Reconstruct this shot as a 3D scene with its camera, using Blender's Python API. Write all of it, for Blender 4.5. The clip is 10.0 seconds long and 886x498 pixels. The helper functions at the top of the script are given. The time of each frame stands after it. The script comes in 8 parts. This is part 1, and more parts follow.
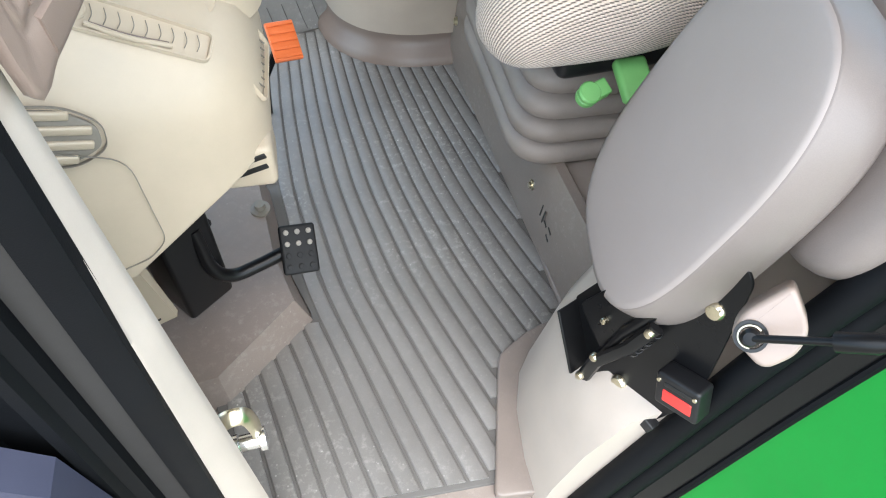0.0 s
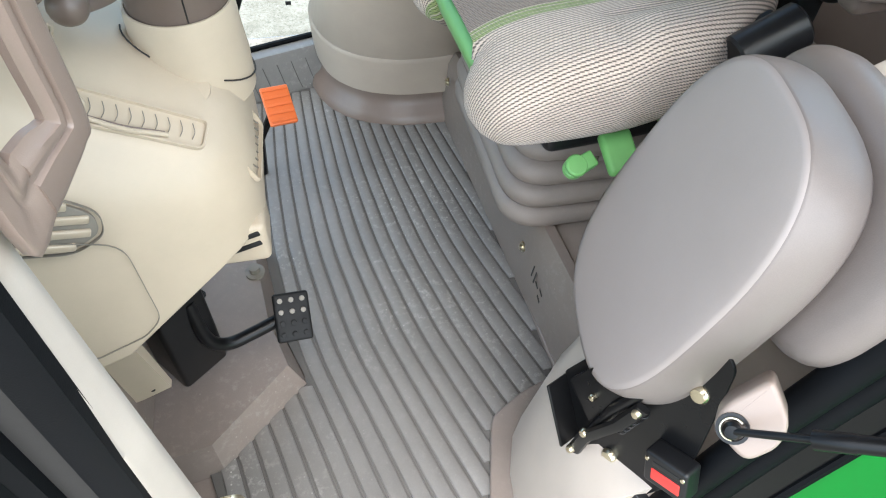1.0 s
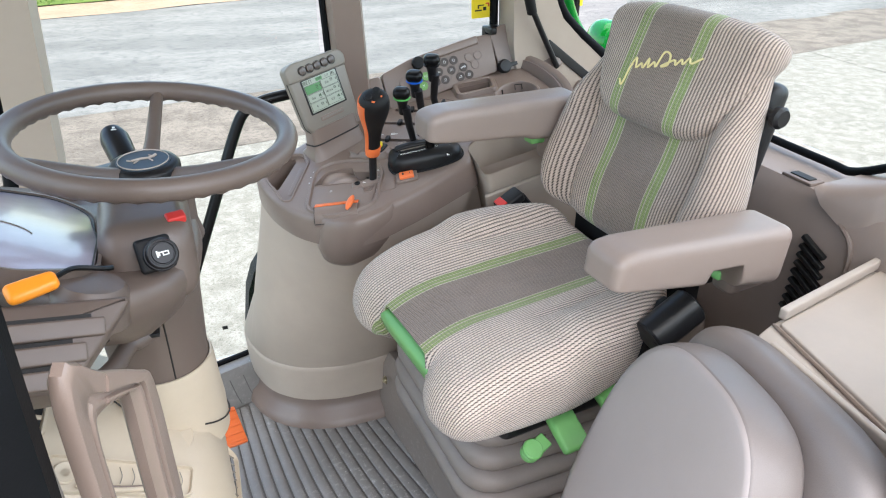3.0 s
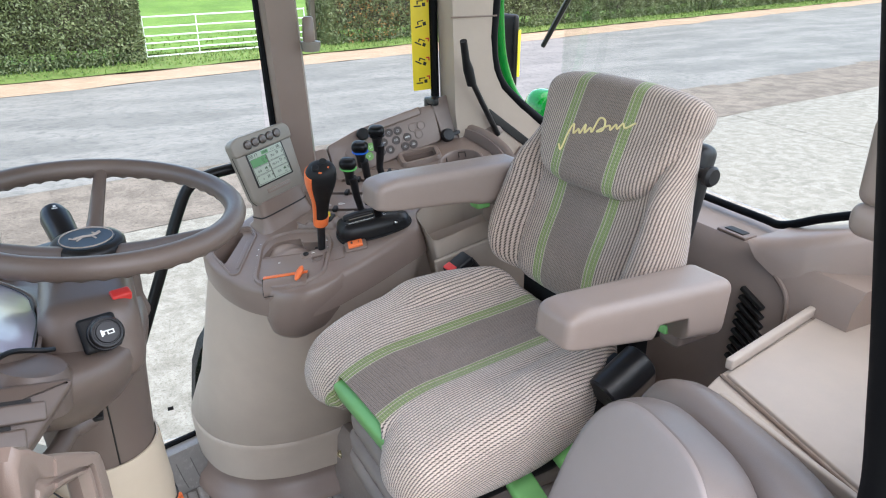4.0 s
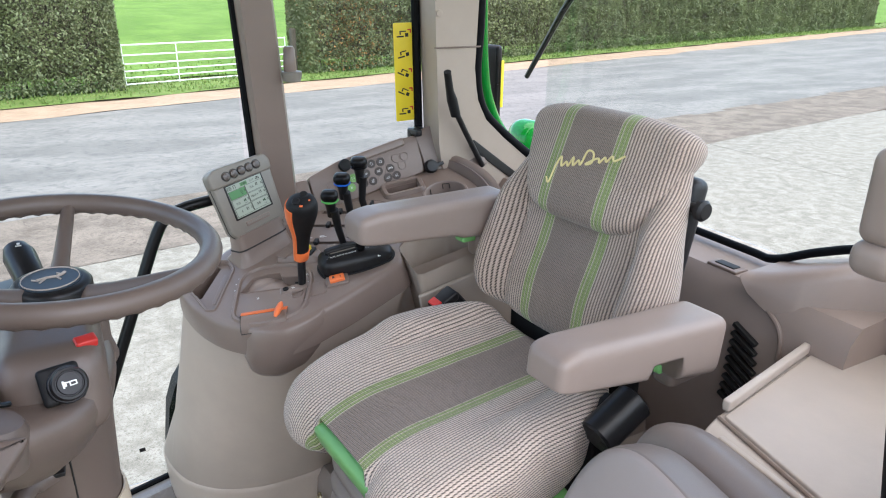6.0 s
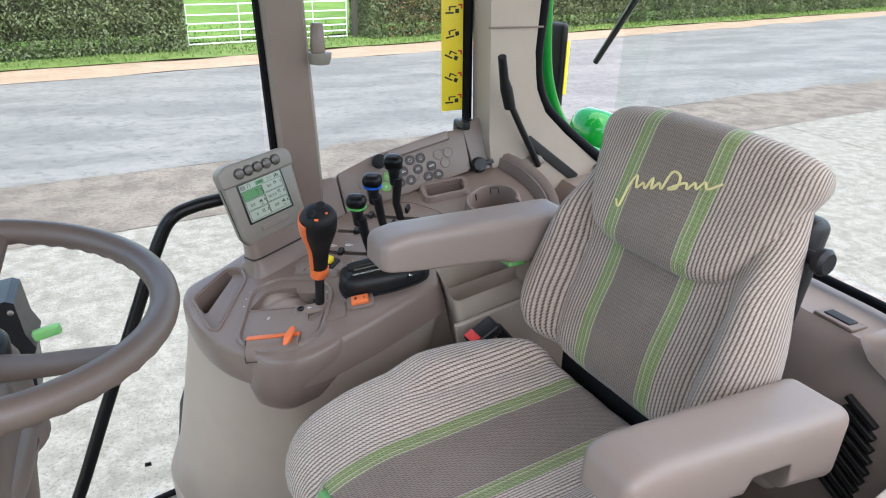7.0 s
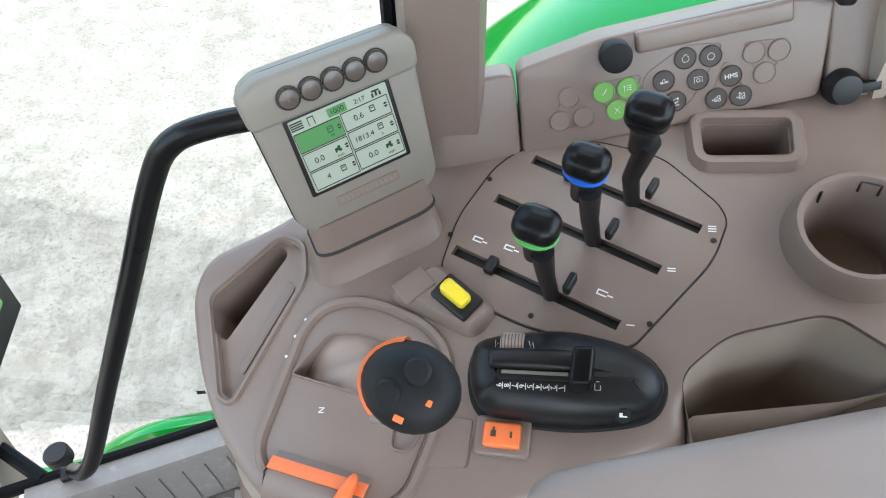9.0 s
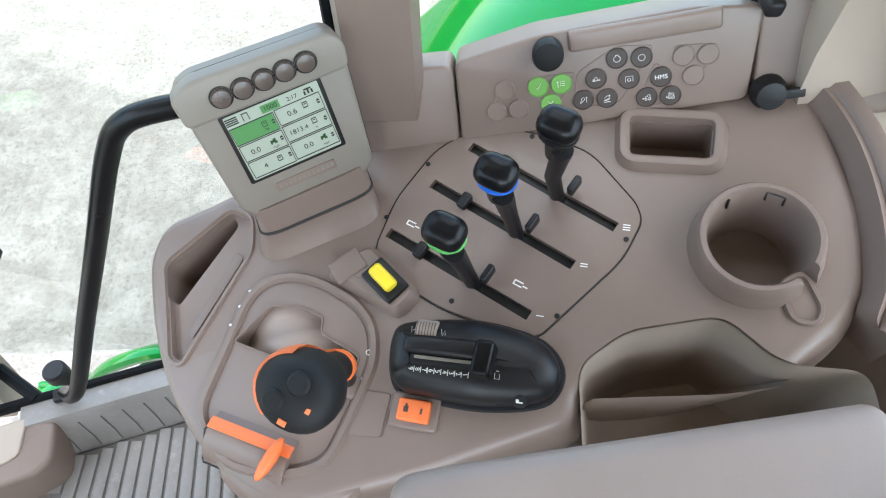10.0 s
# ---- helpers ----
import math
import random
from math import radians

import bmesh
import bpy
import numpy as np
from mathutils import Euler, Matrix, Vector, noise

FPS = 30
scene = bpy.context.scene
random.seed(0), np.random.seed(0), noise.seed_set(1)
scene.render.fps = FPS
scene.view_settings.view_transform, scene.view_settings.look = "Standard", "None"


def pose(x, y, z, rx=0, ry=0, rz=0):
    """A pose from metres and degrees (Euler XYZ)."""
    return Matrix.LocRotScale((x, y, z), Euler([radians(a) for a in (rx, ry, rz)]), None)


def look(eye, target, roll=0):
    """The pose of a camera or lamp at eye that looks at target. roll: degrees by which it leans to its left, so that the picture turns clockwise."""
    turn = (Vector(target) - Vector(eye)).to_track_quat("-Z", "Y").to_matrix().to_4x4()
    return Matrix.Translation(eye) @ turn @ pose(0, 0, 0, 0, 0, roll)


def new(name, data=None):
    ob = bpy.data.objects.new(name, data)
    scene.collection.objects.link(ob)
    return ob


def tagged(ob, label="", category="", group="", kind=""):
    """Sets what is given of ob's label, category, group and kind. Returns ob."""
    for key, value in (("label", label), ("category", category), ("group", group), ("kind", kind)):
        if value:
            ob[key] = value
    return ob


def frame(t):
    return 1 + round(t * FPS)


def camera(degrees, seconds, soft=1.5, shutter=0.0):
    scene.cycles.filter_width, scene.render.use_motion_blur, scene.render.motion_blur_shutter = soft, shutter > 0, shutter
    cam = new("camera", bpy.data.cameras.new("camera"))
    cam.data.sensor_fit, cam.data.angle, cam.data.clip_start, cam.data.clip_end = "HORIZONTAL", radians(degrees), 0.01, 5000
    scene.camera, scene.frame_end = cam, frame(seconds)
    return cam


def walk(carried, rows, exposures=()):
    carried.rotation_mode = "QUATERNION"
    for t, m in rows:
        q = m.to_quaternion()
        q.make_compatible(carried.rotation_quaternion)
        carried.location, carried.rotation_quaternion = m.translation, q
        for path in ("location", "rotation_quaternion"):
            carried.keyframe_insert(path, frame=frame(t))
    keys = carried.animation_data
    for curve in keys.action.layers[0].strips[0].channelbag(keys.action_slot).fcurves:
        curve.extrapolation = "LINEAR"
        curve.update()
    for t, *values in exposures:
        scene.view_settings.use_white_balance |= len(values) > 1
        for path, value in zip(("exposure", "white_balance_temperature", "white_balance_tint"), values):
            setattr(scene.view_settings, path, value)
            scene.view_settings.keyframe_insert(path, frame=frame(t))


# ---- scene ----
cam = camera(64.8, 10.0, 1.1)
PATH = [
    (0, (0.289, -0.06, 1.305), (0.567, 1.096, -0.302), 3.3),
    (0.5, (0.296, -0.028, 1.33), (0.578, 1.147, -0.264), 3.2),
    (1, (0.306, -0.021, 1.362), (0.603, 1.204, -0.19), 2.9),
    (1.5, (0.287, -0.031, 1.397), (0.631, 1.31, -0.046), 2.2),
    (2, (0.255, -0.035, 1.436), (0.67, 1.451, 0.165), 1.3),
    (2.5, (0.231, -0.036, 1.463), (0.765, 1.547, 0.364), 0.6),
    (3, (0.202, -0.045, 1.477), (0.875, 1.577, 0.519), 0.4),
    (3.2, (0.199, -0.053, 1.479), (0.915, 1.581, 0.574), 0.2),
    (4.5, (0.187, -0.046, 1.476), (1.072, 1.581, 0.721), 0.3),
    (5, (0.16, -0.027, 1.471), (1.068, 1.598, 0.739), 0.4),
    (5.5, (0.162, -0.026, 1.473), (1.076, 1.601, 0.757), 0.4),
    (5.7, (0.173, -0.022, 1.475), (1.086, 1.609, 0.763), 0.4),
    (6.8, (0.334, 0.159, 1.479), (1.136, 1.827, 0.721), 1.3),
    (7, (0.36, 0.235, 1.484), (1.112, 1.907, 0.686), 1.5),
    (7.5, (0.449, 0.442, 1.465), (1.043, 2.11, 0.536), 1.6),
    (8, (0.499, 0.697, 1.443), (1.018, 2.269, 0.322), 1.8),
    (8.5, (0.555, 1.049, 1.406), (0.947, 2.411, -0.004), 2.6),
    (9, (0.621, 1.174, 1.443), (0.796, 2.438, -0.097), 2.8),
    (9.5, (0.675, 1.202, 1.507), (0.801, 2.364, -0.116), 3.2),
    (10, (0.716, 1.203, 1.539), (0.836, 2.264, -0.152), 4.0),
]
walk(cam, [(t, look(eye, target, roll)) for t, eye, target, roll in PATH],
     [(0.0, 2.45, 6850, 4), (1.0, 2.42, 6900, 4), (2.0, 2.44, 6950, 6), (2.5, 2.42, 6980, 7), (3.0, 2.36, 6950, 9), (4.3, 2.12, 6800, 12), (5.7, 2.12, 6800, 12), (6.8, 2.1, 6800, 11),
      (7.5, 2.1, 6800, 11), (8.2, 2.3, 6800, 9), (8.6, 2.5, 6800, 8), (9.2, 2.68, 6800, 8), (9.6, 2.72, 6800, 8), (10.0, 2.78, 6750, 7)])

# ---------------------------------------------------------------- light
world = bpy.data.worlds.new("sky")
scene.world = world
world.use_nodes = True
_wn = world.node_tree
_sky = _wn.nodes.new("ShaderNodeTexSky")
_sky.sky_type = "NISHITA"
_sky.sun_disc = False
_sky.sun_elevation, _sky.sun_rotation = radians(70), radians(170)
_sky.air_density, _sky.dust_density, _sky.ozone_density = 1.0, 1.2, 1.0
_wn.links.new(_sky.outputs[0], _wn.nodes["Background"].inputs[0])
_wn.nodes["Background"].inputs[1].default_value = 0.15
_sun = new("sun", bpy.data.lights.new("sun", "SUN"))
_sun.data.energy, _sun.data.angle, _sun.data.color = 1.5, radians(120), (1.0, 0.97, 0.93)
_sun.matrix_world = look((0.5, -3.2, 9.0), (0, 0, 0))

GROUND = -1.45

# ---------------------------------------------------------------- materials


def _node(nt, kind, **ins):
    n = nt.nodes.new(kind)
    for key, val in ins.items():
        n.inputs[key.replace("_", " ")].default_value = val
    return n


def surface(name, col, rough=0.5, metal=0.0, grain=700.0, bump=0.12, depth=0.0006, var=0.08, blotch=7.0, stain=0.08,
            coat=0.0, sheen=0.0, spec=0.5):
    """Colour with fine grain, large soft variation and a fine relief, in metres."""
    m = bpy.data.materials.new(name)
    m.use_nodes = True
    nt = m.node_tree
    b = nt.nodes["Principled BSDF"]
    co = nt.nodes.new("ShaderNodeTexCoord")
    fine = _node(nt, "ShaderNodeTexNoise", Scale=grain, Detail=3.0)
    big = _node(nt, "ShaderNodeTexNoise", Scale=blotch, Detail=5.0, Roughness=0.65)
    for n in (fine, big):
        nt.links.new(co.outputs["Object"], n.inputs["Vector"])
    hue = nt.nodes.new("ShaderNodeHueSaturation")
    hue.inputs["Color"].default_value = (*col, 1)
    a = nt.nodes.new("ShaderNodeMapRange")
    a.inputs["To Min"].default_value, a.inputs["To Max"].default_value = 1 - var, 1 + var
    c = nt.nodes.new("ShaderNodeMapRange")
    c.inputs["From Min"].default_value, c.inputs["From Max"].default_value = 0.3, 0.7
    c.inputs["To Min"].default_value, c.inputs["To Max"].default_value = 1 - stain, 1 + stain
    mul = nt.nodes.new("ShaderNodeMath")
    mul.operation = "MULTIPLY"
    nt.links.new(fine.outputs["Fac"], a.inputs["Value"])
    nt.links.new(big.outputs["Fac"], c.inputs["Value"])
    nt.links.new(a.outputs[0], mul.inputs[0])
    nt.links.new(c.outputs[0], mul.inputs[1])
    nt.links.new(mul.outputs[0], hue.inputs["Value"])
    nt.links.new(hue.outputs[0], b.inputs["Base Color"])
    r = nt.nodes.new("ShaderNodeMapRange")
    r.inputs["From Min"].default_value, r.inputs["From Max"].default_value = 0.3, 0.7
    r.inputs["To Min"].default_value, r.inputs["To Max"].default_value = max(rough - 0.07, 0.02), min(rough + 0.07, 1.0)
    nt.links.new(big.outputs["Fac"], r.inputs["Value"])
    nt.links.new(r.outputs[0], b.inputs["Roughness"])
    if bump:
        bp = _node(nt, "ShaderNodeBump", Strength=bump, Distance=depth)
        nt.links.new(fine.outputs["Fac"], bp.inputs["Height"])
        nt.links.new(bp.outputs[0], b.inputs["Normal"])
    b.inputs["Metallic"].default_value = metal
    b.inputs["Coat Weight"].default_value = coat
    b.inputs["Sheen Weight"].default_value = sheen
    b.inputs["Specular IOR Level"].default_value = spec
    return m


def glowing(name, col, strength=1.0):
    m = bpy.data.materials.new(name)
    m.use_nodes = True
    b = m.node_tree.nodes["Principled BSDF"]
    b.inputs["Base Color"].default_value = (*[0.3 * v for v in col], 1)
    b.inputs["Emission Color"].default_value = (*col, 1)
    b.inputs["Emission Strength"].default_value = strength
    b.inputs["Roughness"].default_value = 0.3
    return m


def window_glass(name, tint=(0.93, 0.96, 0.95), gloss=1.0):
    m = bpy.data.materials.new(name)
    m.use_nodes = True
    nt = m.node_tree
    nt.nodes.remove(nt.nodes["Principled BSDF"])
    tr = nt.nodes.new("ShaderNodeBsdfTransparent")
    tr.inputs["Color"].default_value = (*tint, 1)
    gl = nt.nodes.new("ShaderNodeBsdfGlossy")
    gl.inputs["Roughness"].default_value = 0.02
    fr = nt.nodes.new("ShaderNodeFresnel")
    fr.inputs["IOR"].default_value = 1.33
    mul = nt.nodes.new("ShaderNodeMath")
    mul.operation = "MULTIPLY"
    mul.inputs[1].default_value = 0.35 * gloss
    mix = nt.nodes.new("ShaderNodeMixShader")
    nt.links.new(fr.outputs[0], mul.inputs[0])
    nt.links.new(mul.outputs[0], mix.inputs[0])
    nt.links.new(tr.outputs[0], mix.inputs[1])
    nt.links.new(gl.outputs[0], mix.inputs[2])
    nt.links.new(mix.outputs[0], nt.nodes["Material Output"].inputs[0])
    return m


def math_node(nt, op, a, b=None, c=None):
    n = nt.nodes.new("ShaderNodeMath")
    n.operation = op
    for k, v in enumerate((a, b, c)):
        if v is None:
            continue
        if isinstance(v, (int, float)):
            n.inputs[k].default_value = v
        else:
            nt.links.new(v, n.inputs[k])
    return n.outputs[0]


def seat_fabric(name, side):
    """Ribbed two-tone seat cloth: light bolsters, dark middle, two green bands at 8 cm from the middle line."""
    m = bpy.data.materials.new(name)
    m.use_nodes = True
    nt = m.node_tree
    b = nt.nodes["Principled BSDF"]
    co = nt.nodes.new("ShaderNodeTexCoord")
    lay = nt.nodes.new("ShaderNodeAttribute")
    lay.attribute_name = "rest"
    sep = nt.nodes.new("ShaderNodeSeparateXYZ")
    wob = _node(nt, "ShaderNodeTexNoise", Scale=9.0, Detail=2.0)
    nt.links.new(lay.outputs["Vector"], sep.inputs[0])
    nt.links.new(co.outputs["Object"], wob.inputs["Vector"])
    y = math_node(nt, "MULTIPLY_ADD", math_node(nt, "SUBTRACT", wob.outputs["Fac"], 0.5), 0.006, sep.outputs["Y"])
    ay = math_node(nt, "ABSOLUTE", y)
    ramp = nt.nodes.new("ShaderNodeValToRGB")
    ramp.color_ramp.interpolation = "CONSTANT"
    els = ramp.color_ramp.elements
    mid, pale, green = (0.225, 0.176, 0.145), (0.46, 0.41, 0.31), (0.235, 0.29, 0.115)
    els[0].position, els[0].color = 0.0, (*mid, 1)
    els[1].position, els[1].color = 0.205, (*pale, 1)
    for p, c in ((0.211, green), (0.234, pale), (0.240, green), (0.266, pale), (0.272, green), (0.294, pale), (0.302, side)):
        e = els.new(p)
        e.color = (*c, 1)
    nt.links.new(math_node(nt, "DIVIDE", ay, 0.3), ramp.inputs["Fac"])
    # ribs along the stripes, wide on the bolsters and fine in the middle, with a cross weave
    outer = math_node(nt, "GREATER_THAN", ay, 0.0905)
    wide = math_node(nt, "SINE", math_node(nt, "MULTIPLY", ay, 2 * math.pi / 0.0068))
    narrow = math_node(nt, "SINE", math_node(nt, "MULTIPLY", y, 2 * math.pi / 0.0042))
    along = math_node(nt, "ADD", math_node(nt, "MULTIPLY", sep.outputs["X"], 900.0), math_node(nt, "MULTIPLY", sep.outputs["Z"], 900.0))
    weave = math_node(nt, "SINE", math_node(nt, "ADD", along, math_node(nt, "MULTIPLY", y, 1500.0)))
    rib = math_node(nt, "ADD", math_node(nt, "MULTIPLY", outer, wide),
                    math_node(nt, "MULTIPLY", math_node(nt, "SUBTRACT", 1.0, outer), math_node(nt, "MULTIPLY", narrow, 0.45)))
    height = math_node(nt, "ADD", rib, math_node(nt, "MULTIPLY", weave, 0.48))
    # shade between the ribs, put into the colour by the relief height
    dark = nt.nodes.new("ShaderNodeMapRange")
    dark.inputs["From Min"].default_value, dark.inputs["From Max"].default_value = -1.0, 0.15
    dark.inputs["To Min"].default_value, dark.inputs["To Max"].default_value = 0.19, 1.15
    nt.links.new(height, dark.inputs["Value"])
    wear = _node(nt, "ShaderNodeTexNoise", Scale=5.0, Detail=6.0, Roughness=0.7)
    nt.links.new(co.outputs["Object"], wear.inputs["Vector"])
    wr = nt.nodes.new("ShaderNodeMapRange")
    wr.inputs["From Min"].default_value, wr.inputs["From Max"].default_value = 0.3, 0.7
    wr.inputs["To Min"].default_value, wr.inputs["To Max"].default_value = 0.86, 1.12
    nt.links.new(wear.outputs["Fac"], wr.inputs["Value"])
    fuzz = _node(nt, "ShaderNodeTexNoise", Scale=420.0, Detail=2.0)
    nt.links.new(co.outputs["Object"], fuzz.inputs["Vector"])
    fz = math_node(nt, "MULTIPLY_ADD", fuzz.outputs["Fac"], 0.9, 0.55)
    hue = nt.nodes.new("ShaderNodeHueSaturation")
    nt.links.new(ramp.outputs["Color"], hue.inputs["Color"])
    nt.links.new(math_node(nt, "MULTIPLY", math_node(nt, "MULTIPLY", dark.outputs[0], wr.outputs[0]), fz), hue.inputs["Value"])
    nt.links.new(hue.outputs[0], b.inputs["Base Color"])
    bp = _node(nt, "ShaderNodeBump", Strength=0.5, Distance=0.0012)
    nt.links.new(height, bp.inputs["Height"])
    nt.links.new(bp.outputs[0], b.inputs["Normal"])
    b.inputs["Roughness"].default_value = 0.95
    b.inputs["Sheen Weight"].default_value = 0.25
    b.inputs["Specular IOR Level"].default_value = 0.15
    return m


def dirty_mat(name, col, dirt=(0.42, 0.38, 0.33)):
    """Rubber flooring with dried mud in soft patches and small pale flecks."""
    m = surface(name, col, rough=0.43, grain=500, bump=0.2, var=0.12, blotch=3.5, stain=0.16, spec=0.75)
    nt = m.node_tree
    b = nt.nodes["Principled BSDF"]
    src = b.inputs["Base Color"].links[0].from_socket
    co = next(n for n in nt.nodes if n.type == "TEX_COORD")
    patch = _node(nt, "ShaderNodeTexNoise", Scale=2.6, Detail=4.0, Roughness=0.6)
    fleck = _node(nt, "ShaderNodeTexNoise", Scale=55.0, Detail=5.0, Roughness=0.75)
    crumb = nt.nodes.new("ShaderNodeTexVoronoi")
    crumb.inputs["Scale"].default_value = 60.0
    for n in (patch, fleck, crumb):
        nt.links.new(co.outputs["Object"], n.inputs["Vector"])
    pr = nt.nodes.new("ShaderNodeMapRange")
    pr.inputs["From Min"].default_value, pr.inputs["From Max"].default_value = 0.46, 0.68
    nt.links.new(patch.outputs["Fac"], pr.inputs["Value"])
    fr = nt.nodes.new("ShaderNodeMapRange")
    fr.inputs["From Min"].default_value, fr.inputs["From Max"].default_value = 0.52, 0.72
    nt.links.new(fleck.outputs["Fac"], fr.inputs["Value"])
    cr = nt.nodes.new("ShaderNodeMapRange")
    cr.inputs["From Min"].default_value, cr.inputs["From Max"].default_value = 0.13, 0.09
    nt.links.new(crumb.outputs["Distance"], cr.inputs["Value"])
    sepc = nt.nodes.new("ShaderNodeSeparateColor")
    nt.links.new(crumb.outputs["Color"], sepc.inputs[0])
    few = math_node(nt, "GREATER_THAN", sepc.outputs[0], 0.5)
    fac = math_node(nt, "MULTIPLY", math_node(nt, "MAXIMUM", math_node(nt, "MULTIPLY", fr.outputs[0], 0.75),
                                               math_node(nt, "MULTIPLY", cr.outputs[0], few)), math_node(nt, "ADD", pr.outputs[0], 0.12))
    fac = math_node(nt, "MINIMUM", fac, 0.85)
    mix = nt.nodes.new("ShaderNodeMix")
    mix.data_type = "RGBA"
    mix.inputs["B"].default_value = (*dirt, 1)
    cols = [k for k in mix.inputs if k.type == "RGBA"]
    nt.links.new(fac, mix.inputs["Factor"])
    nt.links.new(src, cols[0])
    cols[1].default_value = (*dirt, 1)
    nt.links.new(next(k for k in mix.outputs if k.type == "RGBA"), b.inputs["Base Color"])
    return m


TAUPE = surface("taupe_plastic", (0.186, 0.138, 0.114), 0.36, grain=1400, bump=0.25, depth=0.0004, var=0.10, stain=0.05)
TAUPE_PAD = surface("taupe_foam", (0.262, 0.204, 0.174), 0.42, grain=1100, bump=0.3, depth=0.0004, var=0.07, stain=0.06)
PAD_RIM = surface("taupe_vinyl", (0.178, 0.149, 0.136), 0.44, grain=700, bump=0.35, depth=0.0006, var=0.09, blotch=5.0, stain=0.08)
LILAC_PAD = surface("grey_vinyl", (0.290, 0.248, 0.231), 0.5, grain=900, bump=0.2, depth=0.0003, var=0.05, stain=0.05)
SHROUD = surface("cream_beige_plastic", (0.39, 0.322, 0.265), 0.5, grain=1400, bump=0.18, depth=0.0003, var=0.05, stain=0.06)
DASH = surface("dark_taupe_plastic", (0.122, 0.090, 0.074), 0.42, grain=1400, bump=0.25, depth=0.0004, var=0.10, stain=0.05)
BEIGE = surface("beige_plastic", (0.37, 0.305, 0.25), 0.5, grain=1400, bump=0.18, depth=0.0003, var=0.06, stain=0.05)
CREAM = surface("cream_plastic", (0.46, 0.38, 0.285), 0.45, grain=1400, bump=0.15, depth=0.0003, var=0.04, stain=0.06)
PALE = surface("pale_beige_trim", (0.42, 0.36, 0.312), 0.5, grain=900, bump=0.15, depth=0.0003, var=0.04, stain=0.07)
GREYBEIGE = surface("grey_beige_plastic", (0.195, 0.174, 0.145), 0.45, grain=1400, bump=0.15, depth=0.0003, var=0.05)
BELLOW = surface("bellows_rubber", (0.235, 0.195, 0.172), 0.55, grain=600, bump=0.2, var=0.07, stain=0.12)
MAT = dirty_mat("ribbed_rubber", (0.185, 0.172, 0.162), (0.52, 0.50, 0.46))
MATDARK = surface("mat_groove", (0.022, 0.02, 0.019), 0.8, grain=400)
# mat rubber coloured darker to carry the shade down in the grooves
GROOVESHADE = surface("rubber_groove_shade", (0.105, 0.097, 0.09), 0.7, grain=400)
SILL = dirty_mat("taupe_floor_trim", (0.195, 0.155, 0.133), (0.32, 0.285, 0.25))
BLACK = surface("black_plastic", (0.009, 0.009, 0.010), 0.38, grain=1600, bump=0.2, depth=0.0003, var=0.15, spec=0.35)
BLACKMATT = surface("black_rubber", (0.0055, 0.0055, 0.006), 0.6, grain=900, bump=0.25, var=0.2, stain=0.2, spec=0.3)
SEAL = surface("window_seal", (0.0040, 0.0045, 0.0055), 0.55, grain=700, bump=0.2, var=0.2, stain=0.25, spec=0.09)
BLACKPAINT = surface("black_paint", (0.0045, 0.0045, 0.005), 0.32, grain=500, bump=0.05, var=0.1, spec=0.22)
SLATE = surface("slate_plastic", (0.035, 0.037, 0.06), 0.5, grain=900, bump=0.15, stain=0.15, spec=0.3)
GREENPAINT = surface("green_paint", (0.0015, 0.19, 0.024), 0.07, grain=300, bump=0.02, var=0.03, stain=0.04, coat=0.12, spec=0.3)
GREENPLASTIC = surface("green_plastic", (0.16, 0.42, 0.13), 0.42, grain=900, bump=0.12, var=0.06)
LIME = surface("lime_button", (0.14, 0.34, 0.07), 0.4, grain=900, bump=0.05)
ORANGE = surface("orange_plastic", (0.80, 0.17, 0.045), 0.42, grain=900, bump=0.1, var=0.05)
AMBER = surface("amber_plastic", (0.88, 0.28, 0.02), 0.35, grain=600, bump=0.05, var=0.05)
RED = surface("red_plastic", (0.62, 0.035, 0.03), 0.35, grain=600, bump=0.05, var=0.05)
YELLOW = surface("yellow_plastic", (0.80, 0.62, 0.03), 0.4, grain=600, bump=0.05, var=0.04)
BLUE = surface("blue_ring", (0.01, 0.11, 0.50), 0.4, grain=600, bump=0.0)
WHITE = surface("white_print", (0.78, 0.78, 0.75), 0.5, grain=600, bump=0.0, var=0.02, stain=0.03)
INK = surface("black_print", (0.006, 0.006, 0.006), 0.5, grain=600, bump=0.0)
STEEL = surface("zinc_steel", (0.62, 0.56, 0.42), 0.3, metal=1.0, grain=700, bump=0.08, stain=0.15)
CHROME = surface("bright_steel", (0.75, 0.75, 0.74), 0.2, metal=1.0, grain=500, bump=0.03)
THREAD = surface("yellow_thread", (0.72, 0.62, 0.30), 0.8, grain=900, bump=0.2)
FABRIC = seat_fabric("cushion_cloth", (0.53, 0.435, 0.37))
# same cloth, bolsters coloured darker for the shade on the backrest
FABRICBACK = seat_fabric("backrest_cloth_shaded", (0.40, 0.315, 0.262))
GLASS = window_glass("window_glass")

# ---------------------------------------------------------------- builders
ROOT = {}


def thing(name, at, label, category, group="", kind="", turn=0.0):
    ob = new(name)
    ob.empty_display_size = 0.05
    ob.matrix_basis = Matrix.Translation(at) @ Matrix.Rotation(radians(turn), 4, "Z")
    ROOT[ob.name] = ob.matrix_basis.copy()
    return tagged(ob, label, category, group, kind)


def finish(bm, sharp=40.0):
    bmesh.ops.recalc_face_normals(bm, faces=bm.faces)
    for f in bm.faces:
        f.smooth = True
    lim = radians(sharp)
    for e in bm.edges:
        e.smooth = len(e.link_faces) == 2 and e.calc_face_angle(0.0) < lim
    return bm


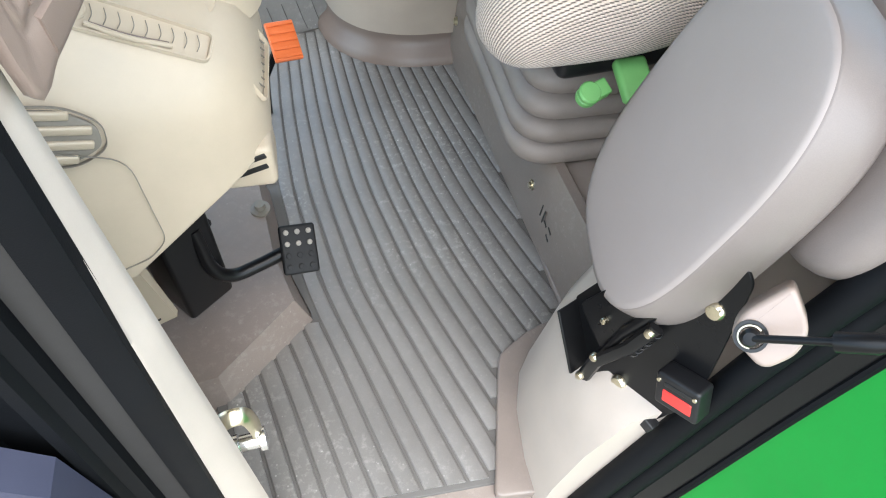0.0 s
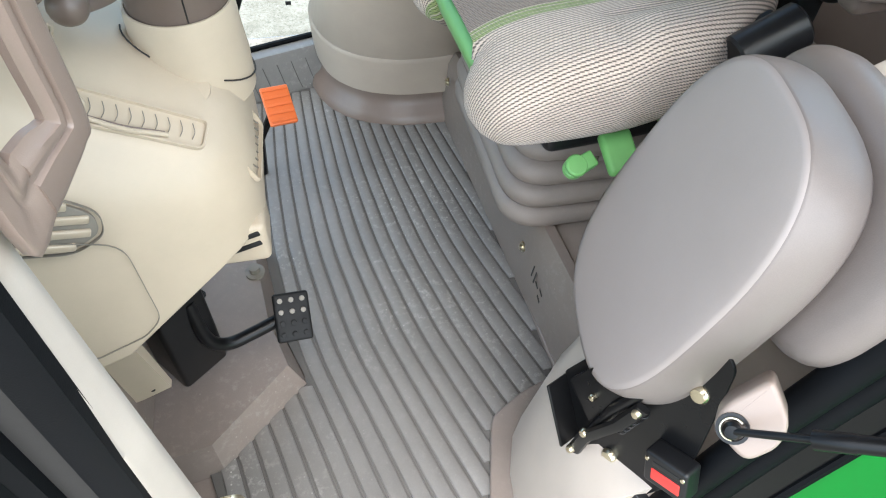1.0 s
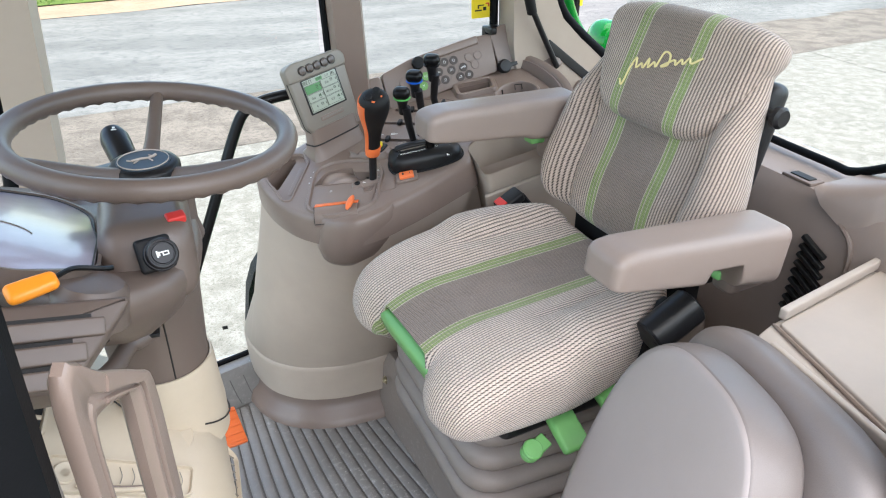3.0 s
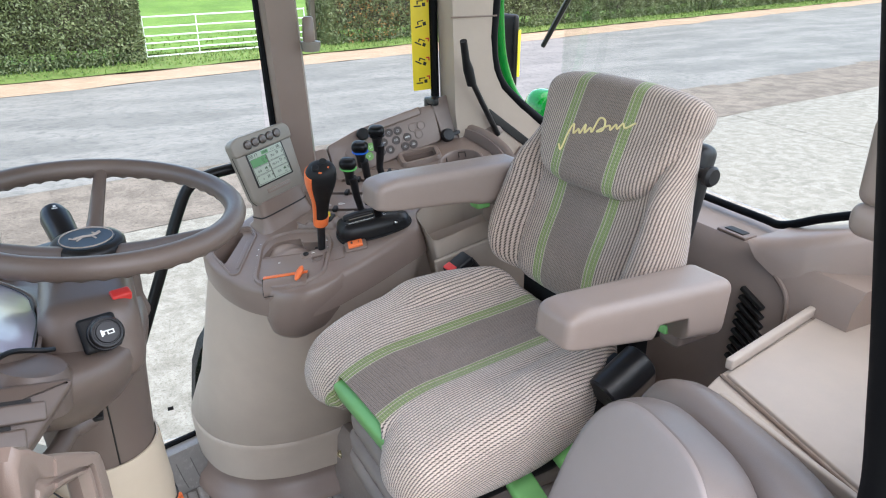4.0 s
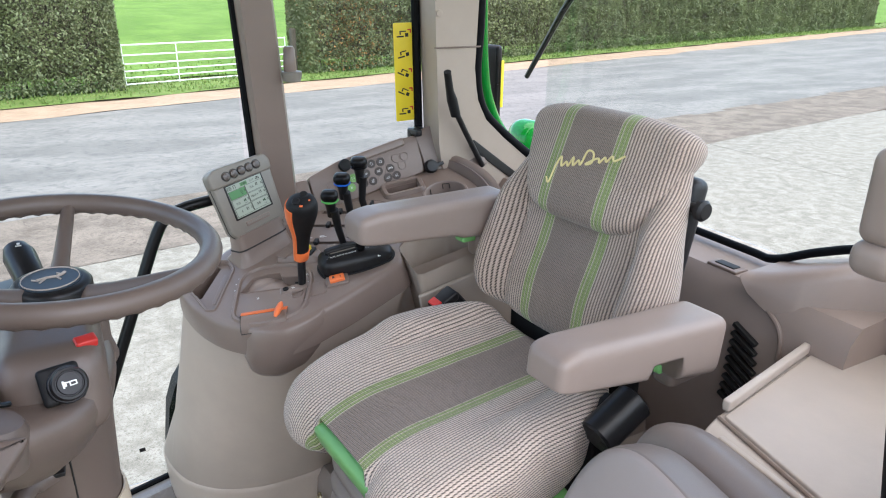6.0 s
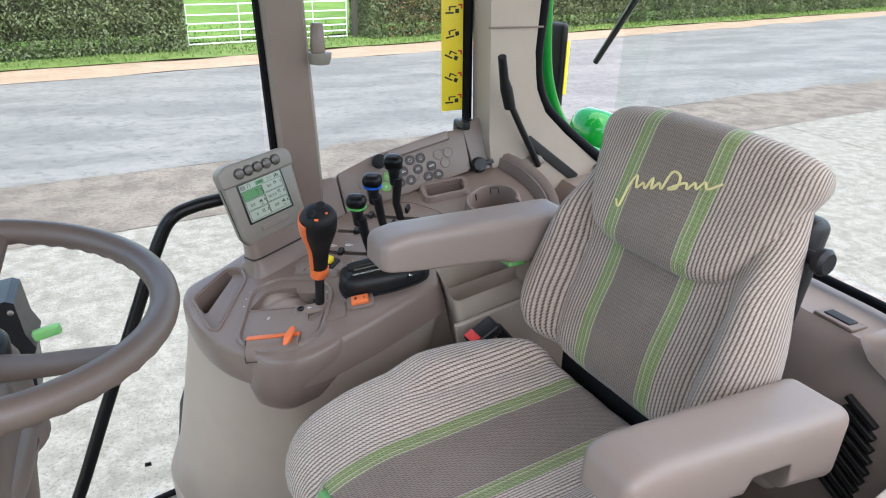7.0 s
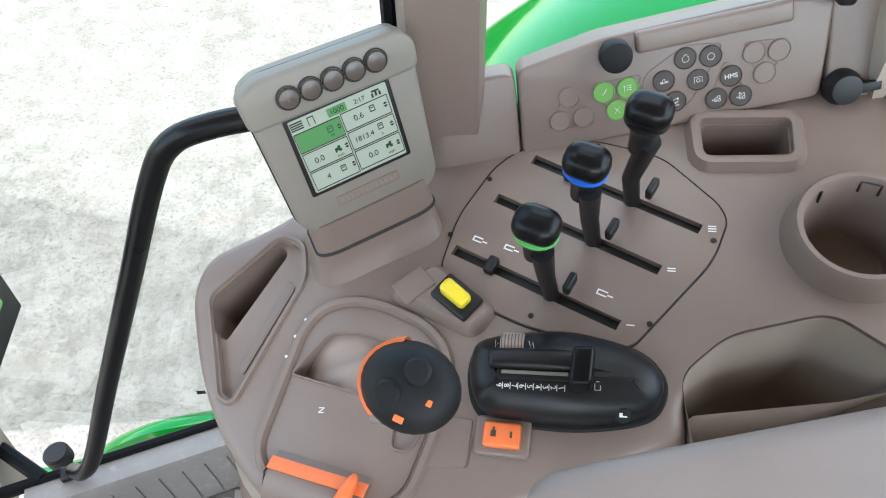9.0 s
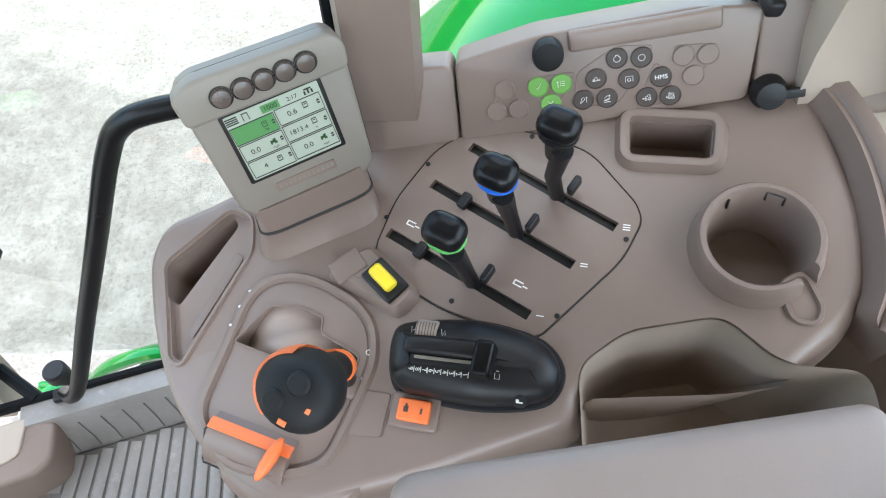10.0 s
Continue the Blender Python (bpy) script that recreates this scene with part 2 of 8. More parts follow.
def part(name, bm, material, parent=None, label="", sharp=40.0, kind=""):
    """One mesh object from a bmesh in world places, under a thing or a part of it."""
    finish(bm, sharp)
    top = parent
    while top is not None and top.parent is not None:
        top = top.parent
    if top is not None:
        bm.transform(ROOT.get(top.name, Matrix.Identity(4)).inverted())
    me = bpy.data.meshes.new(name)
    bm.to_mesh(me)
    bm.free()
    me.materials.append(material)
    ob = new(name, me)
    if parent is not None:
        ob.parent = parent
    return tagged(ob, label, kind=kind)


def structure(name, bm, material, label, category="", sharp=40.0):
    ob = part(name, bm, material, None, label, sharp)
    return tagged(ob, label, category, kind="structure")


def merged(*bms):
    out = bmesh.new()
    for b in bms:
        me = bpy.data.meshes.new("tmp")
        b.to_mesh(me)
        b.free()
        out.from_mesh(me)
        bpy.data.meshes.remove(me)
    return out


def axes(o, x, z):
    """A frame at o with that x axis and about that z axis."""
    x = Vector(x).normalized()
    y = Vector(z).cross(x).normalized()
    z = x.cross(y)
    return Matrix(((x[0], y[0], z[0], o[0]), (x[1], y[1], z[1], o[1]), (x[2], y[2], z[2], o[2]), (0, 0, 0, 1)))


def rbox(size, r, n=6, m=None, shape=None):
    """A box with rounded edges, as a fine grid; shape(p) may bend it, in the box's own frame."""
    if isinstance(n, int):
        n = (n, n, n)
    h = Vector(size) / 2
    r = min(r, *h)
    inner = h - Vector((r, r, r))
    bm = bmesh.new()
    rest = bm.verts.layers.float_vector.new("rest")
    made = {}

    def ticks(k):
        a = []
        for i in range(4):
            a.append(-h[k] + r * (1 - math.cos(i / 4 * math.pi / 2)) if r > 0 else -h[k])
        mid = [-inner[k] + 2 * inner[k] * i / n[k] for i in range(n[k] + 1)]
        return a + mid + [-v for v in reversed(a)]

    t = [ticks(k) for k in range(3)]

    def vert(p):
        key = tuple(round(v, 5) for v in p)
        if key not in made:
            q = Vector(p)
            c = Vector([max(-inner[k], min(inner[k], q[k])) for k in range(3)])
            d = q - c
            if d.length > 1e-9:
                q = c + d.normalized() * r
            made[key] = bm.verts.new(shape(q) if shape else q)
            made[key][rest] = q
        return made[key]

    for k in range(3):
        a, b = (k + 1) % 3, (k + 2) % 3
        for s in (-1, 1):
            for i in range(len(t[a]) - 1):
                for j in range(len(t[b]) - 1):
                    quad = []
                    for di, dj in ((0, 0), (1, 0), (1, 1), (0, 1)):
                        p = [0, 0, 0]
                        p[k], p[a], p[b] = s * h[k], t[a][i + di], t[b][j + dj]
                        v = vert(p)
                        if v not in quad:
                            quad.append(v)
                    if len(quad) > 2:
                        try:
                            bm.faces.new(quad if s > 0 else quad[::-1])
                        except ValueError:
                            pass
    bmesh.ops.remove_doubles(bm, verts=bm.verts, dist=1e-6)
    if m is not None:
        bm.transform(m)
    return bm


def block(x0, x1, y0, y1, z0, z1, r=0.004):
    return rbox((x1 - x0, y1 - y0, z1 - z0), r, 1, Matrix.Translation(((x0 + x1) / 2, (y0 + y1) / 2, (z0 + z1) / 2)))


def loft(rings, caps=(True, True), closed=True):
    bm = bmesh.new()
    vs = [[bm.verts.new(p) for p in ring] for ring in rings]
    n = len(vs[0])
    for a, b in zip(vs, vs[1:]):
        for i in range(n if closed else n - 1):
            j = (i + 1) % n
            bm.faces.new((a[i], a[j], b[j], b[i]))
    if caps[0]:
        bm.faces.new(vs[0][::-1])
    if caps[1]:
        bm.faces.new(vs[-1])
    return bm


def curve(pts, n=8, closed=False):
    """A smooth line through the points."""
    p = [Vector(q) for q in pts]
    out = []
    count = len(p) if closed else len(p) - 1
    for i in range(count):
        if closed:
            a, b, c, d = p[i - 1], p[i], p[(i + 1) % len(p)], p[(i + 2) % len(p)]
        else:
            b, c = p[i], p[i + 1]
            a = p[i - 1] if i else b - (c - b)
            d = p[i + 2] if i + 2 < len(p) else c + (c - b)
        for k in range(n):
            t = k / n
            out.append(0.5 * (2 * b + (c - a) * t + (2 * a - 5 * b + 4 * c - d) * t * t + (3 * b - a - 3 * c + d) * t ** 3))
    if not closed:
        out.append(p[-1])
    return out


def rounded(pts, r, n=5):
    """A flat outline with its corners rounded."""
    p = [Vector((*q[:2], 0)) for q in pts]
    rs = r if isinstance(r, (list, tuple)) else [r] * len(p)
    out = []
    for i in range(len(p)):
        a, b, c = p[i - 1], p[i], p[(i + 1) % len(p)]
        u, v = (a - b), (c - b)
        k = min(rs[i], 0.45 * u.length, 0.45 * v.length)
        s, e = b + u.normalized() * k, b + v.normalized() * k
        for j in range(n + 1):
            t = j / n
            out.append((1 - t) ** 2 * s + 2 * t * (1 - t) * b + t * t * e)
    return out


def inset(outline, d):
    """The outline moved inwards by d (outwards: minus)."""
    out, n = [], len(outline)
    area = sum(outline[i - 1].x * outline[i].y - outline[i].x * outline[i - 1].y for i in range(n))
    s = 1 if area > 0 else -1
    for i in range(n):
        t = (outline[(i + 1) % n] - outline[i - 1])
        t = t.normalized() if t.length > 1e-9 else Vector((1, 0, 0))
        out.append(outline[i] + Vector((-t.y, t.x, 0)) * d * s)
    return out


def slab(outline, z0, z1, bevel=0.003, m=None, steps=3, bottom=True):
    """A plate with that outline and a rounded upper edge."""
    rings = [[Vector((p.x, p.y, z0)) for p in outline]]
    for k in range(steps + 1):
        a = k / steps * math.pi / 2
        ring = inset(outline, bevel * (1 - math.cos(a))) if bevel else outline
        rings.append([Vector((p.x, p.y, z1 - bevel + bevel * math.sin(a))) for p in ring])
        if not bevel:
            break
    bm = loft(rings, (bottom, True))
    if m is not None:
        bm.transform(m)
    return bm


def tube(path, r, n=12, closed=False, caps=True, flat=1.0):
    """A round bar along a line; r may be one number or one for each point."""
    p = [Vector(q) for q in path]
    rs = r if isinstance(r, (list, tuple)) else [r] * len(p)
    rings = []
    up = None
    for i in range(len(p)):
        a, b = p[i - 1] if (i or closed) else p[i], p[(i + 1) % len(p)] if (i + 1 < len(p) or closed) else p[i]
        t = (b - a).normalized()
        if up is None:
            up = t.orthogonal().normalized()
        up = (up - t * up.dot(t)).normalized()
        side = t.cross(up)
        rings.append([p[i] + rs[i] * (math.cos(2 * math.pi * k / n) * up + flat * math.sin(2 * math.pi * k / n) * side) for k in range(n)])
    if closed:
        rings.append(rings[0])
        bm = loft(rings, (False, False))
        bmesh.ops.remove_doubles(bm, verts=bm.verts, dist=1e-6)
        return bm
    return loft(rings, (caps, caps))


def lathe(profile, n=24, m=None):
    """A turned body from (radius, height) pairs."""
    rings = [[Vector((r * math.cos(2 * math.pi * k / n), r * math.sin(2 * math.pi * k / n), z)) for k in range(n)] for r, z in profile]
    bm = loft(rings, (profile[0][0] > 1e-6, profile[-1][0] > 1e-6))
    bmesh.ops.remove_doubles(bm, verts=bm.verts, dist=1e-6)
    if m is not None:
        bm.transform(m)
    return bm


def writing(body, size, m, material, parent, name="lettering", depth=0.0004, align="CENTER", label=""):
    """Lettering as a thin mesh in the plane of m."""
    cu = bpy.data.curves.new(name, "FONT")
    cu.body, cu.size, cu.extrude, cu.align_x, cu.align_y = body, size, depth, align, "CENTER"
    tmp = bpy.data.objects.new("tmp", cu)
    scene.collection.objects.link(tmp)
    me = bpy.data.meshes.new_from_object(tmp.evaluated_get(bpy.context.evaluated_depsgraph_get()))
    bpy.data.objects.remove(tmp)
    bpy.data.curves.remove(cu)
    bm = bmesh.new()
    bm.from_mesh(me)
    bpy.data.meshes.remove(me)
    bm.transform(m)
    return part(name, bm, material, parent, label, sharp=20)


def bars(rects, m, material, parent, name="symbol", depth=0.0006):
    """Small flat marks (x, y, width, height) in the plane of m, as one print."""
    return part(name, merged(*[rbox((w, h, depth), 0.0, 1, m @ Matrix.Translation((x, y, depth / 2))) for x, y, w, h in rects]), material, parent)


def ease(t):
    t = max(0.0, min(1.0, t))
    return t * t * (3 - 2 * t)


def padded(outline, top, floor, radius, m, inner=26, wall=12):
    """Upholstery over a flat outline: top(x, y) and floor(x, y) are its heights, the edge is rolled by radius.
    The layer "rest" holds the cloth's own plane, so that its ribs run over the edge."""
    n = len(outline)
    area = sum(outline[i - 1].x * outline[i].y - outline[i].x * outline[i - 1].y for i in range(n))
    nrm = []
    for i in range(n):
        t = (outline[(i + 1) % n] - outline[i - 1]).normalized()
        nrm.append(Vector((t.y, -t.x, 0)) * (1 if area > 0 else -1))
    bm = bmesh.new()
    rest = bm.verts.layers.float_vector.new("rest")
    rim = [p - d * radius for p, d in zip(outline, nrm)]
    rings = []

    def ring(xyz, flat):
        row = []
        for p, q in zip(xyz, flat):
            v = bm.verts.new(p)
            v[rest] = q
            row.append(v)
        rings.append(row)

    edge, last, run = [], None, [0.0] * n
    for j in range(wall + 1):
        a = radians(90 - 178 * j / wall)
        xyz = []
        for p, d in zip(outline, nrm):
            q = p - d * radius * (1 - math.cos(a))
            hi, lo = top(q.x, q.y), floor(q.x, q.y)
            mid = hi - min(radius * 1.2, 0.5 * (hi - lo))
            xyz.append(Vector((q.x, q.y, mid + (hi - mid) * math.sin(a) if a > 0 else mid + (mid - lo) * math.sin(a))))
        if last is not None:
            run = [r + (x - y).length for r, x, y in zip(run, xyz, last)]
        edge.append((xyz, [q + d * r for q, d, r in zip(rim, nrm, run)]))
        last = xyz
    for xyz, flat in reversed(edge):
        ring(xyz, flat)
    cen = Vector((sum(p.x for p in rim) / n, sum(p.y for p in rim) / n, 0))
    for k in range(1, inner):
        f = 1 - k / inner
        flat = [cen + (q - cen) * f for q in rim]
        ring([Vector((q.x, q.y, top(q.x, q.y))) for q in flat], flat)
    for x, y in zip(rings, rings[1:]):
        for i in range(n):
            bm.faces.new((x[i], x[(i + 1) % n], y[(i + 1) % n], y[i]))
    v = bm.verts.new((cen.x, cen.y, top(cen.x, cen.y)))
    v[rest] = cen
    for i in range(n):
        bm.faces.new((rings[-1][i], rings[-1][(i + 1) % n], v))
    bm.faces.new(rings[0][::-1])
    bm.transform(m)
    return bm


def mirrored(half):
    """A closed smooth outline from its upper half, given from one end of the middle line to the other."""
    return curve([(x, y, 0) for x, y in half] + [(x, -y, 0) for x, y in reversed(half) if abs(y) > 1e-6], 5, closed=True)


def carve(ob, *cutters, sharp=40.0):
    """Cut closed bodies, in world places, out of a part."""
    top = ob
    while top.parent is not None:
        top = top.parent
    inv = ROOT[top.name].inverted()
    base = bpy.data.objects.new("tmp", ob.data)
    scene.collection.objects.link(base)
    made = []
    for bm in cutters:
        bmesh.ops.recalc_face_normals(bm, faces=bm.faces)
        bm.transform(inv)
        me = bpy.data.meshes.new("tmp")
        bm.to_mesh(me)
        bm.free()
        o = bpy.data.objects.new("tmp", me)
        scene.collection.objects.link(o)
        made.append(o)
        mod = base.modifiers.new("cut", "BOOLEAN")
        mod.operation, mod.solver, mod.object = "DIFFERENCE", "EXACT", o
    me = bpy.data.meshes.new_from_object(base.evaluated_get(bpy.context.evaluated_depsgraph_get()))
    old = ob.data
    bpy.data.objects.remove(base)
    for o in made:
        cut = o.data
        bpy.data.objects.remove(o)
        bpy.data.meshes.remove(cut)
    bm = bmesh.new()
    bm.from_mesh(me)
    finish(bm, sharp)
    bm.to_mesh(me)
    bm.free()
    me.name = ob.name
    ob.data = me
    bpy.data.meshes.remove(old)
    return ob


def prism(outline, z0, z1, m):
    """A straight body over an outline."""
    bm = loft([[Vector((p.x, p.y, z)) for p in outline] for z in (z0, z1)])
    bm.transform(m)
    return bm


# ---------------------------------------------------------------- outside: yard, road, verge, hedge, field
def rough_sheet(x0, x1, y0, y1, nx, ny, z, amp=0.0, freq=0.5):
    bm = bmesh.new()
    g = [[bm.verts.new((x0 + (x1 - x0) * i / nx, y0 + (y1 - y0) * j / ny, 0)) for j in range(ny + 1)] for i in range(nx + 1)]
    for row in g:
        for v in row:
            v.co.z = z + (amp * noise.noise(Vector((v.co.x * freq, v.co.y * freq, 3.1))) if amp else 0)
    for i in range(nx):
        for j in range(ny):
            bm.faces.new((g[i][j], g[i + 1][j], g[i + 1][j + 1], g[i][j + 1]))
    return bm


def ground_material(name, lo, hi, scale, dark=(0.1, 0.09, 0.08), cracks=0.0, rough=0.9, streak=0.0):
    m = surface(name, lo, rough, grain=160, bump=0.5, depth=0.004, var=0.2, blotch=0.7, stain=0.12, spec=0.08)
    nt = m.node_tree
    b = nt.nodes["Principled BSDF"]
    src = b.inputs["Base Color"].links[0].from_socket
    co = next(n for n in nt.nodes if n.type == "TEX_COORD")
    mp = nt.nodes.new("ShaderNodeMapping")
    mp.inputs["Scale"].default_value = (1.0 - 0.8 * streak, 1.0, 1.0)
    nt.links.new(co.outputs["Object"], mp.inputs["Vector"])
    n1 = _node(nt, "ShaderNodeTexNoise", Scale=scale, Detail=8.0, Roughness=0.7)
    nt.links.new(mp.outputs[0], n1.inputs["Vector"])
    r1 = nt.nodes.new("ShaderNodeMapRange")
    r1.inputs["From Min"].default_value, r1.inputs["From Max"].default_value = 0.42, 0.6
    nt.links.new(n1.outputs["Fac"], r1.inputs["Value"])

    def mixed(fac, a, col):
        mix = nt.nodes.new("ShaderNodeMix")
        mix.data_type = "RGBA"
        cols = [k for k in mix.inputs if k.type == "RGBA"]
        nt.links.new(fac, mix.inputs["Factor"])
        nt.links.new(a, cols[0])
        cols[1].default_value = (*col, 1)
        return next(k for k in mix.outputs if k.type == "RGBA")

    out = mixed(r1.outputs[0], src, hi)
    n2 = _node(nt, "ShaderNodeTexNoise", Scale=scale * 9, Detail=6.0, Roughness=0.8)
    nt.links.new(co.outputs["Object"], n2.inputs["Vector"])
    r2 = nt.nodes.new("ShaderNodeMapRange")
    r2.inputs["From Min"].default_value, r2.inputs["From Max"].default_value = 0.50, 0.68
    r2.inputs["To Max"].default_value = 0.85
    nt.links.new(n2.outputs["Fac"], r2.inputs["Value"])
    out = mixed(r2.outputs[0], out, dark)
    if cracks:
        v = nt.nodes.new("ShaderNodeTexVoronoi")
        v.feature = "DISTANCE_TO_EDGE"
        v.inputs["Scale"].default_value = cracks
        nt.links.new(co.outputs["Object"], v.inputs["Vector"])
        r3 = nt.nodes.new("ShaderNodeMapRange")
        r3.inputs["From Min"].default_value, r3.inputs["From Max"].default_value = 0.035, 0.0
        r3.inputs["To Max"].default_value = 0.8
        nt.links.new(v.outputs["Distance"], r3.inputs["Value"])
        out = mixed(r3.outputs[0], out, dark)
    nt.links.new(out, b.inputs["Base Color"])
    return m


CONCRETE = ground_material("yard_concrete", (0.212, 0.193, 0.162), (0.30, 0.278, 0.238), 5.5, (0.10, 0.088, 0.07))
BROKEN = ground_material("broken_concrete", (0.21, 0.175, 0.145), (0.14, 0.117, 0.097), 2.6, (0.065, 0.054, 0.043))
ASPHALT = ground_material("road_asphalt", (0.165, 0.158, 0.146), (0.225, 0.213, 0.195), 0.8, (0.10, 0.10, 0.098), streak=0.75)
SAND = ground_material("sandy_verge", (0.38, 0.27, 0.19), (0.32, 0.23, 0.16), 1.5, (0.20, 0.15, 0.10))
VERGEGRASS = ground_material("verge_grass", (0.10, 0.165, 0.04), (0.14, 0.21, 0.055), 1.6, (0.22, 0.165, 0.09))
GRASSGROUND = ground_material("grass", (0.098, 0.175, 0.034), (0.140, 0.232, 0.05), 0.35, (0.075, 0.135, 0.03))
LEAF = surface("hedge_leaf", (0.125, 0.150, 0.062), 0.55, grain=30, bump=0.0, var=0.35, blotch=0.9, stain=0.35)
AUTUMN = surface("autumn_leaf", (0.25, 0.13, 0.04), 0.6, grain=30, bump=0.0, var=0.3, blotch=2.0, stain=0.3)
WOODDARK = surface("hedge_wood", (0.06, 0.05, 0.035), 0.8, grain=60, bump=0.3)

# the road runs slightly aslant to the tractor
ROAD = Matrix.Translation((0, 9.6, GROUND)) @ Matrix.Rotation(radians(7.0), 4, "Z")
# the verge and hedge beyond it run off at a wider angle
FAR = Matrix.Translation((0, 8.86, GROUND)) @ Matrix.Rotation(radians(13.0), 4, "Z")


def strip(x0, x1, y0, y1, z, amp=0.0, nx=60, wob=0.0, seed=0.0, line=None):
    bm = rough_sheet(x0, x1, 0, 1, nx, max(1, int((y1 - y0) / 1.2)), z, 0)
    for v in bm.verts:
        f = v.co.y
        a = y0 + wob * noise.noise(Vector((v.co.x * 0.35, seed, 0)))
        b = y1 + wob * noise.noise(Vector((v.co.x * 0.3, seed + 7, 0)))
        v.co.y = a + (b - a) * f
        if amp:
            v.co.z += amp * noise.noise(Vector((v.co.x * 0.8, v.co.y * 0.8, seed)))
    bm.transform(ROAD if line is None else line)
    return bm


def concrete_bays():
    ground = part("ground", rough_sheet(-400, 400, -400, 400, 40, 40, GROUND - 0.06, 0.0), SAND)
    tagged(ground, "bare sandy earth under the yard and verges", "ground", kind="structure")
    yard = new("pavement")
    tagged(yard, "pale stained concrete yard cast in bays", "pavement", kind="structure")
    sizes = [(-26.0, -19.0), (-19.0, -12.0), (-12.0, -5.6), (-5.6, 2.2), (2.2, 5.9), (5.9, 11.4), (11.4, 17.0), (17.0, 23.0), (23.0, 30.0)]
    for y0, y1 in ((-16.0, -9.0), (-9.0, -2.0), (-2.0, 10.3)):
        for x0, x1 in sizes:
            bm = rbox((x1 - x0 - 0.02, y1 - y0 - 0.02, 0.1), 0.006, 1, Matrix.Translation(((x0 + x1) / 2, (y0 + y1) / 2, GROUND - 0.05)))
            part("bay", bm, CONCRETE, yard)


concrete_bays()
structure("road", strip(-90, 200, 0.6, 26.0, 0.008, 0.0, 120, 0.10, 2.0), ASPHALT, "worn grey tarmac country road", "road")
structure("road_edge", strip(-60, 80, -1.55, 0.75, 0.006, 0.012, 400, 0.07, 5.0), BROKEN, "broken concrete and tarmac edge of the road", "road edge")
structure("verge", strip(-90, 200, 8.95, 11.2, 0.016, 0.022, 500, 0.3, 9.0, FAR), SAND, "worn sandy earth verge beside the road", "verge")


def grass_sheet(name, y0, y1, z0, slope, label, blades, seed, mat_):
    base = strip(-90, 200, y0, y1, z0, 0.05, 400, 0.35, seed, FAR)
    for v in base.verts:
        p = FAR.inverted() @ v.co
        v.co.z += slope * max(0.0, p.y - y0)
    rng = random.Random(seed)
    for _ in range(blades):
        x = rng.uniform(-14, 60) if rng.random() < 0.8 else rng.uniform(-60, 120)
        y = rng.uniform(y0, min(y1, y0 + 3.0))
        p = FAR @ Vector((x, y, z0 + 0.01))
        p.z += slope * max(0.0, y - y0)
        h, a = rng.uniform(0.04, 0.13), rng.uniform(0, 6.28)
        d = Vector((math.cos(a), math.sin(a), 0)) * 0.03
        base.faces.new((base.verts.new(p - d), base.verts.new(p + d), base.verts.new(p + Vector((rng.uniform(-.04, .04), rng.uniform(-.04, .04), h)))))
    ob = part(name, base, mat_)
    return tagged(ob, label, "grass", kind="stuff")


grass_sheet("verge_grass", 10.6, 13.2, 0.045, 0.02, "short green grass along the roadside hedge", 9000, 3.0, VERGEGRASS)
grass_sheet("field_grass", 13.0, 150.0, 0.13, 0.035, "bright green pasture rising behind the gate", 3000, 4.0, GRASSGROUND)


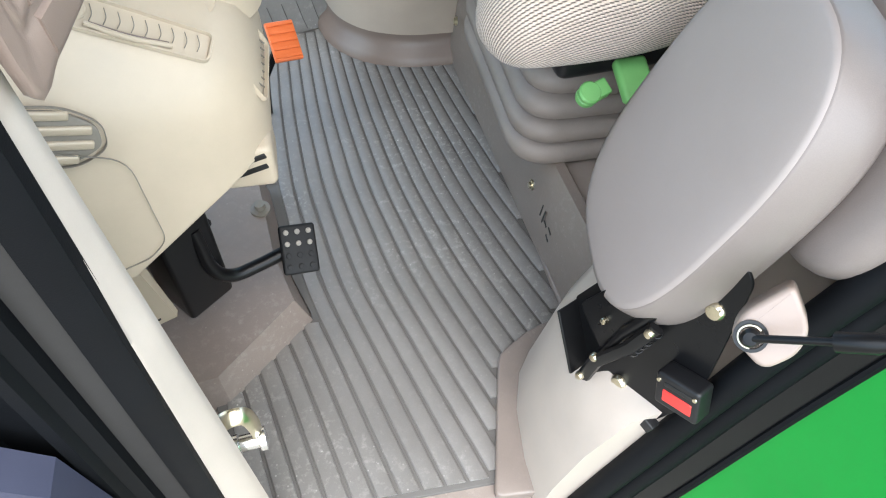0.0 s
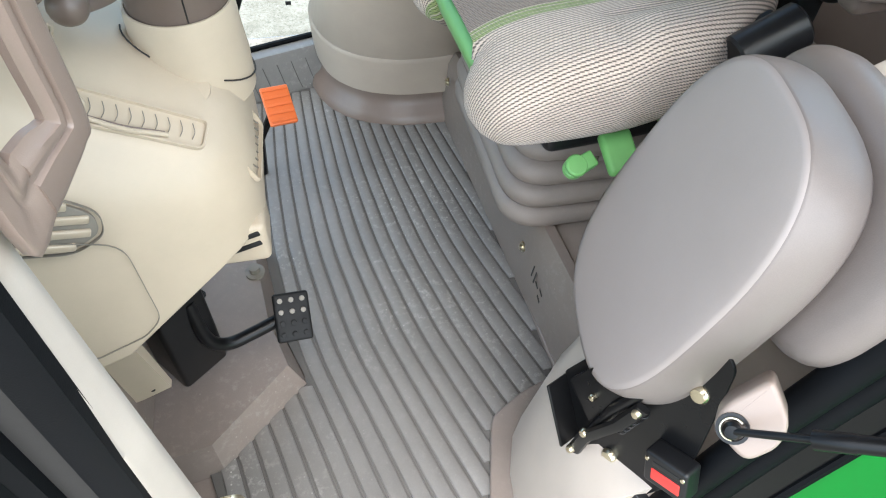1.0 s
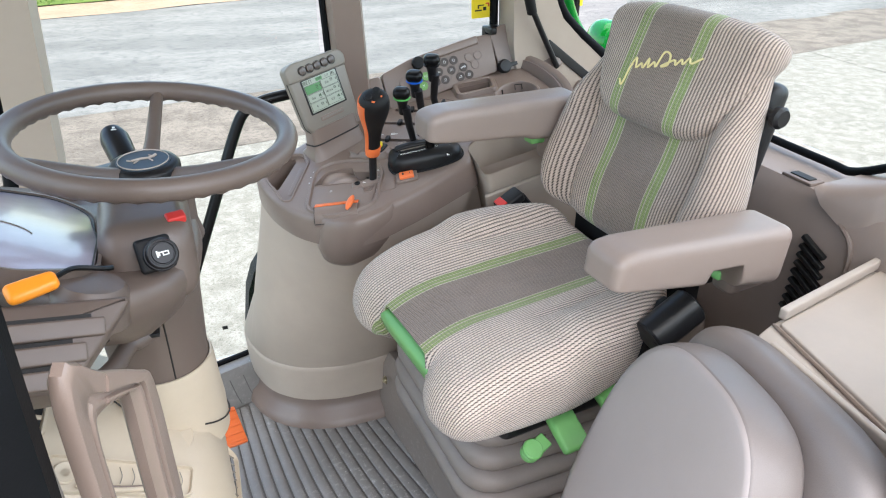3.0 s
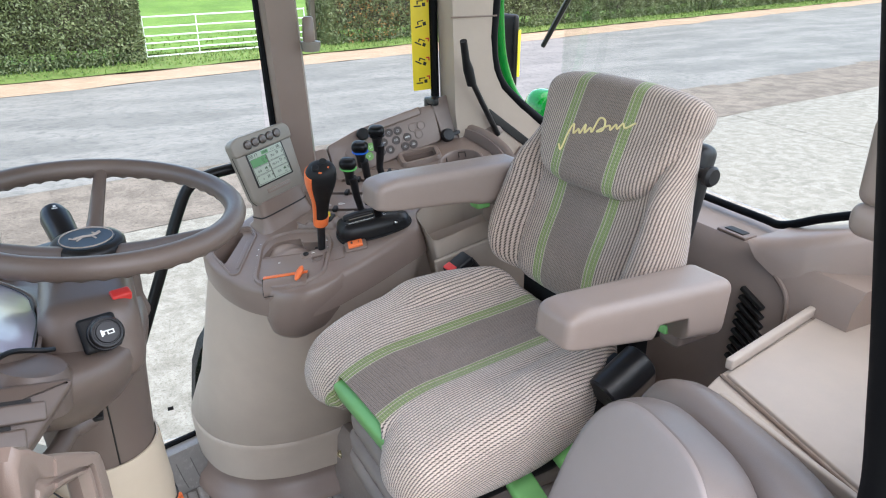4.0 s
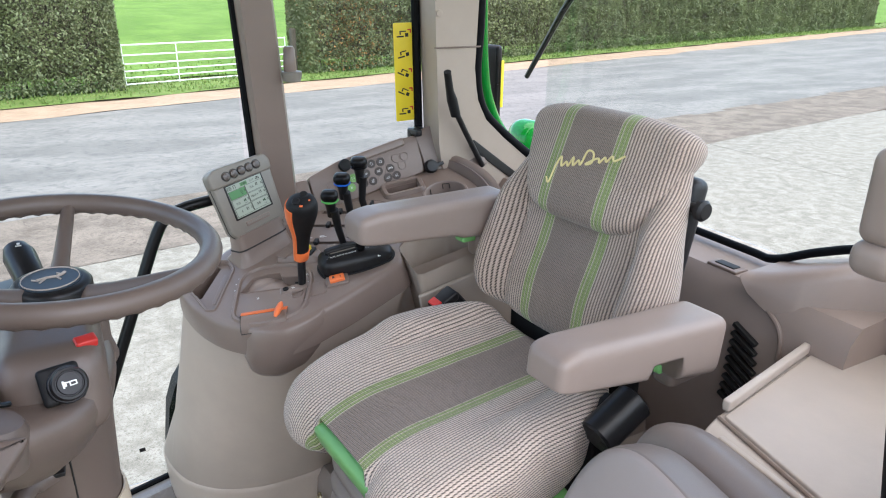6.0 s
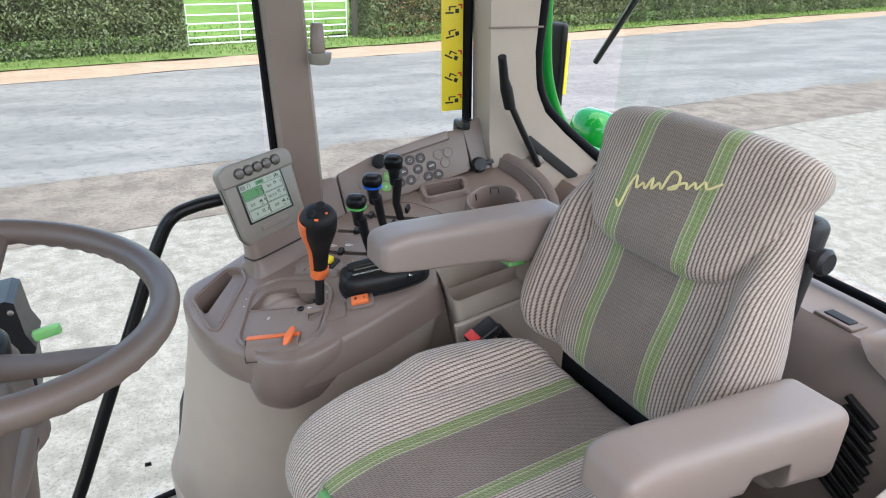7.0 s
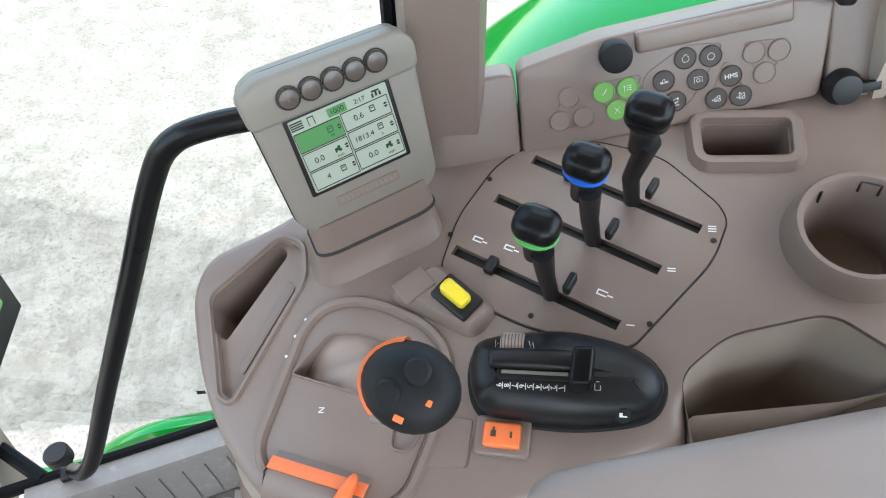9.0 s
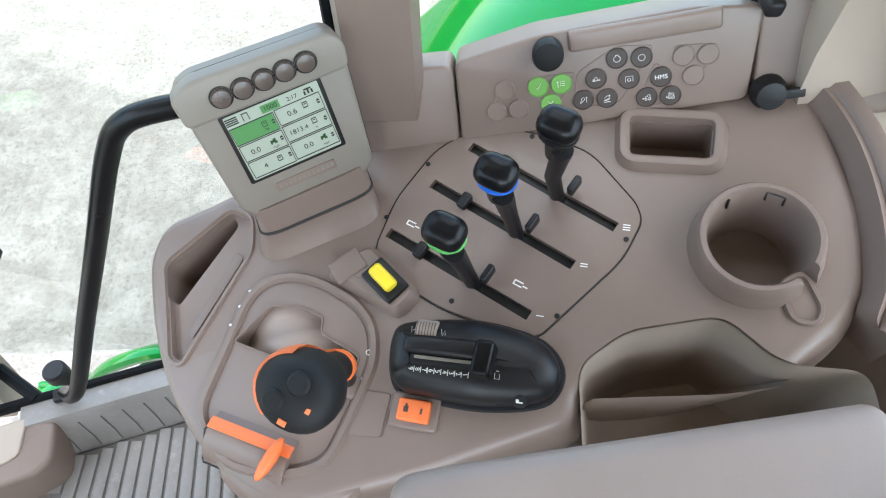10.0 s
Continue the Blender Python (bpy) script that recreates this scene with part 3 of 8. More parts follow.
def hedge(name, x0, x1, y0, y1, height, leaves, seed, autumn=0.0, label=""):
    """Clipped hedge: woody stems, a dark core block for the shade inside and thousands of small leaves with an uneven
    face.
    """
    rng = random.Random(seed)
    root = thing(name, FAR @ Vector(((x0 + x1) / 2, (y0 + y1) / 2, 0)), label, "hedge")
    stems = bmesh.new()
    for k in range(int((x1 - x0) * 3)):
        x, y = rng.uniform(x0, x1), rng.uniform(y0 + 0.15, y1 - 0.15)
        a = FAR @ Vector((x, y, 0))
        b = FAR @ Vector((x + rng.uniform(-.25, .25), y + rng.uniform(-.2, .2), height * 0.85))
        mid = (a + b) / 2 + Vector((rng.uniform(-.12, .12), 0, 0))
        t = tube([a, mid, b], [0.03, 0.022, 0.008], 5)
        me = bpy.data.meshes.new("tmp")
        t.to_mesh(me)
        t.free()
        stems.from_mesh(me)
        bpy.data.meshes.remove(me)
    part("stems", stems, WOODDARK, root, kind="stuff")
    # added dark block, fills leaf gaps with the shade of the hedge's inside
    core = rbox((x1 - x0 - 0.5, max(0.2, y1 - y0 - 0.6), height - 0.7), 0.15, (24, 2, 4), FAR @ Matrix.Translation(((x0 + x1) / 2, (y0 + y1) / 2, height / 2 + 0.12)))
    part("shade_core", core, WOODDARK, root)
    for tag, mat_, share in (("leaves", LEAF, 1.0 - autumn), ("autumn_leaves", AUTUMN, autumn)):
        if share <= 0:
            continue
        verts, faces = [], []
        for _ in range(int(leaves * share)):
            x = rng.uniform(x0, x1)
            if tag == "autumn_leaves":
                x = min(x1, max(x0, rng.gauss(x0 + 1.8, 0.9)))
            u = rng.random()
            bulge = 0.22 * noise.noise(Vector((x * 0.9, seed, 0.0))) + 0.13 * noise.noise(Vector((x * 3.1, seed, 5.0)))
            if u < 0.66:
                z = rng.uniform(0.12, height)
                y = y0 + rng.random() ** 2 * 0.35 + bulge * 0.8 + 0.18 * noise.noise(Vector((x * 2.2, z * 2.6, seed)))
            elif u < 0.86:
                y, z = rng.uniform(y0, y1), height + bulge - rng.random() ** 2 * 0.3
            else:
                s = rng.choice((0, 1))
                x = (x0 if s == 0 else x1) + (1 if s == 0 else -1) * rng.random() ** 2 * 0.3
                y, z = rng.uniform(y0, y1), rng.uniform(0.1, height)
            p = FAR @ Vector((x, y, z))
            q = Euler((rng.uniform(-1.2, 1.2), rng.uniform(-1.2, 1.2), rng.uniform(0, 6.28))).to_matrix()
            w = rng.uniform(0.020, 0.046)
            k = len(verts)
            for d in ((-1.4, 0, 0), (0, -0.7, 0.15), (1.4, 0, 0), (0, 0.7, 0.15)):
                verts.append(p + q @ (Vector(d) * w))
            faces.append((k, k + 1, k + 2, k + 3))
        me = bpy.data.meshes.new(tag)
        me.from_pydata(verts, [], faces)
        me.materials.append(mat_)
        ob = new(tag, me)
        ob.parent = root
        me.transform(ROOT[root.name].inverted())
        tagged(ob, "small dull green leaves" if tag == "leaves" else "rust-brown autumn leaves", kind="stuff")
    return root


hedge("hedge", -16.0, 4.75, 11.8, 13.3, 2.75, 115000, 1.0, 0.0, "clipped dark green roadside hedge beside the gate opening")
hedge("hedge", 10.7, 62.0, 11.8, 13.3, 2.55, 200000, 2.0, 0.010, "long clipped roadside hedge with rust-brown patches")


def field_gate():
    g = thing("field_gate", FAR @ Vector((7.5, 12.4, 0)), "white-painted tubular steel field gate with six bars", "gate")
    x0, x1, y = 4.95, 10.1, 12.4
    for z in (0.14, 0.32, 0.50, 0.70, 0.94, 1.22):
        part("bar", tube([FAR @ Vector((x0, y, z)), FAR @ Vector((x1, y, z))], 0.021, 8), WHITE, g)
    for x in (x0, x0 + 1.55, x1 - 1.2, x1):
        part("upright", tube([FAR @ Vector((x, y, 0.1)), FAR @ Vector((x, y, 1.25))], 0.015, 8), WHITE, g)
    p = thing("gate_post", FAR @ Vector((10.4, 12.4, 0)), "dark weathered timber gate post in the grass", "post")
    part("post", rbox((0.16, 0.16, 1.5), 0.015, 2, FAR @ Matrix.Translation((10.4, 12.4, 0.75))), WOODDARK, p)


field_gate()

# ---------------------------------------------------------------- cab shell
# x towards the rear of the tractor, y towards its right side, z up from the ribbed floor
structure("floor", slab([Vector((x, y, 0)) for x, y in ((-0.45, 0.27), (1.55, 0.27), (1.55, 1.84), (0.36, 1.84), (-0.10, 1.71), (-0.45, 1.61))], -0.06, -0.012, 0.002), SILL, "taupe moulded cab floor under the rubber mat", "floor")

OUT1 = [(1.88, 0.201), (1.737, 0.202), (1.391, 0.205), (1.122, 0.222), (0.826, 0.268), (0.601, 0.338), (0.316, 0.424)]
OUT2 = [(1.88, 0.53), (1.604, 0.563), (1.329, 0.611), (1.05, 0.671), (0.817, 0.745), (0.60, 0.825), (0.316, 0.95)]
MATEDGE = [(0.07, 0.33), (-0.02, 0.645), (0.205, 0.745), (0.165, 0.86), (0.13, 1.10), (0.06, 1.40), (-0.04, 1.60), (-0.06, 1.652), (0.315, 1.758), (0.36, 1.755), (0.42, 1.70),
           (0.52, 1.615), (0.66, 1.565), (0.695, 1.50), (0.76, 0.70), (0.735, 0.635), (0.66, 0.60), (0.595, 0.565), (0.53, 0.33)]


def lerp_table(tab, y):
    for (ya, xa), (yb, xb) in zip(tab, tab[1:]):
        if y >= yb:
            t = (ya - y) / (ya - yb)
            return xa + (xb - xa) * t
    return tab[-1][1]


def smooth_table(tab):
    ys = [tab[0][0] + (tab[-1][0] - tab[0][0]) * k / 60 for k in range(61)]
    xs = [lerp_table(tab, y) for y in ys]
    for _ in range(6):
        xs = [xs[0]] + [(a + 2 * b + c) / 4 for a, b, c in zip(xs, xs[1:], xs[2:])] + [xs[-1]]
    return list(zip(ys, xs))


def within(poly, x, y):
    inside = False
    for (x0, y0), (x1, y1) in zip(poly, poly[1:] + poly[:1]):
        if (y0 > y) != (y1 > y) and x < (x1 - x0) * (y - y0) / (y1 - y0) + x0:
            inside = not inside
    return inside


def ribbed_mat():
    mat_ = new("floor_mat")
    tagged(mat_, "ribbed taupe rubber floor mat dusted with dried mud", "floor mat", kind="structure")
    # dark sheet under the ribs, its colour holds the groove shade
    part("backing", slab(rounded(MATEDGE, 0.02), -0.012, -0.003, 0.002), GROOVESHADE, mat_)
    c1, c2 = smooth_table(OUT1), smooth_table(OUT2)
    ds, gap = 1 / 12.0, 0.15
    ys = [1.875 - 1.56 * k / 120 for k in range(121)]
    for k in range(-14, 22):
        run = []

        def flush():
            if len(run) > 2:
                rings = []
                for y, xa, xb in run:
                    rings.append([Vector((xa, y, -0.004)), Vector((xa + 0.0008, y, 0.0)), Vector((xa + 0.003, y, 0.0012)),
                                  Vector((xb - 0.003, y, 0.0012)), Vector((xb - 0.0008, y, 0.0)), Vector((xb, y, -0.004))])
                part("rib", loft(rings), MAT, mat_, sharp=50)
            run.clear()

        for y in ys:
            xa1, xa2 = lerp_table(c1, y), lerp_table(c2, y)
            f = lambda s: xa1 + (xa2 - xa1) * s
            xa, xb = f((k + gap / 2) * ds), f((k + 1 - gap / 2) * ds)
            if within(MATEDGE, xa + 0.004, y) and within(MATEDGE, xb - 0.004, y):
                run.append((y, xa, xb))
            else:
                flush()
        flush()


ribbed_mat()
# mat border and sills
structure("floor_trim", merged(slab(rounded([(0.50, 0.30), (0.575, 0.585), (0.65, 0.63), (0.74, 0.66), (0.69, 1.55), (0.80, 1.55), (0.80, 0.28)], 0.02), -0.012, 0.012, 0.005)),
          SILL, "taupe moulded floor trim round the mat", "floor trim")



def door_step():
    """Raised right sill, slightly aslant, and the moulded foot of the front pillar."""
    d, n = Vector((0.96, 0.27, 0)).normalized(), Vector((-0.27, 0.96, 0)).normalized()
    prof = [(-0.046, -0.04), (-0.044, 0.004), (-0.030, 0.03), (-0.012, 0.098), (-0.004, 0.113), (0.004, 0.114), (0.036, 0.108), (0.046, 0.106), (0.050, 0.09), (0.050, -0.04)]
    o = Vector((0.168, 1.765, 0))
    ends = [[o + d * s + n * a + Vector((0, 0, z)) for a, z in prof] for s in (-0.245, -0.24, 0.34, 0.345)]
    st = structure("trim", loft(ends), MAT, "grey ribbed rubber sill rising from the mat to the door window", "sill", sharp=30)
    for k in range(13):
        s = -0.215 + 0.044 * k
        part("groove", tube([o + d * (s - 0.02 * f) + n * a + Vector((0, 0, z)) for f, a, z in ((0, -0.045, 0.005), (0.3, -0.031, 0.031), (0.8, -0.0165, 0.086))], 0.0012, 5), GROOVESHADE, st)
    part("seal", loft([[o + d * s + n * a + Vector((0, 0, z)) for a, z in ((0.044, 0.09), (0.043, 0.113), (0.047, 0.118), (0.056, 0.118), (0.060, 0.113), (0.060, 0.06))] for s in (-0.33, -0.325, 0.34, 0.345)]), SEAL, st, "black rubber window seal")
    f = thing("pillar_foot", (-0.1, 1.66, 0), "beige front pillar foot with a taupe moulded rim", "pillar", kind="structure")
    part("rim", slab(rounded([(-0.30, 1.50), (-0.02, 1.598), (0.009, 1.626), (0.001, 1.707), (-0.046, 1.725), (-0.30, 1.65)], 0.015), -0.011, 0.108, 0.012), TAUPE, f)
    part("panel", slab(rounded([(-0.30, 1.535), (-0.075, 1.625), (-0.055, 1.64), (-0.058, 1.715), (-0.30, 1.642)], 0.010), 0.09, 0.114, 0.004), BEIGE, f)
    part("seal", tube([(-0.30, 1.93, 0.11), (-0.143, 1.824, 0.108), (-0.048, 1.757, 0.108)], 0.014, 8), SEAL, f, "black rubber window seal")
    b = thing("hose_bracket", (-0.1, 1.95, -0.3), "green painted steel bracket with a black peg outside the door", "bracket")
    part("bar", tube(curve([(-0.30, 1.95, -0.36), (-0.245, 1.95, -0.315), (-0.116, 1.95, -0.262), (-0.06, 1.95, -0.20), (0.0, 1.95, -0.15), (0.10, 1.95, -0.10), (0.30, 1.95, -0.06)], 5), 0.020, 10, flat=1.4), GREENPAINT, b)
    part("plate", rbox((0.12, 0.02, 0.09), 0.012, 2, Matrix.Translation((-0.215, 1.955, -0.335))), GREENPAINT, b)
    part("brace", tube([(-0.02, 1.95, -0.26), (0.05, 1.95, -0.18), (0.14, 1.95, -0.12)], 0.012, 8), GREENPAINT, b)
    part("peg", lathe([(0.0, -0.14), (0.014, -0.14), (0.014, 0.0), (0.030, 0.004), (0.030, 0.035), (0.024, 0.042), (0.0, 0.042)], 16, Matrix.Translation((-0.165, 1.93, -0.185))), BLACKMATT, b, "black rubber peg")


door_step()


def seat_plinth():
    p = thing("seat_plinth", (1.0, 1.1, 0), "taupe moulded seat plinth with a bolted front rail", "plinth")
    side = [(0.685, -0.01), (0.70, 0.17), (0.735, 0.205), (1.45, 0.215), (1.45, -0.01)]
    rings = []
    for y, dx in ((0.60, 0.085), (0.63, 0.075), (1.60, -0.005), (1.62, 0.0)):
        rings.append([Vector((x + (dx if k < 3 else 0), y, z)) for k, (x, z) in enumerate(side)])
    part("body", loft(rings), BELLOW, p, sharp=30)
    rail = [(0.67, 0.0), (0.682, 0.185), (0.70, 0.222), (0.722, 0.222), (0.71, 0.0)]
    part("front_rail", loft([[Vector((x + dx, y, z)) for x, z in rail] for y, dx in ((0.62, 0.072), (0.64, 0.078), (1.58, -0.008), (1.59, -0.008))]), SILL, p, sharp=30)
    for y, dx in ((0.90, 0.045), (1.50, -0.002)):
        b = part("bolt", lathe([(0.012, 0), (0.012, 0.004), (0.007, 0.004), (0.007, 0.009), (0.0, 0.009)], 12, axes((0.668 + dx, y, 0.165), (0, 1, 0), (-1, 0, 0.1))), STEEL, p, "dull steel bolt")
    m = axes((0.729, 0.80, 0.11), (-0.075, -1, 0), (-1, 0.07, 0.1))
    bars([(-0.07, 0, 0.005, 0.035), (-0.05, 0, 0.005, 0.035), (-0.03, 0, 0.02, 0.005), (-0.0, 0.012, 0.02, 0.005), (0.0, -0.012, 0.02, 0.005)], m, MATDARK, p, "moulded_marks", 0.001)


seat_plinth()


def bellows():
    b = thing("seat_bellows", (1.02, 1.05, 0.21), "pleated taupe rubber bellows round the seat suspension", "seat suspension")
    levels = [(0.21, 0.0)]
    for k in range(5):
        z, g = 0.212 + 0.060 * k, (0.022, 0.020, 0.014, 0.006, -0.004)[k]
        levels += [(z + 0.003, g - 0.010), (z + 0.010, g), (z + 0.030, g + 0.002), (z + 0.042, g - 0.004), (z + 0.050, g - 0.016), (z + 0.055, g - 0.036), (z + 0.060, g - 0.036)]
    levels.append((0.56, -0.045))
    rings = []
    for z, g in levels:
        o = rounded([(0.690 - g, 0.925 - g), (1.30, 0.925 - g), (1.30, 1.42 + g), (0.675 - g, 1.42 + g)], 0.07 + g, 7)
        rings.append([Vector((p.x, p.y, z)) for p in o])
    part("pleats", loft(rings), BELLOW, b, sharp=60)
    o = axes((0.90, 0.922, 0.395), (1, 0, 0), (0, -1, 0.1))
    bars([(-0.10, 0, 0.018, 0.018), (-0.07, 0, 0.016, 0.016), (-0.045, 0, 0.014, 0.016), (-0.02, 0, 0.014, 0.016), (0.005, 0, 0.016, 0.016)], o, BELLOW, b, "moulded_maker_mark", 0.0015)


bellows()


def door_pillar():
    """Front pillar of the open left door: beige trim inside, rubber seal and black post outside."""
    p = thing("door_pillar", (0.1, 0.26, -0.4), "beige door pillar with a black rubber seal", "pillar", kind="structure")

    def upright_of(outline, lean=0.024):
        return loft([[Vector((x + lean * (z - 0.45), y, z)) for x, y in outline] for z in (-0.5, 0.2, 0.8, 1.4, 2.0)])

    rings = []
    for z in (-0.5, 0.2, 0.8, 1.3, 2.0):
        f = (z - 0.45) / 0.8
        a, b = 0.100 + 0.019 * f, 0.132 - 0.019 * f
        rings.append([Vector((x, y, z)) for x, y in ((0.08, 0.252), (a - 0.004, 0.248), (a + 0.002, 0.2485), (a + 0.3 * (b - a), 0.2545), (a + 0.62 * (b - a), 0.2635), (a + 0.88 * (b - a), 0.274), (b, 0.284), (b - 0.012, 0.30), (0.08, 0.30))])
    part("trim", loft(rings), PALE, p, sharp=40)
    part("seal", upright_of([(0.068, 0.245), (0.074, 0.236), (0.093, 0.236), (0.102, 0.242), (0.103, 0.256), (0.068, 0.262)]), SEAL, p, "black rubber seal", sharp=50)
    part("groove", upright_of([(0.040, 0.258), (0.040, 0.248), (0.067, 0.248), (0.067, 0.258)]), MATDARK, p)
    part("post", upright_of([(-0.34, 0.29), (-0.34, 0.236), (-0.10, 0.232), (-0.09, 0.224), (-0.04, 0.222), (-0.03, 0.230), (0.030, 0.226), (0.042, 0.234), (0.042, 0.29)]), SEAL, p, sharp=30)
    low = [[Vector((x, y, z)) for x, z in ((-0.34, 0.93), (-0.03, 0.765), (0.020, 0.70), (0.030, 0.55), (0.045, 0.2), (-0.34, 0.2))] for y in (0.168, 0.174, 0.21)]
    part("lower_trim", loft([[v + Vector((-0.012, 0, -0.012)) for v in low[0]]] + low[1:]), SLATE, p, "slate grey plastic trim", sharp=30)
    part("outer_lip", upright_of([(0.012, 0.226), (0.015, 0.215), (0.027, 0.215), (0.031, 0.226)]), SEAL, p, sharp=50)


door_pillar()


def striker():
    s = thing("door_striker", (0.12, 0.30, 0.34), "zinc-plated door striker pin with a bent loop on the pillar", "door striker")
    part("plate", rbox((0.02, 0.055, 0.10), 0.006, 2, Matrix.Translation((0.100, 0.304, 0.433))), BLACKPAINT, s)
    part("pin", lathe([(0.0, 0), (0.014, 0), (0.014, 0.02), (0.011, 0.022), (0.011, 0.045), (0.016, 0.047), (0.016, 0.055), (0.0, 0.058)], 18, axes((0.103, 0.308, 0.423), (0, 0, 1), (1, 0.1, 0.05))), CHROME, s)
    part("loop", tube(curve([(0.100, 0.296, 0.418), (0.106, 0.301, 0.468), (0.118, 0.306, 0.503), (0.143, 0.311, 0.503), (0.150, 0.313, 0.468), (0.150, 0.313, 0.443)], 6), 0.0030, 8, flat=3.6), STEEL, s, "brassy zinc-plated loop")


striker()


def grab_handle():
    """A closed loop: flat plate on the pillar, bar on top, grip with a groove, slanted foot."""
    g = thing("grab_bar", (0.128, 0.278, 1.03), "taupe plastic grab bar looped on the door pillar", "grab bar")
    H = axes((0.135, 0.278, 0.0), (0.36, 0.93, 0.0), (0.93, -0.36, 0.0))
    outer = [(-0.010, 1.041), (-0.012, 1.15), (-0.009, 1.262), (0.024, 1.239), (0.062, 1.210), (0.0755, 1.192), (0.078, 1.13), (0.0765, 1.070), (0.066, 1.060), (0.045, 1.052), (0.018, 1.044)]
    inner = [(0.008, 1.098), (0.0045, 1.15), (0.006, 1.212), (0.016, 1.219), (0.042, 1.207), (0.047, 1.200), (0.046, 1.14), (0.0465, 1.100), (0.043, 1.096), (0.030, 1.099), (0.014, 1.099)]
    o2 = curve([(x, y, 0) for x, y in outer], 4, closed=True)
    i2 = curve([(x, y, 0) for x, y in inner], 4, closed=True)
    shape = ((0.0, -0.003), (0.0, 0.003), (0.06, 0.0055), (0.16, 0.007), (0.52, 0.007), (0.56, 0.004), (0.66, 0.004), (0.70, 0.007), (0.80, 0.007), (0.84, 0.005), (1.0, 0.003), (1.0, -0.003), (0.9, -0.006), (0.1, -0.006))

    def stretch(ids, flat):
        return loft([[H @ Vector((*(o2[i % 44].lerp(i2[i % 44], f)).xy, (min(z, 0.0055) if flat else z))) for f, z in shape] for i in ids])

    part("mounting_plate", stretch(range(40, 44 + 13), True), TAUPE, g, sharp=45)
    part("grip", stretch(range(12, 41), False), TAUPE, g, sharp=45)


grab_handle()

# outline of the rear edge of the door opening
EDGE = curve([(0.605, 0.255, -0.12), (0.655, 0.255, 0.09), (0.712, 0.255, 0.30), (0.762, 0.255, 0.49), (0.81, 0.255, 0.64), (0.862, 0.255, 0.78), (0.885, 0.255, 0.92), (0.845, 0.255, 1.08),
              (0.79, 0.255, 1.25), (0.722, 0.255, 1.45), (0.65, 0.255, 1.65), (0.58, 0.255, 1.95)], 6)


def rear_door_frame():
    d = thing("door_rear_frame", (0.8, 0.25, 0.0), "black rubber seal and pale trim along the rear of the door opening", "door frame", kind="structure")
    part("seal", tube(EDGE, 0.022, 12), SEAL, d)
    lip = [p + Vector((0.035, -0.012, -0.012)) for p in EDGE]
    part("outer_lip", tube(lip, 0.018, 10), SEAL, d)
    low = [p for p in EDGE if p.z < 0.86]
    part("sill_ledge", loft([[p + Vector(o) for o in ((0.0, -0.006, -0.01), (0.045, -0.03, -0.022), (0.06, -0.045, -0.03), (0.085, -0.055, -0.05), (0.09, -0.03, -0.06), (0.02, 0.0, -0.05))] for p in low]), BLACKPAINT, d, sharp=30)
    part("ledge_bead", tube([p + Vector((0.07, -0.05, -0.033)) for p in low], 0.007, 8), SEAL, d)
    up = [p for p in EDGE if p.z > 0.86]
    part("trim", loft([[p + Vector(o) for o in ((-0.004, 0.0, 0), (-0.002, 0.022, 0), (0.10, 0.05, 0), (0.10, 0.0, 0))] for p in up]), PALE, d, sharp=30)


rear_door_frame()


def left_fender():
    """Green outer fender under the seal, seen past the doorway."""
    f = thing("left_fender", (1.0, 0.1, -0.6), "glossy green painted rear fender below the open door", "fender", kind="structure")
    line = [p for p in EDGE if p.z < 0.86]
    rings = []
    for p in line:
        o = p + Vector((0.078, -0.05, -0.05))
        rings.append([o, o + Vector((0.012, -0.03, 0.004)), o + Vector((0.03, -0.12, 0.012)), o + Vector((0.06, -0.35, -0.02)), o + Vector((0.09, -0.42, -0.10)), o + Vector((0.12, -0.42, -0.3)), o + Vector((0.3, -0.02, -0.3))])
    part("shell", loft(rings), GREENPAINT, f, sharp=50)


left_fender()


def jump_seat_base():
    b = thing("fender_trim", (0.9, 0.45, 0.0), "pale beige moulded trim under the folding seat", "trim", kind="structure")
    side = [(0.575, -0.01), (0.585, 0.10), (0.615, 0.25), (0.66, 0.36), (0.74, 0.40), (1.30, 0.55), (1.30, -0.01)]
    rings = [[Vector((x + dx, y, z)) for x, z in side] for y, dx in ((0.27, 0.0), (0.285, -0.002), (0.36, -0.005), (0.46, 0.005), (0.535, 0.03), (0.575, 0.07), (0.60, 0.12))]
    part("body", loft(rings), PALE, b, sharp=50)
    part("side_seam", tube(curve([(0.612, 0.30, 0.02), (0.635, 0.345, 0.20), (0.662, 0.39, 0.34), (0.70, 0.41, 0.395)], 6), 0.0025, 6), TAUPE, b)


jump_seat_base()
# ---------------------------------------------------------------- driver's seat
SEAT = Matrix.Translation((0.80, 1.01, 0.0)) @ Matrix.Rotation(radians(5), 4, "Z")


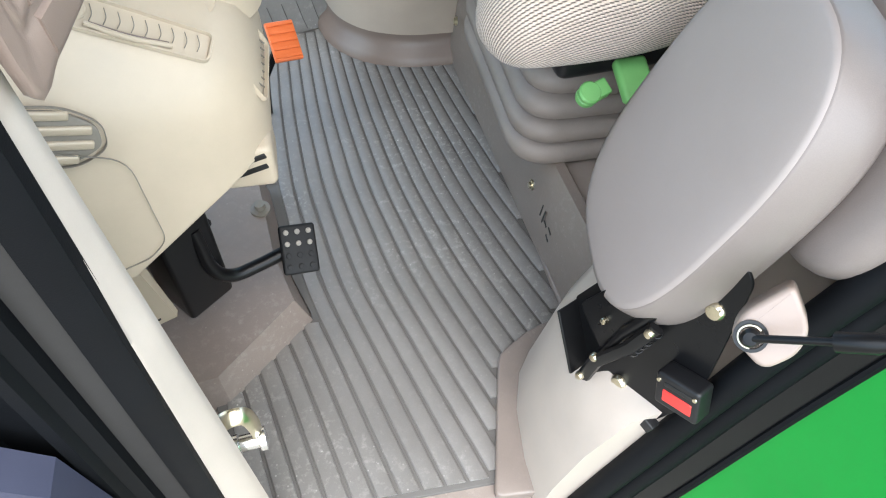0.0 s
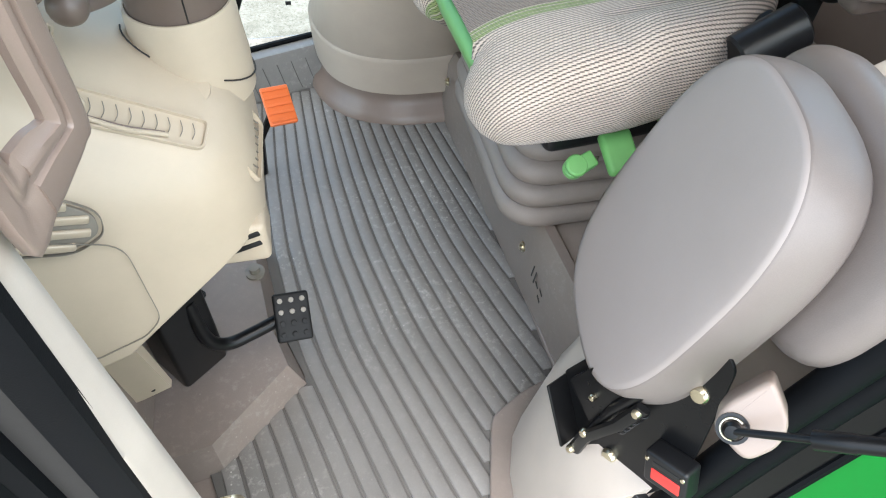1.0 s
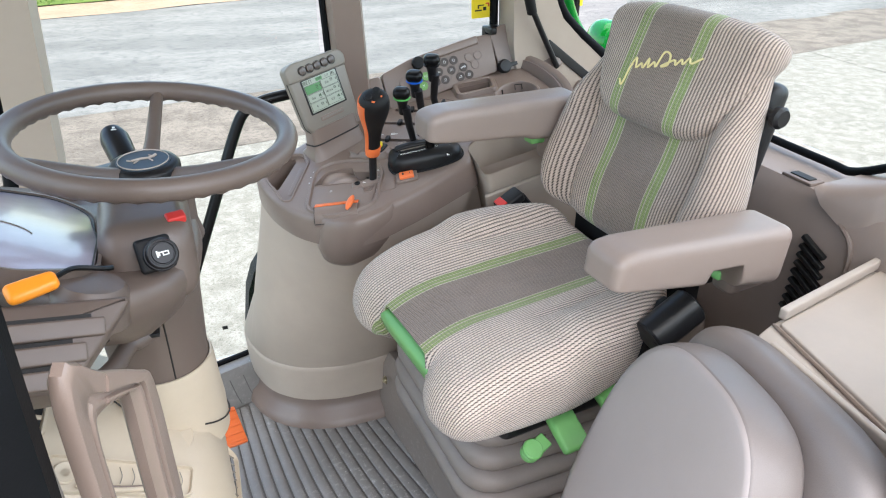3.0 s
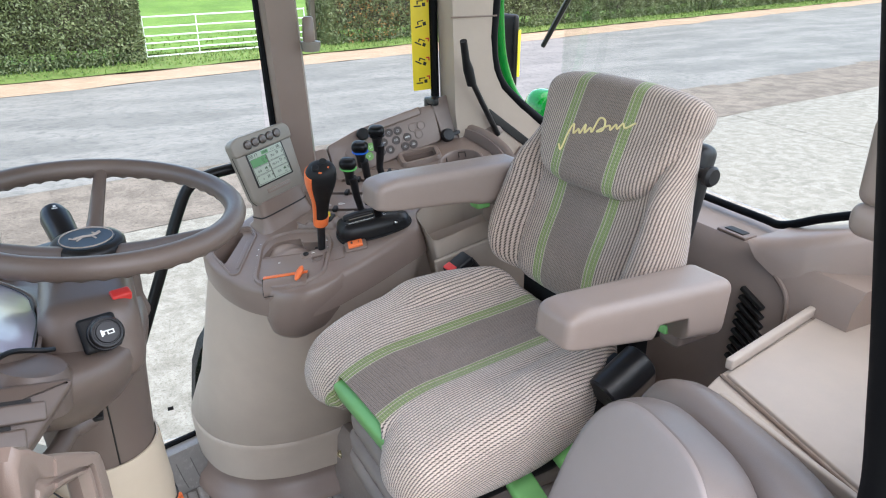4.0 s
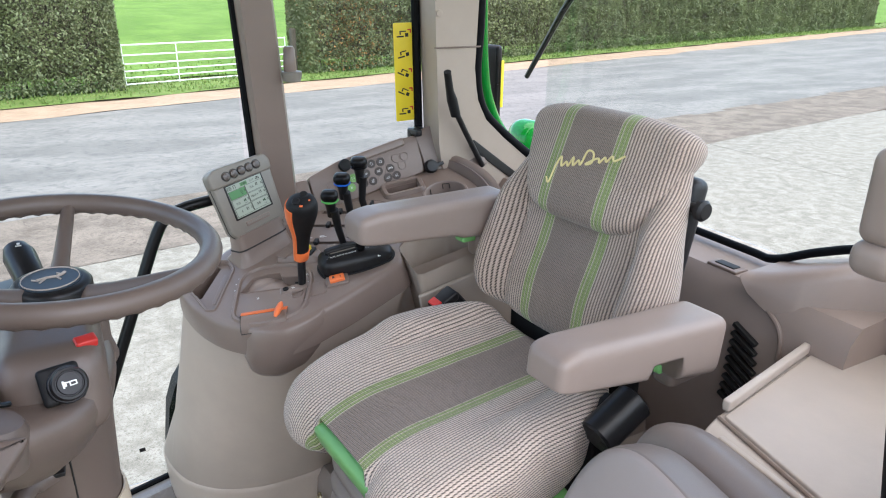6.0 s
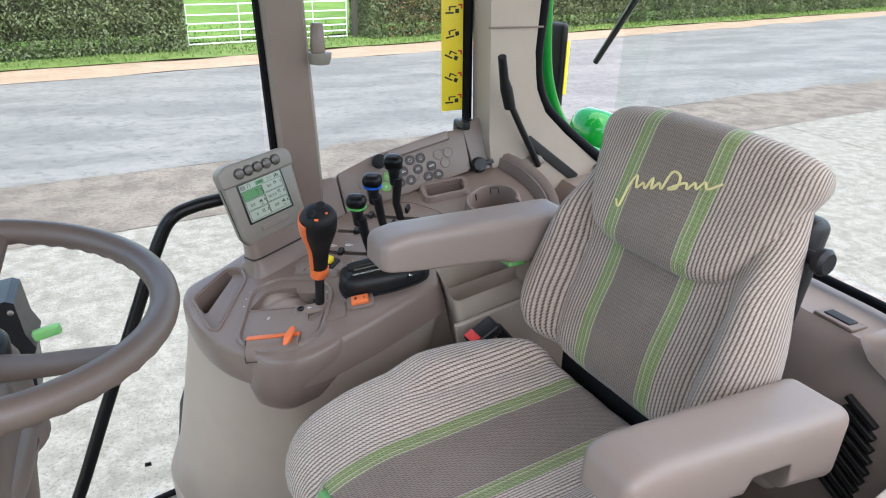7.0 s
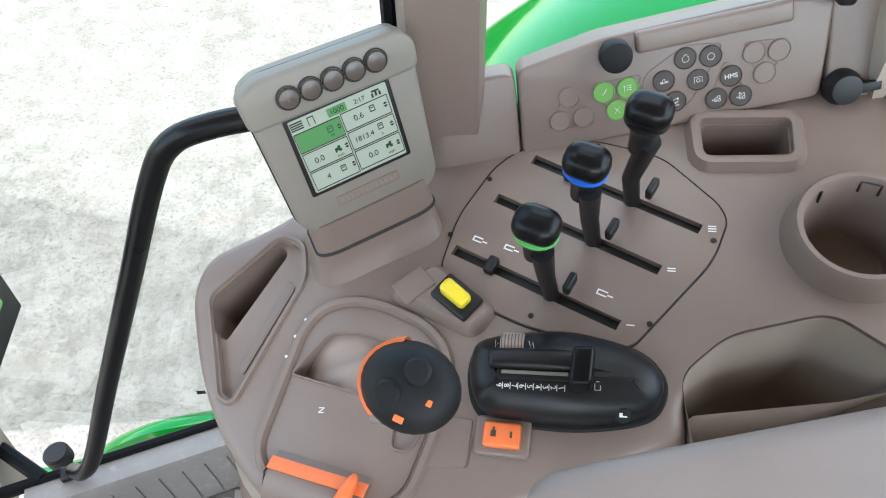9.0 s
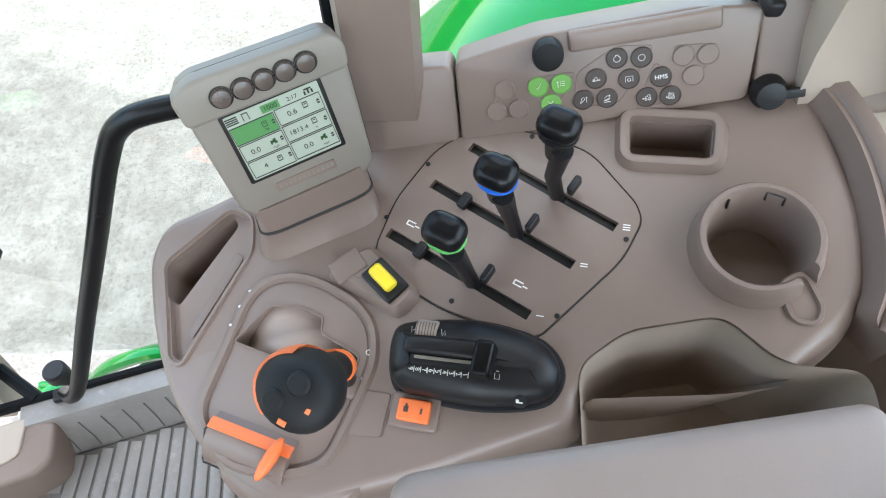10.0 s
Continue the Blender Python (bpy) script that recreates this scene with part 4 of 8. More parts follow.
def driver_seat():
    s = thing("driver_seat", SEAT.translation, "tractor driver's seat in ribbed beige cloth with green stripes", "seat", turn=5)

    def seat_top(x, y):
        a = abs(y)
        z = 0.745 + 0.05 * x - 0.040 * max(0.0, (-x - 0.12) / 0.15) ** 2 - 0.006 * max(0.0, 1 - a / 0.12)
        z += 0.026 * ease((a - 0.07) / 0.12) * (0.35 + 0.65 * ease((x + 0.22) / 0.2))
        hip = ease((a - (0.160 - 0.10 * max(0.0, x + 0.03))) / 0.055) * ease((x + 0.07) / 0.08)
        return z + 0.020 * hip - 0.005 * math.exp(-((a - 0.158 + 0.10 * max(0.0, x + 0.03)) / 0.014) ** 2) * ease((x + 0.07) / 0.05)

    def seat_floor(x, y):
        notch = ease((0.118 - abs(y)) / 0.03) * ease((-x - 0.14) / 0.05)
        return 0.592 + 0.03 * ease((x + 0.05) / 0.25) + 0.105 * notch

    out = mirrored([(-0.240, 0.0), (-0.241, 0.045), (-0.243, 0.085), (-0.252, 0.108), (-0.270, 0.135), (-0.278, 0.175), (-0.266, 0.222), (-0.228, 0.255), (-0.15, 0.268), (-0.04, 0.272), (0.06, 0.268),
                    (0.14, 0.248), (0.21, 0.212), (0.252, 0.155), (0.268, 0.07), (0.270, 0.0)])
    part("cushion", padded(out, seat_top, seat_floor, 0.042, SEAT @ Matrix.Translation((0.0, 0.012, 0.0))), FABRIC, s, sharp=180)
    # moulded pan under the cushion, green in front
    part("seat_pan", rbox((0.38, 0.37, 0.08), 0.02, (4, 4, 2), SEAT @ Matrix.Translation((0.055, 0.0, 0.56))), BLACK, s)
    part("front_trim", rbox((0.050, 0.255, 0.062), 0.018, (3, 8, 3), SEAT @ Matrix.Translation((-0.222, 0.0, 0.660)) @ Matrix.Rotation(radians(-20), 4, "Y")), GREENPLASTIC, s, "green plastic trim")
    lever = part("tilt_lever", rbox((0.06, 0.08, 0.022), 0.009, (3, 3, 2), SEAT @ Matrix.Translation((-0.012, -0.222, 0.538)) @ Matrix.Rotation(radians(25), 4, "X")), GREENPLASTIC, s, "green plastic lever")
    part("depth_lever", rbox((0.055, 0.08, 0.02), 0.008, (3, 3, 2), SEAT @ Matrix.Translation((0.085, -0.232, 0.575)) @ Matrix.Rotation(radians(20), 4, "X")), GREENPLASTIC, s, "green plastic lever")
    part("height_lever", rbox((0.05, 0.08, 0.02), 0.008, (3, 3, 2), SEAT @ Matrix.Translation((0.19, -0.23, 0.60)) @ Matrix.Rotation(radians(20), 4, "X")), GREENPLASTIC, s, "green plastic lever")
    K = SEAT @ Matrix.Translation((-0.088, -0.215, 0.515)) @ Matrix.Rotation(radians(28), 4, "X")
    knob = part("adjuster_knob", lathe([(0.0, -0.016), (0.017, -0.016), (0.019, -0.013), (0.019, -0.003), (0.0165, -0.001), (0.0165, 0.002), (0.020, 0.004), (0.020, 0.011), (0.017, 0.014), (0.0, 0.015)], 26, K), GREENPLASTIC, s, "green plastic adjuster knob", sharp=30)
    for z in (-0.008, 0.0075):
        part("tab", rbox((0.034, 0.030, 0.010), 0.004, 2, K @ Matrix.Translation((0.020, 0.004, z)) @ Matrix.Rotation(radians(18), 4, "Z")), GREENPLASTIC, knob)

    # back: heights stand out towards the driver
    B = SEAT @ Matrix.Translation((0.318, 0.0, 0.985)) @ Matrix.Rotation(radians(13), 4, "Y")
    FACE = B @ Matrix(((0, 0, -1, 0), (0, 1, 0, 0), (1, 0, 0, 0), (0, 0, 0, 1)))

    def back_front(h, y):
        a = abs(y)
        w = 0.034 + 0.020 * math.exp(-((h + 0.12) / 0.10) ** 2) - 0.05 * max(0.0, h - 0.08)
        side = ease((a - (0.150 + 0.06 * max(0.0, -h - 0.12))) / 0.05) * ease((0.16 - h) / 0.12)
        return w + 0.042 * side - 0.008 * math.exp(-((a - 0.153) / 0.010) ** 2) * ease((0.06 - h) / 0.05) - 0.028 * ease((a - 0.215) / 0.06)

    out = mirrored([(-0.216, 0.0), (-0.216, 0.08), (-0.210, 0.15), (-0.190, 0.205), (-0.150, 0.241), (-0.095, 0.253), (-0.03, 0.248), (0.03, 0.236), (0.09, 0.220), (0.15, 0.205), (0.20, 0.194), (0.228, 0.178), (0.238, 0.14), (0.240, 0.0)])
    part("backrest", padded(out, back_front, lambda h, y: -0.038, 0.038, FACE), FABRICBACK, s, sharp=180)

    def pad_front(h, y):
        a = abs(y)
        return 0.064 - 0.30 * max(0.0, h - 0.10) ** 1.5 - 0.55 * max(0.0, a - 0.08) ** 1.6 + 0.006 * math.exp(-((h - 0.07) / 0.05) ** 2)

    out = mirrored([(0.034, 0.0), (0.034, 0.06), (0.040, 0.105), (0.058, 0.142), (0.095, 0.166), (0.14, 0.186), (0.18, 0.196), (0.207, 0.206), (0.232, 0.204), (0.250, 0.186), (0.261, 0.14), (0.266, 0.08), (0.267, 0.0)])
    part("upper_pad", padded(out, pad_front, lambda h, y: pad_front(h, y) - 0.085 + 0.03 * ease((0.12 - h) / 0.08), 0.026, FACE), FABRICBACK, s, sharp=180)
    part("hinge_cover", rbox((0.05, 0.36, 0.09), 0.012, 2, SEAT @ Matrix.Translation((0.300, 0.0, 0.735))), BLACKMATT, s)
    part("back_shell", rbox((0.05, 0.40, 0.40), 0.02, (3, 6, 8), SEAT @ Matrix.Translation((0.366, 0.0, 0.95)) @ Matrix.Rotation(radians(13), 4, "Y")), BLACK, s)
    part("lumbar_knob", lathe([(0.0, 0), (0.010, 0), (0.010, 0.045), (0.018, 0.047), (0.020, 0.058), (0.015, 0.064), (0.0, 0.064)], 16,
                              SEAT @ Matrix.Translation((0.372, -0.172, 1.10)) @ Matrix.Rotation(radians(90), 4, "X")), BLACK, s)
    # embroidered maker's mark, drawn as a plain wavy line of thread
    w = [(-0.085, -0.03), (-0.075, -0.045), (-0.07, 0.0), (-0.062, 0.022), (-0.055, -0.004), (-0.045, 0.006), (-0.038, -0.006), (-0.03, 0.016), (-0.026, -0.006), (-0.015, 0.006),
         (-0.008, -0.006), (0.0, 0.028), (0.016, 0.02), (0.018, -0.004), (0.004, -0.006), (0.03, 0.006), (0.036, -0.006), (0.046, 0.006), (0.052, -0.006), (0.062, 0.007), (0.07, -0.006), (0.09, 0.004)]
    path = curve([FACE @ Vector((0.158 + 0.78 * z + 0.30 * y, -y * 1.02 - 0.004, pad_front(0.158 + 0.78 * z + 0.30 * y, y) + 0.0012)) for y, z in w], 5)
    part("embroidery", tube(path, 0.0021, 6), THREAD, s, "yellow embroidered wavy line")
    # arm rests
    for side, tilt, z, name in ((1, 1.0, 0.978, "armrest"), (-1, 5.0, 0.921, "armrest")):
        def arm(p, side=side):
            x, y, z_ = p
            f = (x + 0.20) / 0.40
            if z_ < 0:
                z_ *= (0.30 + 0.85 * f if side < 0 else 0.40 + 0.50 * f) + 0.15 * max(0.0, min(1.0, (f - 0.60) / 0.06))
                if side < 0 and 0.505 < f < 0.70:
                    z_ = max(z_, -0.004)
            y *= 0.86 + 0.16 * f
            if f < 0.12:
                z_ *= 0.80 + 1.6 * max(f, 0.0)
            return Vector((x, y, z_))
        A = SEAT @ Matrix.Translation((0.13, (0.292 if side > 0 else 0.30) * side, z)) @ Matrix.Rotation(radians(tilt), 4, "Y")
        a = part(name, rbox((0.40 if side > 0 else 0.38, 0.10, 0.098), 0.02, (44, 4, 4), A, arm), TAUPE_PAD, s, "taupe foam armrest", sharp=180)
        part("arm_bracket", rbox((0.10, 0.05, 0.075), 0.015, (3, 2, 2), SEAT @ Matrix.Translation((0.29, 0.285 * side, z - 0.07))), TAUPE, a)
        part("arm_adjuster", rbox((0.05, 0.035, 0.02), 0.006, 2, SEAT @ Matrix.Translation((0.23, 0.29 * side, z - 0.055))), GREENPLASTIC, a, "green plastic adjuster")


driver_seat()


def seat_belt():
    r = thing("belt_reel", SEAT @ Vector((0.19, -0.24, 0.6)), "black seat-belt reel beside the cushion", "seat belt")
    m = SEAT @ axes((0.151, -0.270, 0.768), (0, 1, 0), (1, 0, 0.5))
    part("drum", lathe([(0.0, -0.052), (0.031, -0.052), (0.035, -0.048), (0.035, 0.048), (0.031, 0.052), (0.0, 0.052)], 28, m), BLACK, r, sharp=30)
    part("cover_line", rbox((0.002, 0.004, 0.098), 0.0005, 1, m @ Matrix.Rotation(radians(-62), 4, "Z") @ Matrix.Translation((0.0352, 0, 0))), SLATE, r)
    part("housing", rbox((0.030, 0.046, 0.082), 0.006, 2, m @ Matrix.Translation((0.040, -0.020, -0.004))), BLACK, r)
    part("belt_guide", rbox((0.018, 0.020, 0.076), 0.007, 2, m @ Matrix.Translation((0.046, -0.048, -0.006))), BLACK, r)
    part("slot", rbox((0.004, 0.004, 0.070), 0.001, 1, m @ Matrix.Translation((0.040, -0.0585, -0.006))), SLATE, r)
    for z in (-0.051, 0.051):
        part("cap_hole", lathe([(0.007, -0.0015), (0.007, 0.0015), (0.0, 0.0015)], 12, m @ Matrix.Translation((-0.018, 0.0, z))), INK, r)
    part("bracket", rbox((0.05, 0.03, 0.12), 0.006, 1, SEAT @ Matrix.Translation((0.15, -0.235, 0.690))), BLACKPAINT, r)
    b = thing("belt_buckle", (0.93, 1.28, 0.74), "black seat-belt buckle with a red release button", "seat belt")
    m = axes((0.925, 1.29, 0.785), (0.9, 0.1, 0.45), (-0.2, -0.2, 1))
    part("case", rbox((0.068, 0.040, 0.026), 0.007, (3, 2, 2), m), BLACK, b)
    part("release", rbox((0.020, 0.030, 0.006), 0.002, 1, m @ Matrix.Translation((-0.022, 0, 0.013))), RED, b, "red release button")
    part("stalk", tube([(0.955, 1.293, 0.79), (1.03, 1.30, 0.70)], 0.012, 8), BLACKMATT, b)


seat_belt()


# ---------------------------------------------------------------- folded jump seat over the left wheel arch
def jump_seat():
    j = thing("folding_seat", (0.72, 0.36, 0.40), "folded passenger seat in smooth grey vinyl on black hinges", "passenger seat")
    F = Matrix(((-0.1694, 0.3202, -0.9321, 0.7138), (-0.9851, -0.0271, 0.1697, 0.4797), (0.0291, 0.9470, 0.3200, 0.7026), (0, 0, 0, 1)))

    def oval(w, h, k, taper, cx=0.0, cy=0.0):
        pts = []
        for i in range(72):
            a = 2 * math.pi * i / 72
            c, s_ = math.cos(a), math.sin(a)
            x = w * (abs(c) ** (2 / k)) * (1 if c > 0 else -1)
            y = h * (abs(s_) ** (2 / k)) * (1 if s_ > 0 else -1)
            pts.append(Vector((cx + x * (1 + taper * y / h), cy + y, 0)))
        return pts

    def ring(outline, z, d=0.0):
        return [F @ Vector((p.x, p.y, z)) for p in (inset(outline, d) if d else outline)]

    # cushion: a flat cloth face with a wider moulded rim behind it
    face, wide = oval(0.162, 0.227, 2.8, -0.03), oval(0.168, 0.231, 3.1, -0.03)

    def between(f):
        return [p.lerp(q, f) for p, q in zip(wide, face)]

    rings = [ring(wide, -0.088, 0.03), ring(wide, -0.080, 0.010), ring(wide, -0.068, 0.002), ring(wide, -0.050)]
    rings += [ring(between(f), z) for f, z in ((0.12, -0.036), (0.35, -0.022), (0.62, -0.011), (0.85, -0.004), (1.0, -0.0005))]
    rings.append(ring(face, 0.0010, 0.006))
    body = part("cushion", loft(rings), PAD_RIM, j, sharp=180)
    rings = [ring(face, h, d) for d, h in ((0.0015, -0.002), (0.0010, 0.0), (0.010, 0.0024), (0.020, 0.0042), (0.04, 0.0058))]
    rings += [[F @ Vector((p.x * q, p.y * q, h)) for p in face] for q, h in ((0.6, 0.0075), (0.3, 0.0085), (0.02, 0.0088))]
    part("face_cloth", loft(rings), LILAC_PAD, body, "smooth lilac-grey cloth face", sharp=180)
    # backrest folded flat behind it
    back = [Matrix.Rotation(-0.01, 4, "Z") @ p + Vector((0.010, 0.116, 0)) for p in oval(0.194, 0.130, 3.67, 0.0)]
    part("backrest", loft([ring(back, z, d) for d, z in ((0.03, -0.165), (0.01, -0.160), (0.0, -0.148), (0.0, -0.124), (0.003, -0.112), (0.010, -0.102), (0.022, -0.095), (0.045, -0.092))]), PAD_RIM, j, sharp=180)
    H = axes((0.69, 0.33, 0.47), (0.208, -0.127, 0.97), (-0.883, -0.451, 0.13))
    part("hinge_plate", slab(rounded([(-0.066, 0.127), (-0.15, 0.040), (-0.147, -0.030), (-0.135, -0.077), (-0.014, -0.088), (0.07, -0.060), (0.205, -0.010), (0.217, 0.020), (0.12, 0.10)], [0.006, 0.01, 0.01, 0.012, 0.02, 0.05, 0.012, 0.012, 0.02]), 0.0, 0.005, 0.001, H), BLACKPAINT, j, "black painted steel hinge plate")
    part("hinge_flange", rbox((0.11, 0.005, 0.045), 0.002, 1, H @ Matrix.Translation((-0.108, 0.084, 0.022)) @ Matrix.Rotation(radians(46), 4, "Z")), BLACKPAINT, j)
    part("hinge_plate", slab(rounded([(-0.075, 0.045), (-0.045, 0.112), (0.10, 0.085), (0.12, 0.035)], 0.012), 0.018, 0.023, 0.001, H), BLACKPAINT, j, "black painted steel hinge plate")
    part("hinge_bar", tube([H @ Vector((-0.10, 0.035, 0.026)), H @ Vector((0.0, 0.040, 0.026)), H @ Vector((0.12, 0.030, 0.026))], 0.009, 12), BLACKPAINT, j)
    part("link", tube([H @ Vector((-0.142, 0.030, 0.030)), H @ Vector((-0.08, 0.035, 0.040)), H @ Vector((0.0, 0.02, 0.036)), H @ Vector((0.06, 0.018, 0.03))], 0.006, 8, flat=1.8), BLACKPAINT, j)
    part("spring", tube([H @ Vector((-0.02 + 0.0016 * i, 0.012 + 0.006 * math.cos(i * 0.8), 0.026 + 0.006 * math.sin(i * 0.8))) for i in range(50)], 0.0013, 5), BLACKPAINT, j, "black coil spring")
    for x, y, r, z in ((0.135, -0.008, 0.013, 0.005), (-0.111, -0.008, 0.013, 0.005), (-0.135, 0.034, 0.007, 0.036), (-0.07, 0.040, 0.007, 0.040), (0.05, 0.018, 0.007, 0.034), (-0.02, 0.07, 0.006, 0.023)):
        part("bolt", lathe([(r, 0), (r, 0.004), (r * 0.75, 0.008), (0, 0.009)], 14, H @ Matrix.Translation((x, y, z))), STEEL, j, "dull steel bolt")
    k = thing("lap_belt", H @ Vector((-0.01, -0.07, 0.0)), "black lap-belt buckle with a red button", "seat belt")
    m = H @ Matrix.Translation((0.008, -0.066, 0.020)) @ Matrix.Rotation(radians(-58), 4, "Z")
    part("case", rbox((0.066, 0.056, 0.034), 0.006, 2, m), BLACK, k)
    part("release", rbox((0.044, 0.020, 0.006), 0.002, 1, m @ Matrix.Translation((0.002, -0.006, 0.0155))), RED, k, "red release button")
    part("slot", rbox((0.040, 0.007, 0.003), 0.001, 1, m @ Matrix.Translation((0.002, 0.014, 0.0166))), INK, k)
    for x in (-0.027, 0.027):
        part("screw", lathe([(0.0035, 0.0), (0.0030, 0.002), (0.0, 0.0024)], 10, m @ Matrix.Translation((x, 0.016, 0.0168))), STEEL, k)
    part("tongue", rbox((0.020, 0.028, 0.018), 0.003, 1, H @ Matrix.Translation((-0.105, -0.074, 0.014))), BLACK, k)


jump_seat()


def door_strut():
    s = thing("door_strut", (0.69, 0.22, 0.70), "black gas strut on a pale plastic mount for the door", "gas strut")
    m = axes((0.703, 0.220, 0.703), (0.55, 0.05, 0.55), (-0.55, -0.5, 0.55))
    back = m.inverted()
    shape = [back @ Vector(q) for q in ((0.670, 0.235, 0.680), (0.683, 0.246, 0.702), (0.722, 0.247, 0.742), (0.731, 0.206, 0.715), (0.721, 0.194, 0.692), (0.694, 0.194, 0.667))]
    part("mount", slab(rounded([(q.x, q.y) for q in shape], [0.012, 0.012, 0.012, 0.014, 0.012, 0.014]), -0.045, 0.006, 0.006, m, 5), TAUPE_PAD, s, sharp=180)
    seat = back @ Vector((0.688, 0.226, 0.688))
    socket = m @ Matrix.Translation((seat.x, seat.y, 0.006))
    part("socket", lathe([(0.017, 0.0), (0.017, 0.003), (0.0135, 0.003), (0.0125, -0.004), (0.0, -0.004)], 20, socket), BLACK, s)
    part("clip", tube(curve([socket @ Vector((0.012 * math.cos(t * 0.5), 0.012 * math.sin(t * 0.5), 0.004)) for t in range(9)], 3), 0.0013, 6), STEEL, s, "sprung wire clip")
    part("ball", lathe([(0.0, 0.0), (0.008, 0.003), (0.010, 0.009), (0.007, 0.014), (0.0, 0.015)], 14, socket), BLACKPAINT, s)
    a = socket @ Vector((0, 0, 0.010))
    d = (Vector((0.724, 0.172, 0.755)) - a).normalized()
    part("rod", tube([a, a + d * 0.12], 0.0042, 10), BLACKPAINT, s)
    part("cylinder", tube([a + d * 0.078, a + d * 0.079, a + d * 0.115, a + d * 0.117, a + d * 0.34], [0.004, 0.0098, 0.0098, 0.0088, 0.0088], 16), BLACKPAINT, s)


door_strut()
# ---------------------------------------------------------------- right-hand console
def frame_of(o, x, y):
    x, y = Vector(x).normalized(), Vector(y).normalized()
    z = x.cross(y)
    return Matrix(((x[0], y[0], z[0], o[0]), (x[1], y[1], z[1], o[1]), (x[2], y[2], z[2], o[2]), (0, 0, 0, 1)))


DECK = frame_of((0.772, 1.571, 0.840), (0.9717, -0.0377, 0.2330), (0.0, 0.9872, 0.1596))
DECKLINE = [(-0.387, 0.10), (-0.372, 0.145), (-0.293, 0.170), (-0.20, 0.215), (-0.02, 0.26), (0.10, 0.262), (0.35, 0.235), (0.43, 0.20), (0.445, 0.05), (0.42, -0.05), (0.33, -0.11),
            (0.125, -0.10), (0.116, -0.142), (-0.05, -0.185), (-0.156, -0.203), (-0.215, -0.200), (-0.268, -0.166), (-0.332, -0.09), (-0.369, 0.0)]


# openings in the deck
TRAY = inset(rounded([(0.215, 0.150), (0.308, 0.129), (0.322, 0.182), (0.224, 0.206)], 0.012, 5), 0.004)
CUP = [Vector((0.331 + 0.0525 * math.cos(math.pi * k / 24), 0.0245 + 0.0525 * math.sin(math.pi * k / 24), 0)) for k in range(48)]
BIN = rounded([(0.12, -0.22), (0.13, -0.085), (0.185, -0.052), (0.285, -0.046), (0.33, -0.10), (0.41, -0.115), (0.41, -0.22)], 0.02, 5)
WELL = rounded([(-0.262, -0.021), (-0.217, 0.020), (-0.182, 0.013), (-0.152, -0.002), (-0.154, -0.022), (-0.125, -0.041), (-0.108, -0.054), (-0.126, -0.106), (-0.140, -0.122), (-0.158, -0.116), (-0.150, -0.075), (-0.195, -0.052)],
               [0.006, 0.010, 0.008, 0.006, 0.006, 0.006, 0.006, 0.008, 0.008, 0.008, 0.006, 0.006], 4)
RAILS = (((-0.072, 0.095), (0.085, -0.026)), ((-0.016, 0.153), (0.139, 0.027)), ((0.034, 0.197), (0.191, 0.066)))
SLOTS = []
for _a, _b in RAILS:
    _d = Vector((_b[0] - _a[0], _b[1] - _a[1], 0)).normalized() * 0.001
    _n = Vector((-_d.y, _d.x, 0)) * 6.2
    SLOTS.append([Vector((*_a, 0)) - _n, Vector((*_b, 0)) - _n, Vector((*_b, 0)) + _n, Vector((*_a, 0)) + _n])


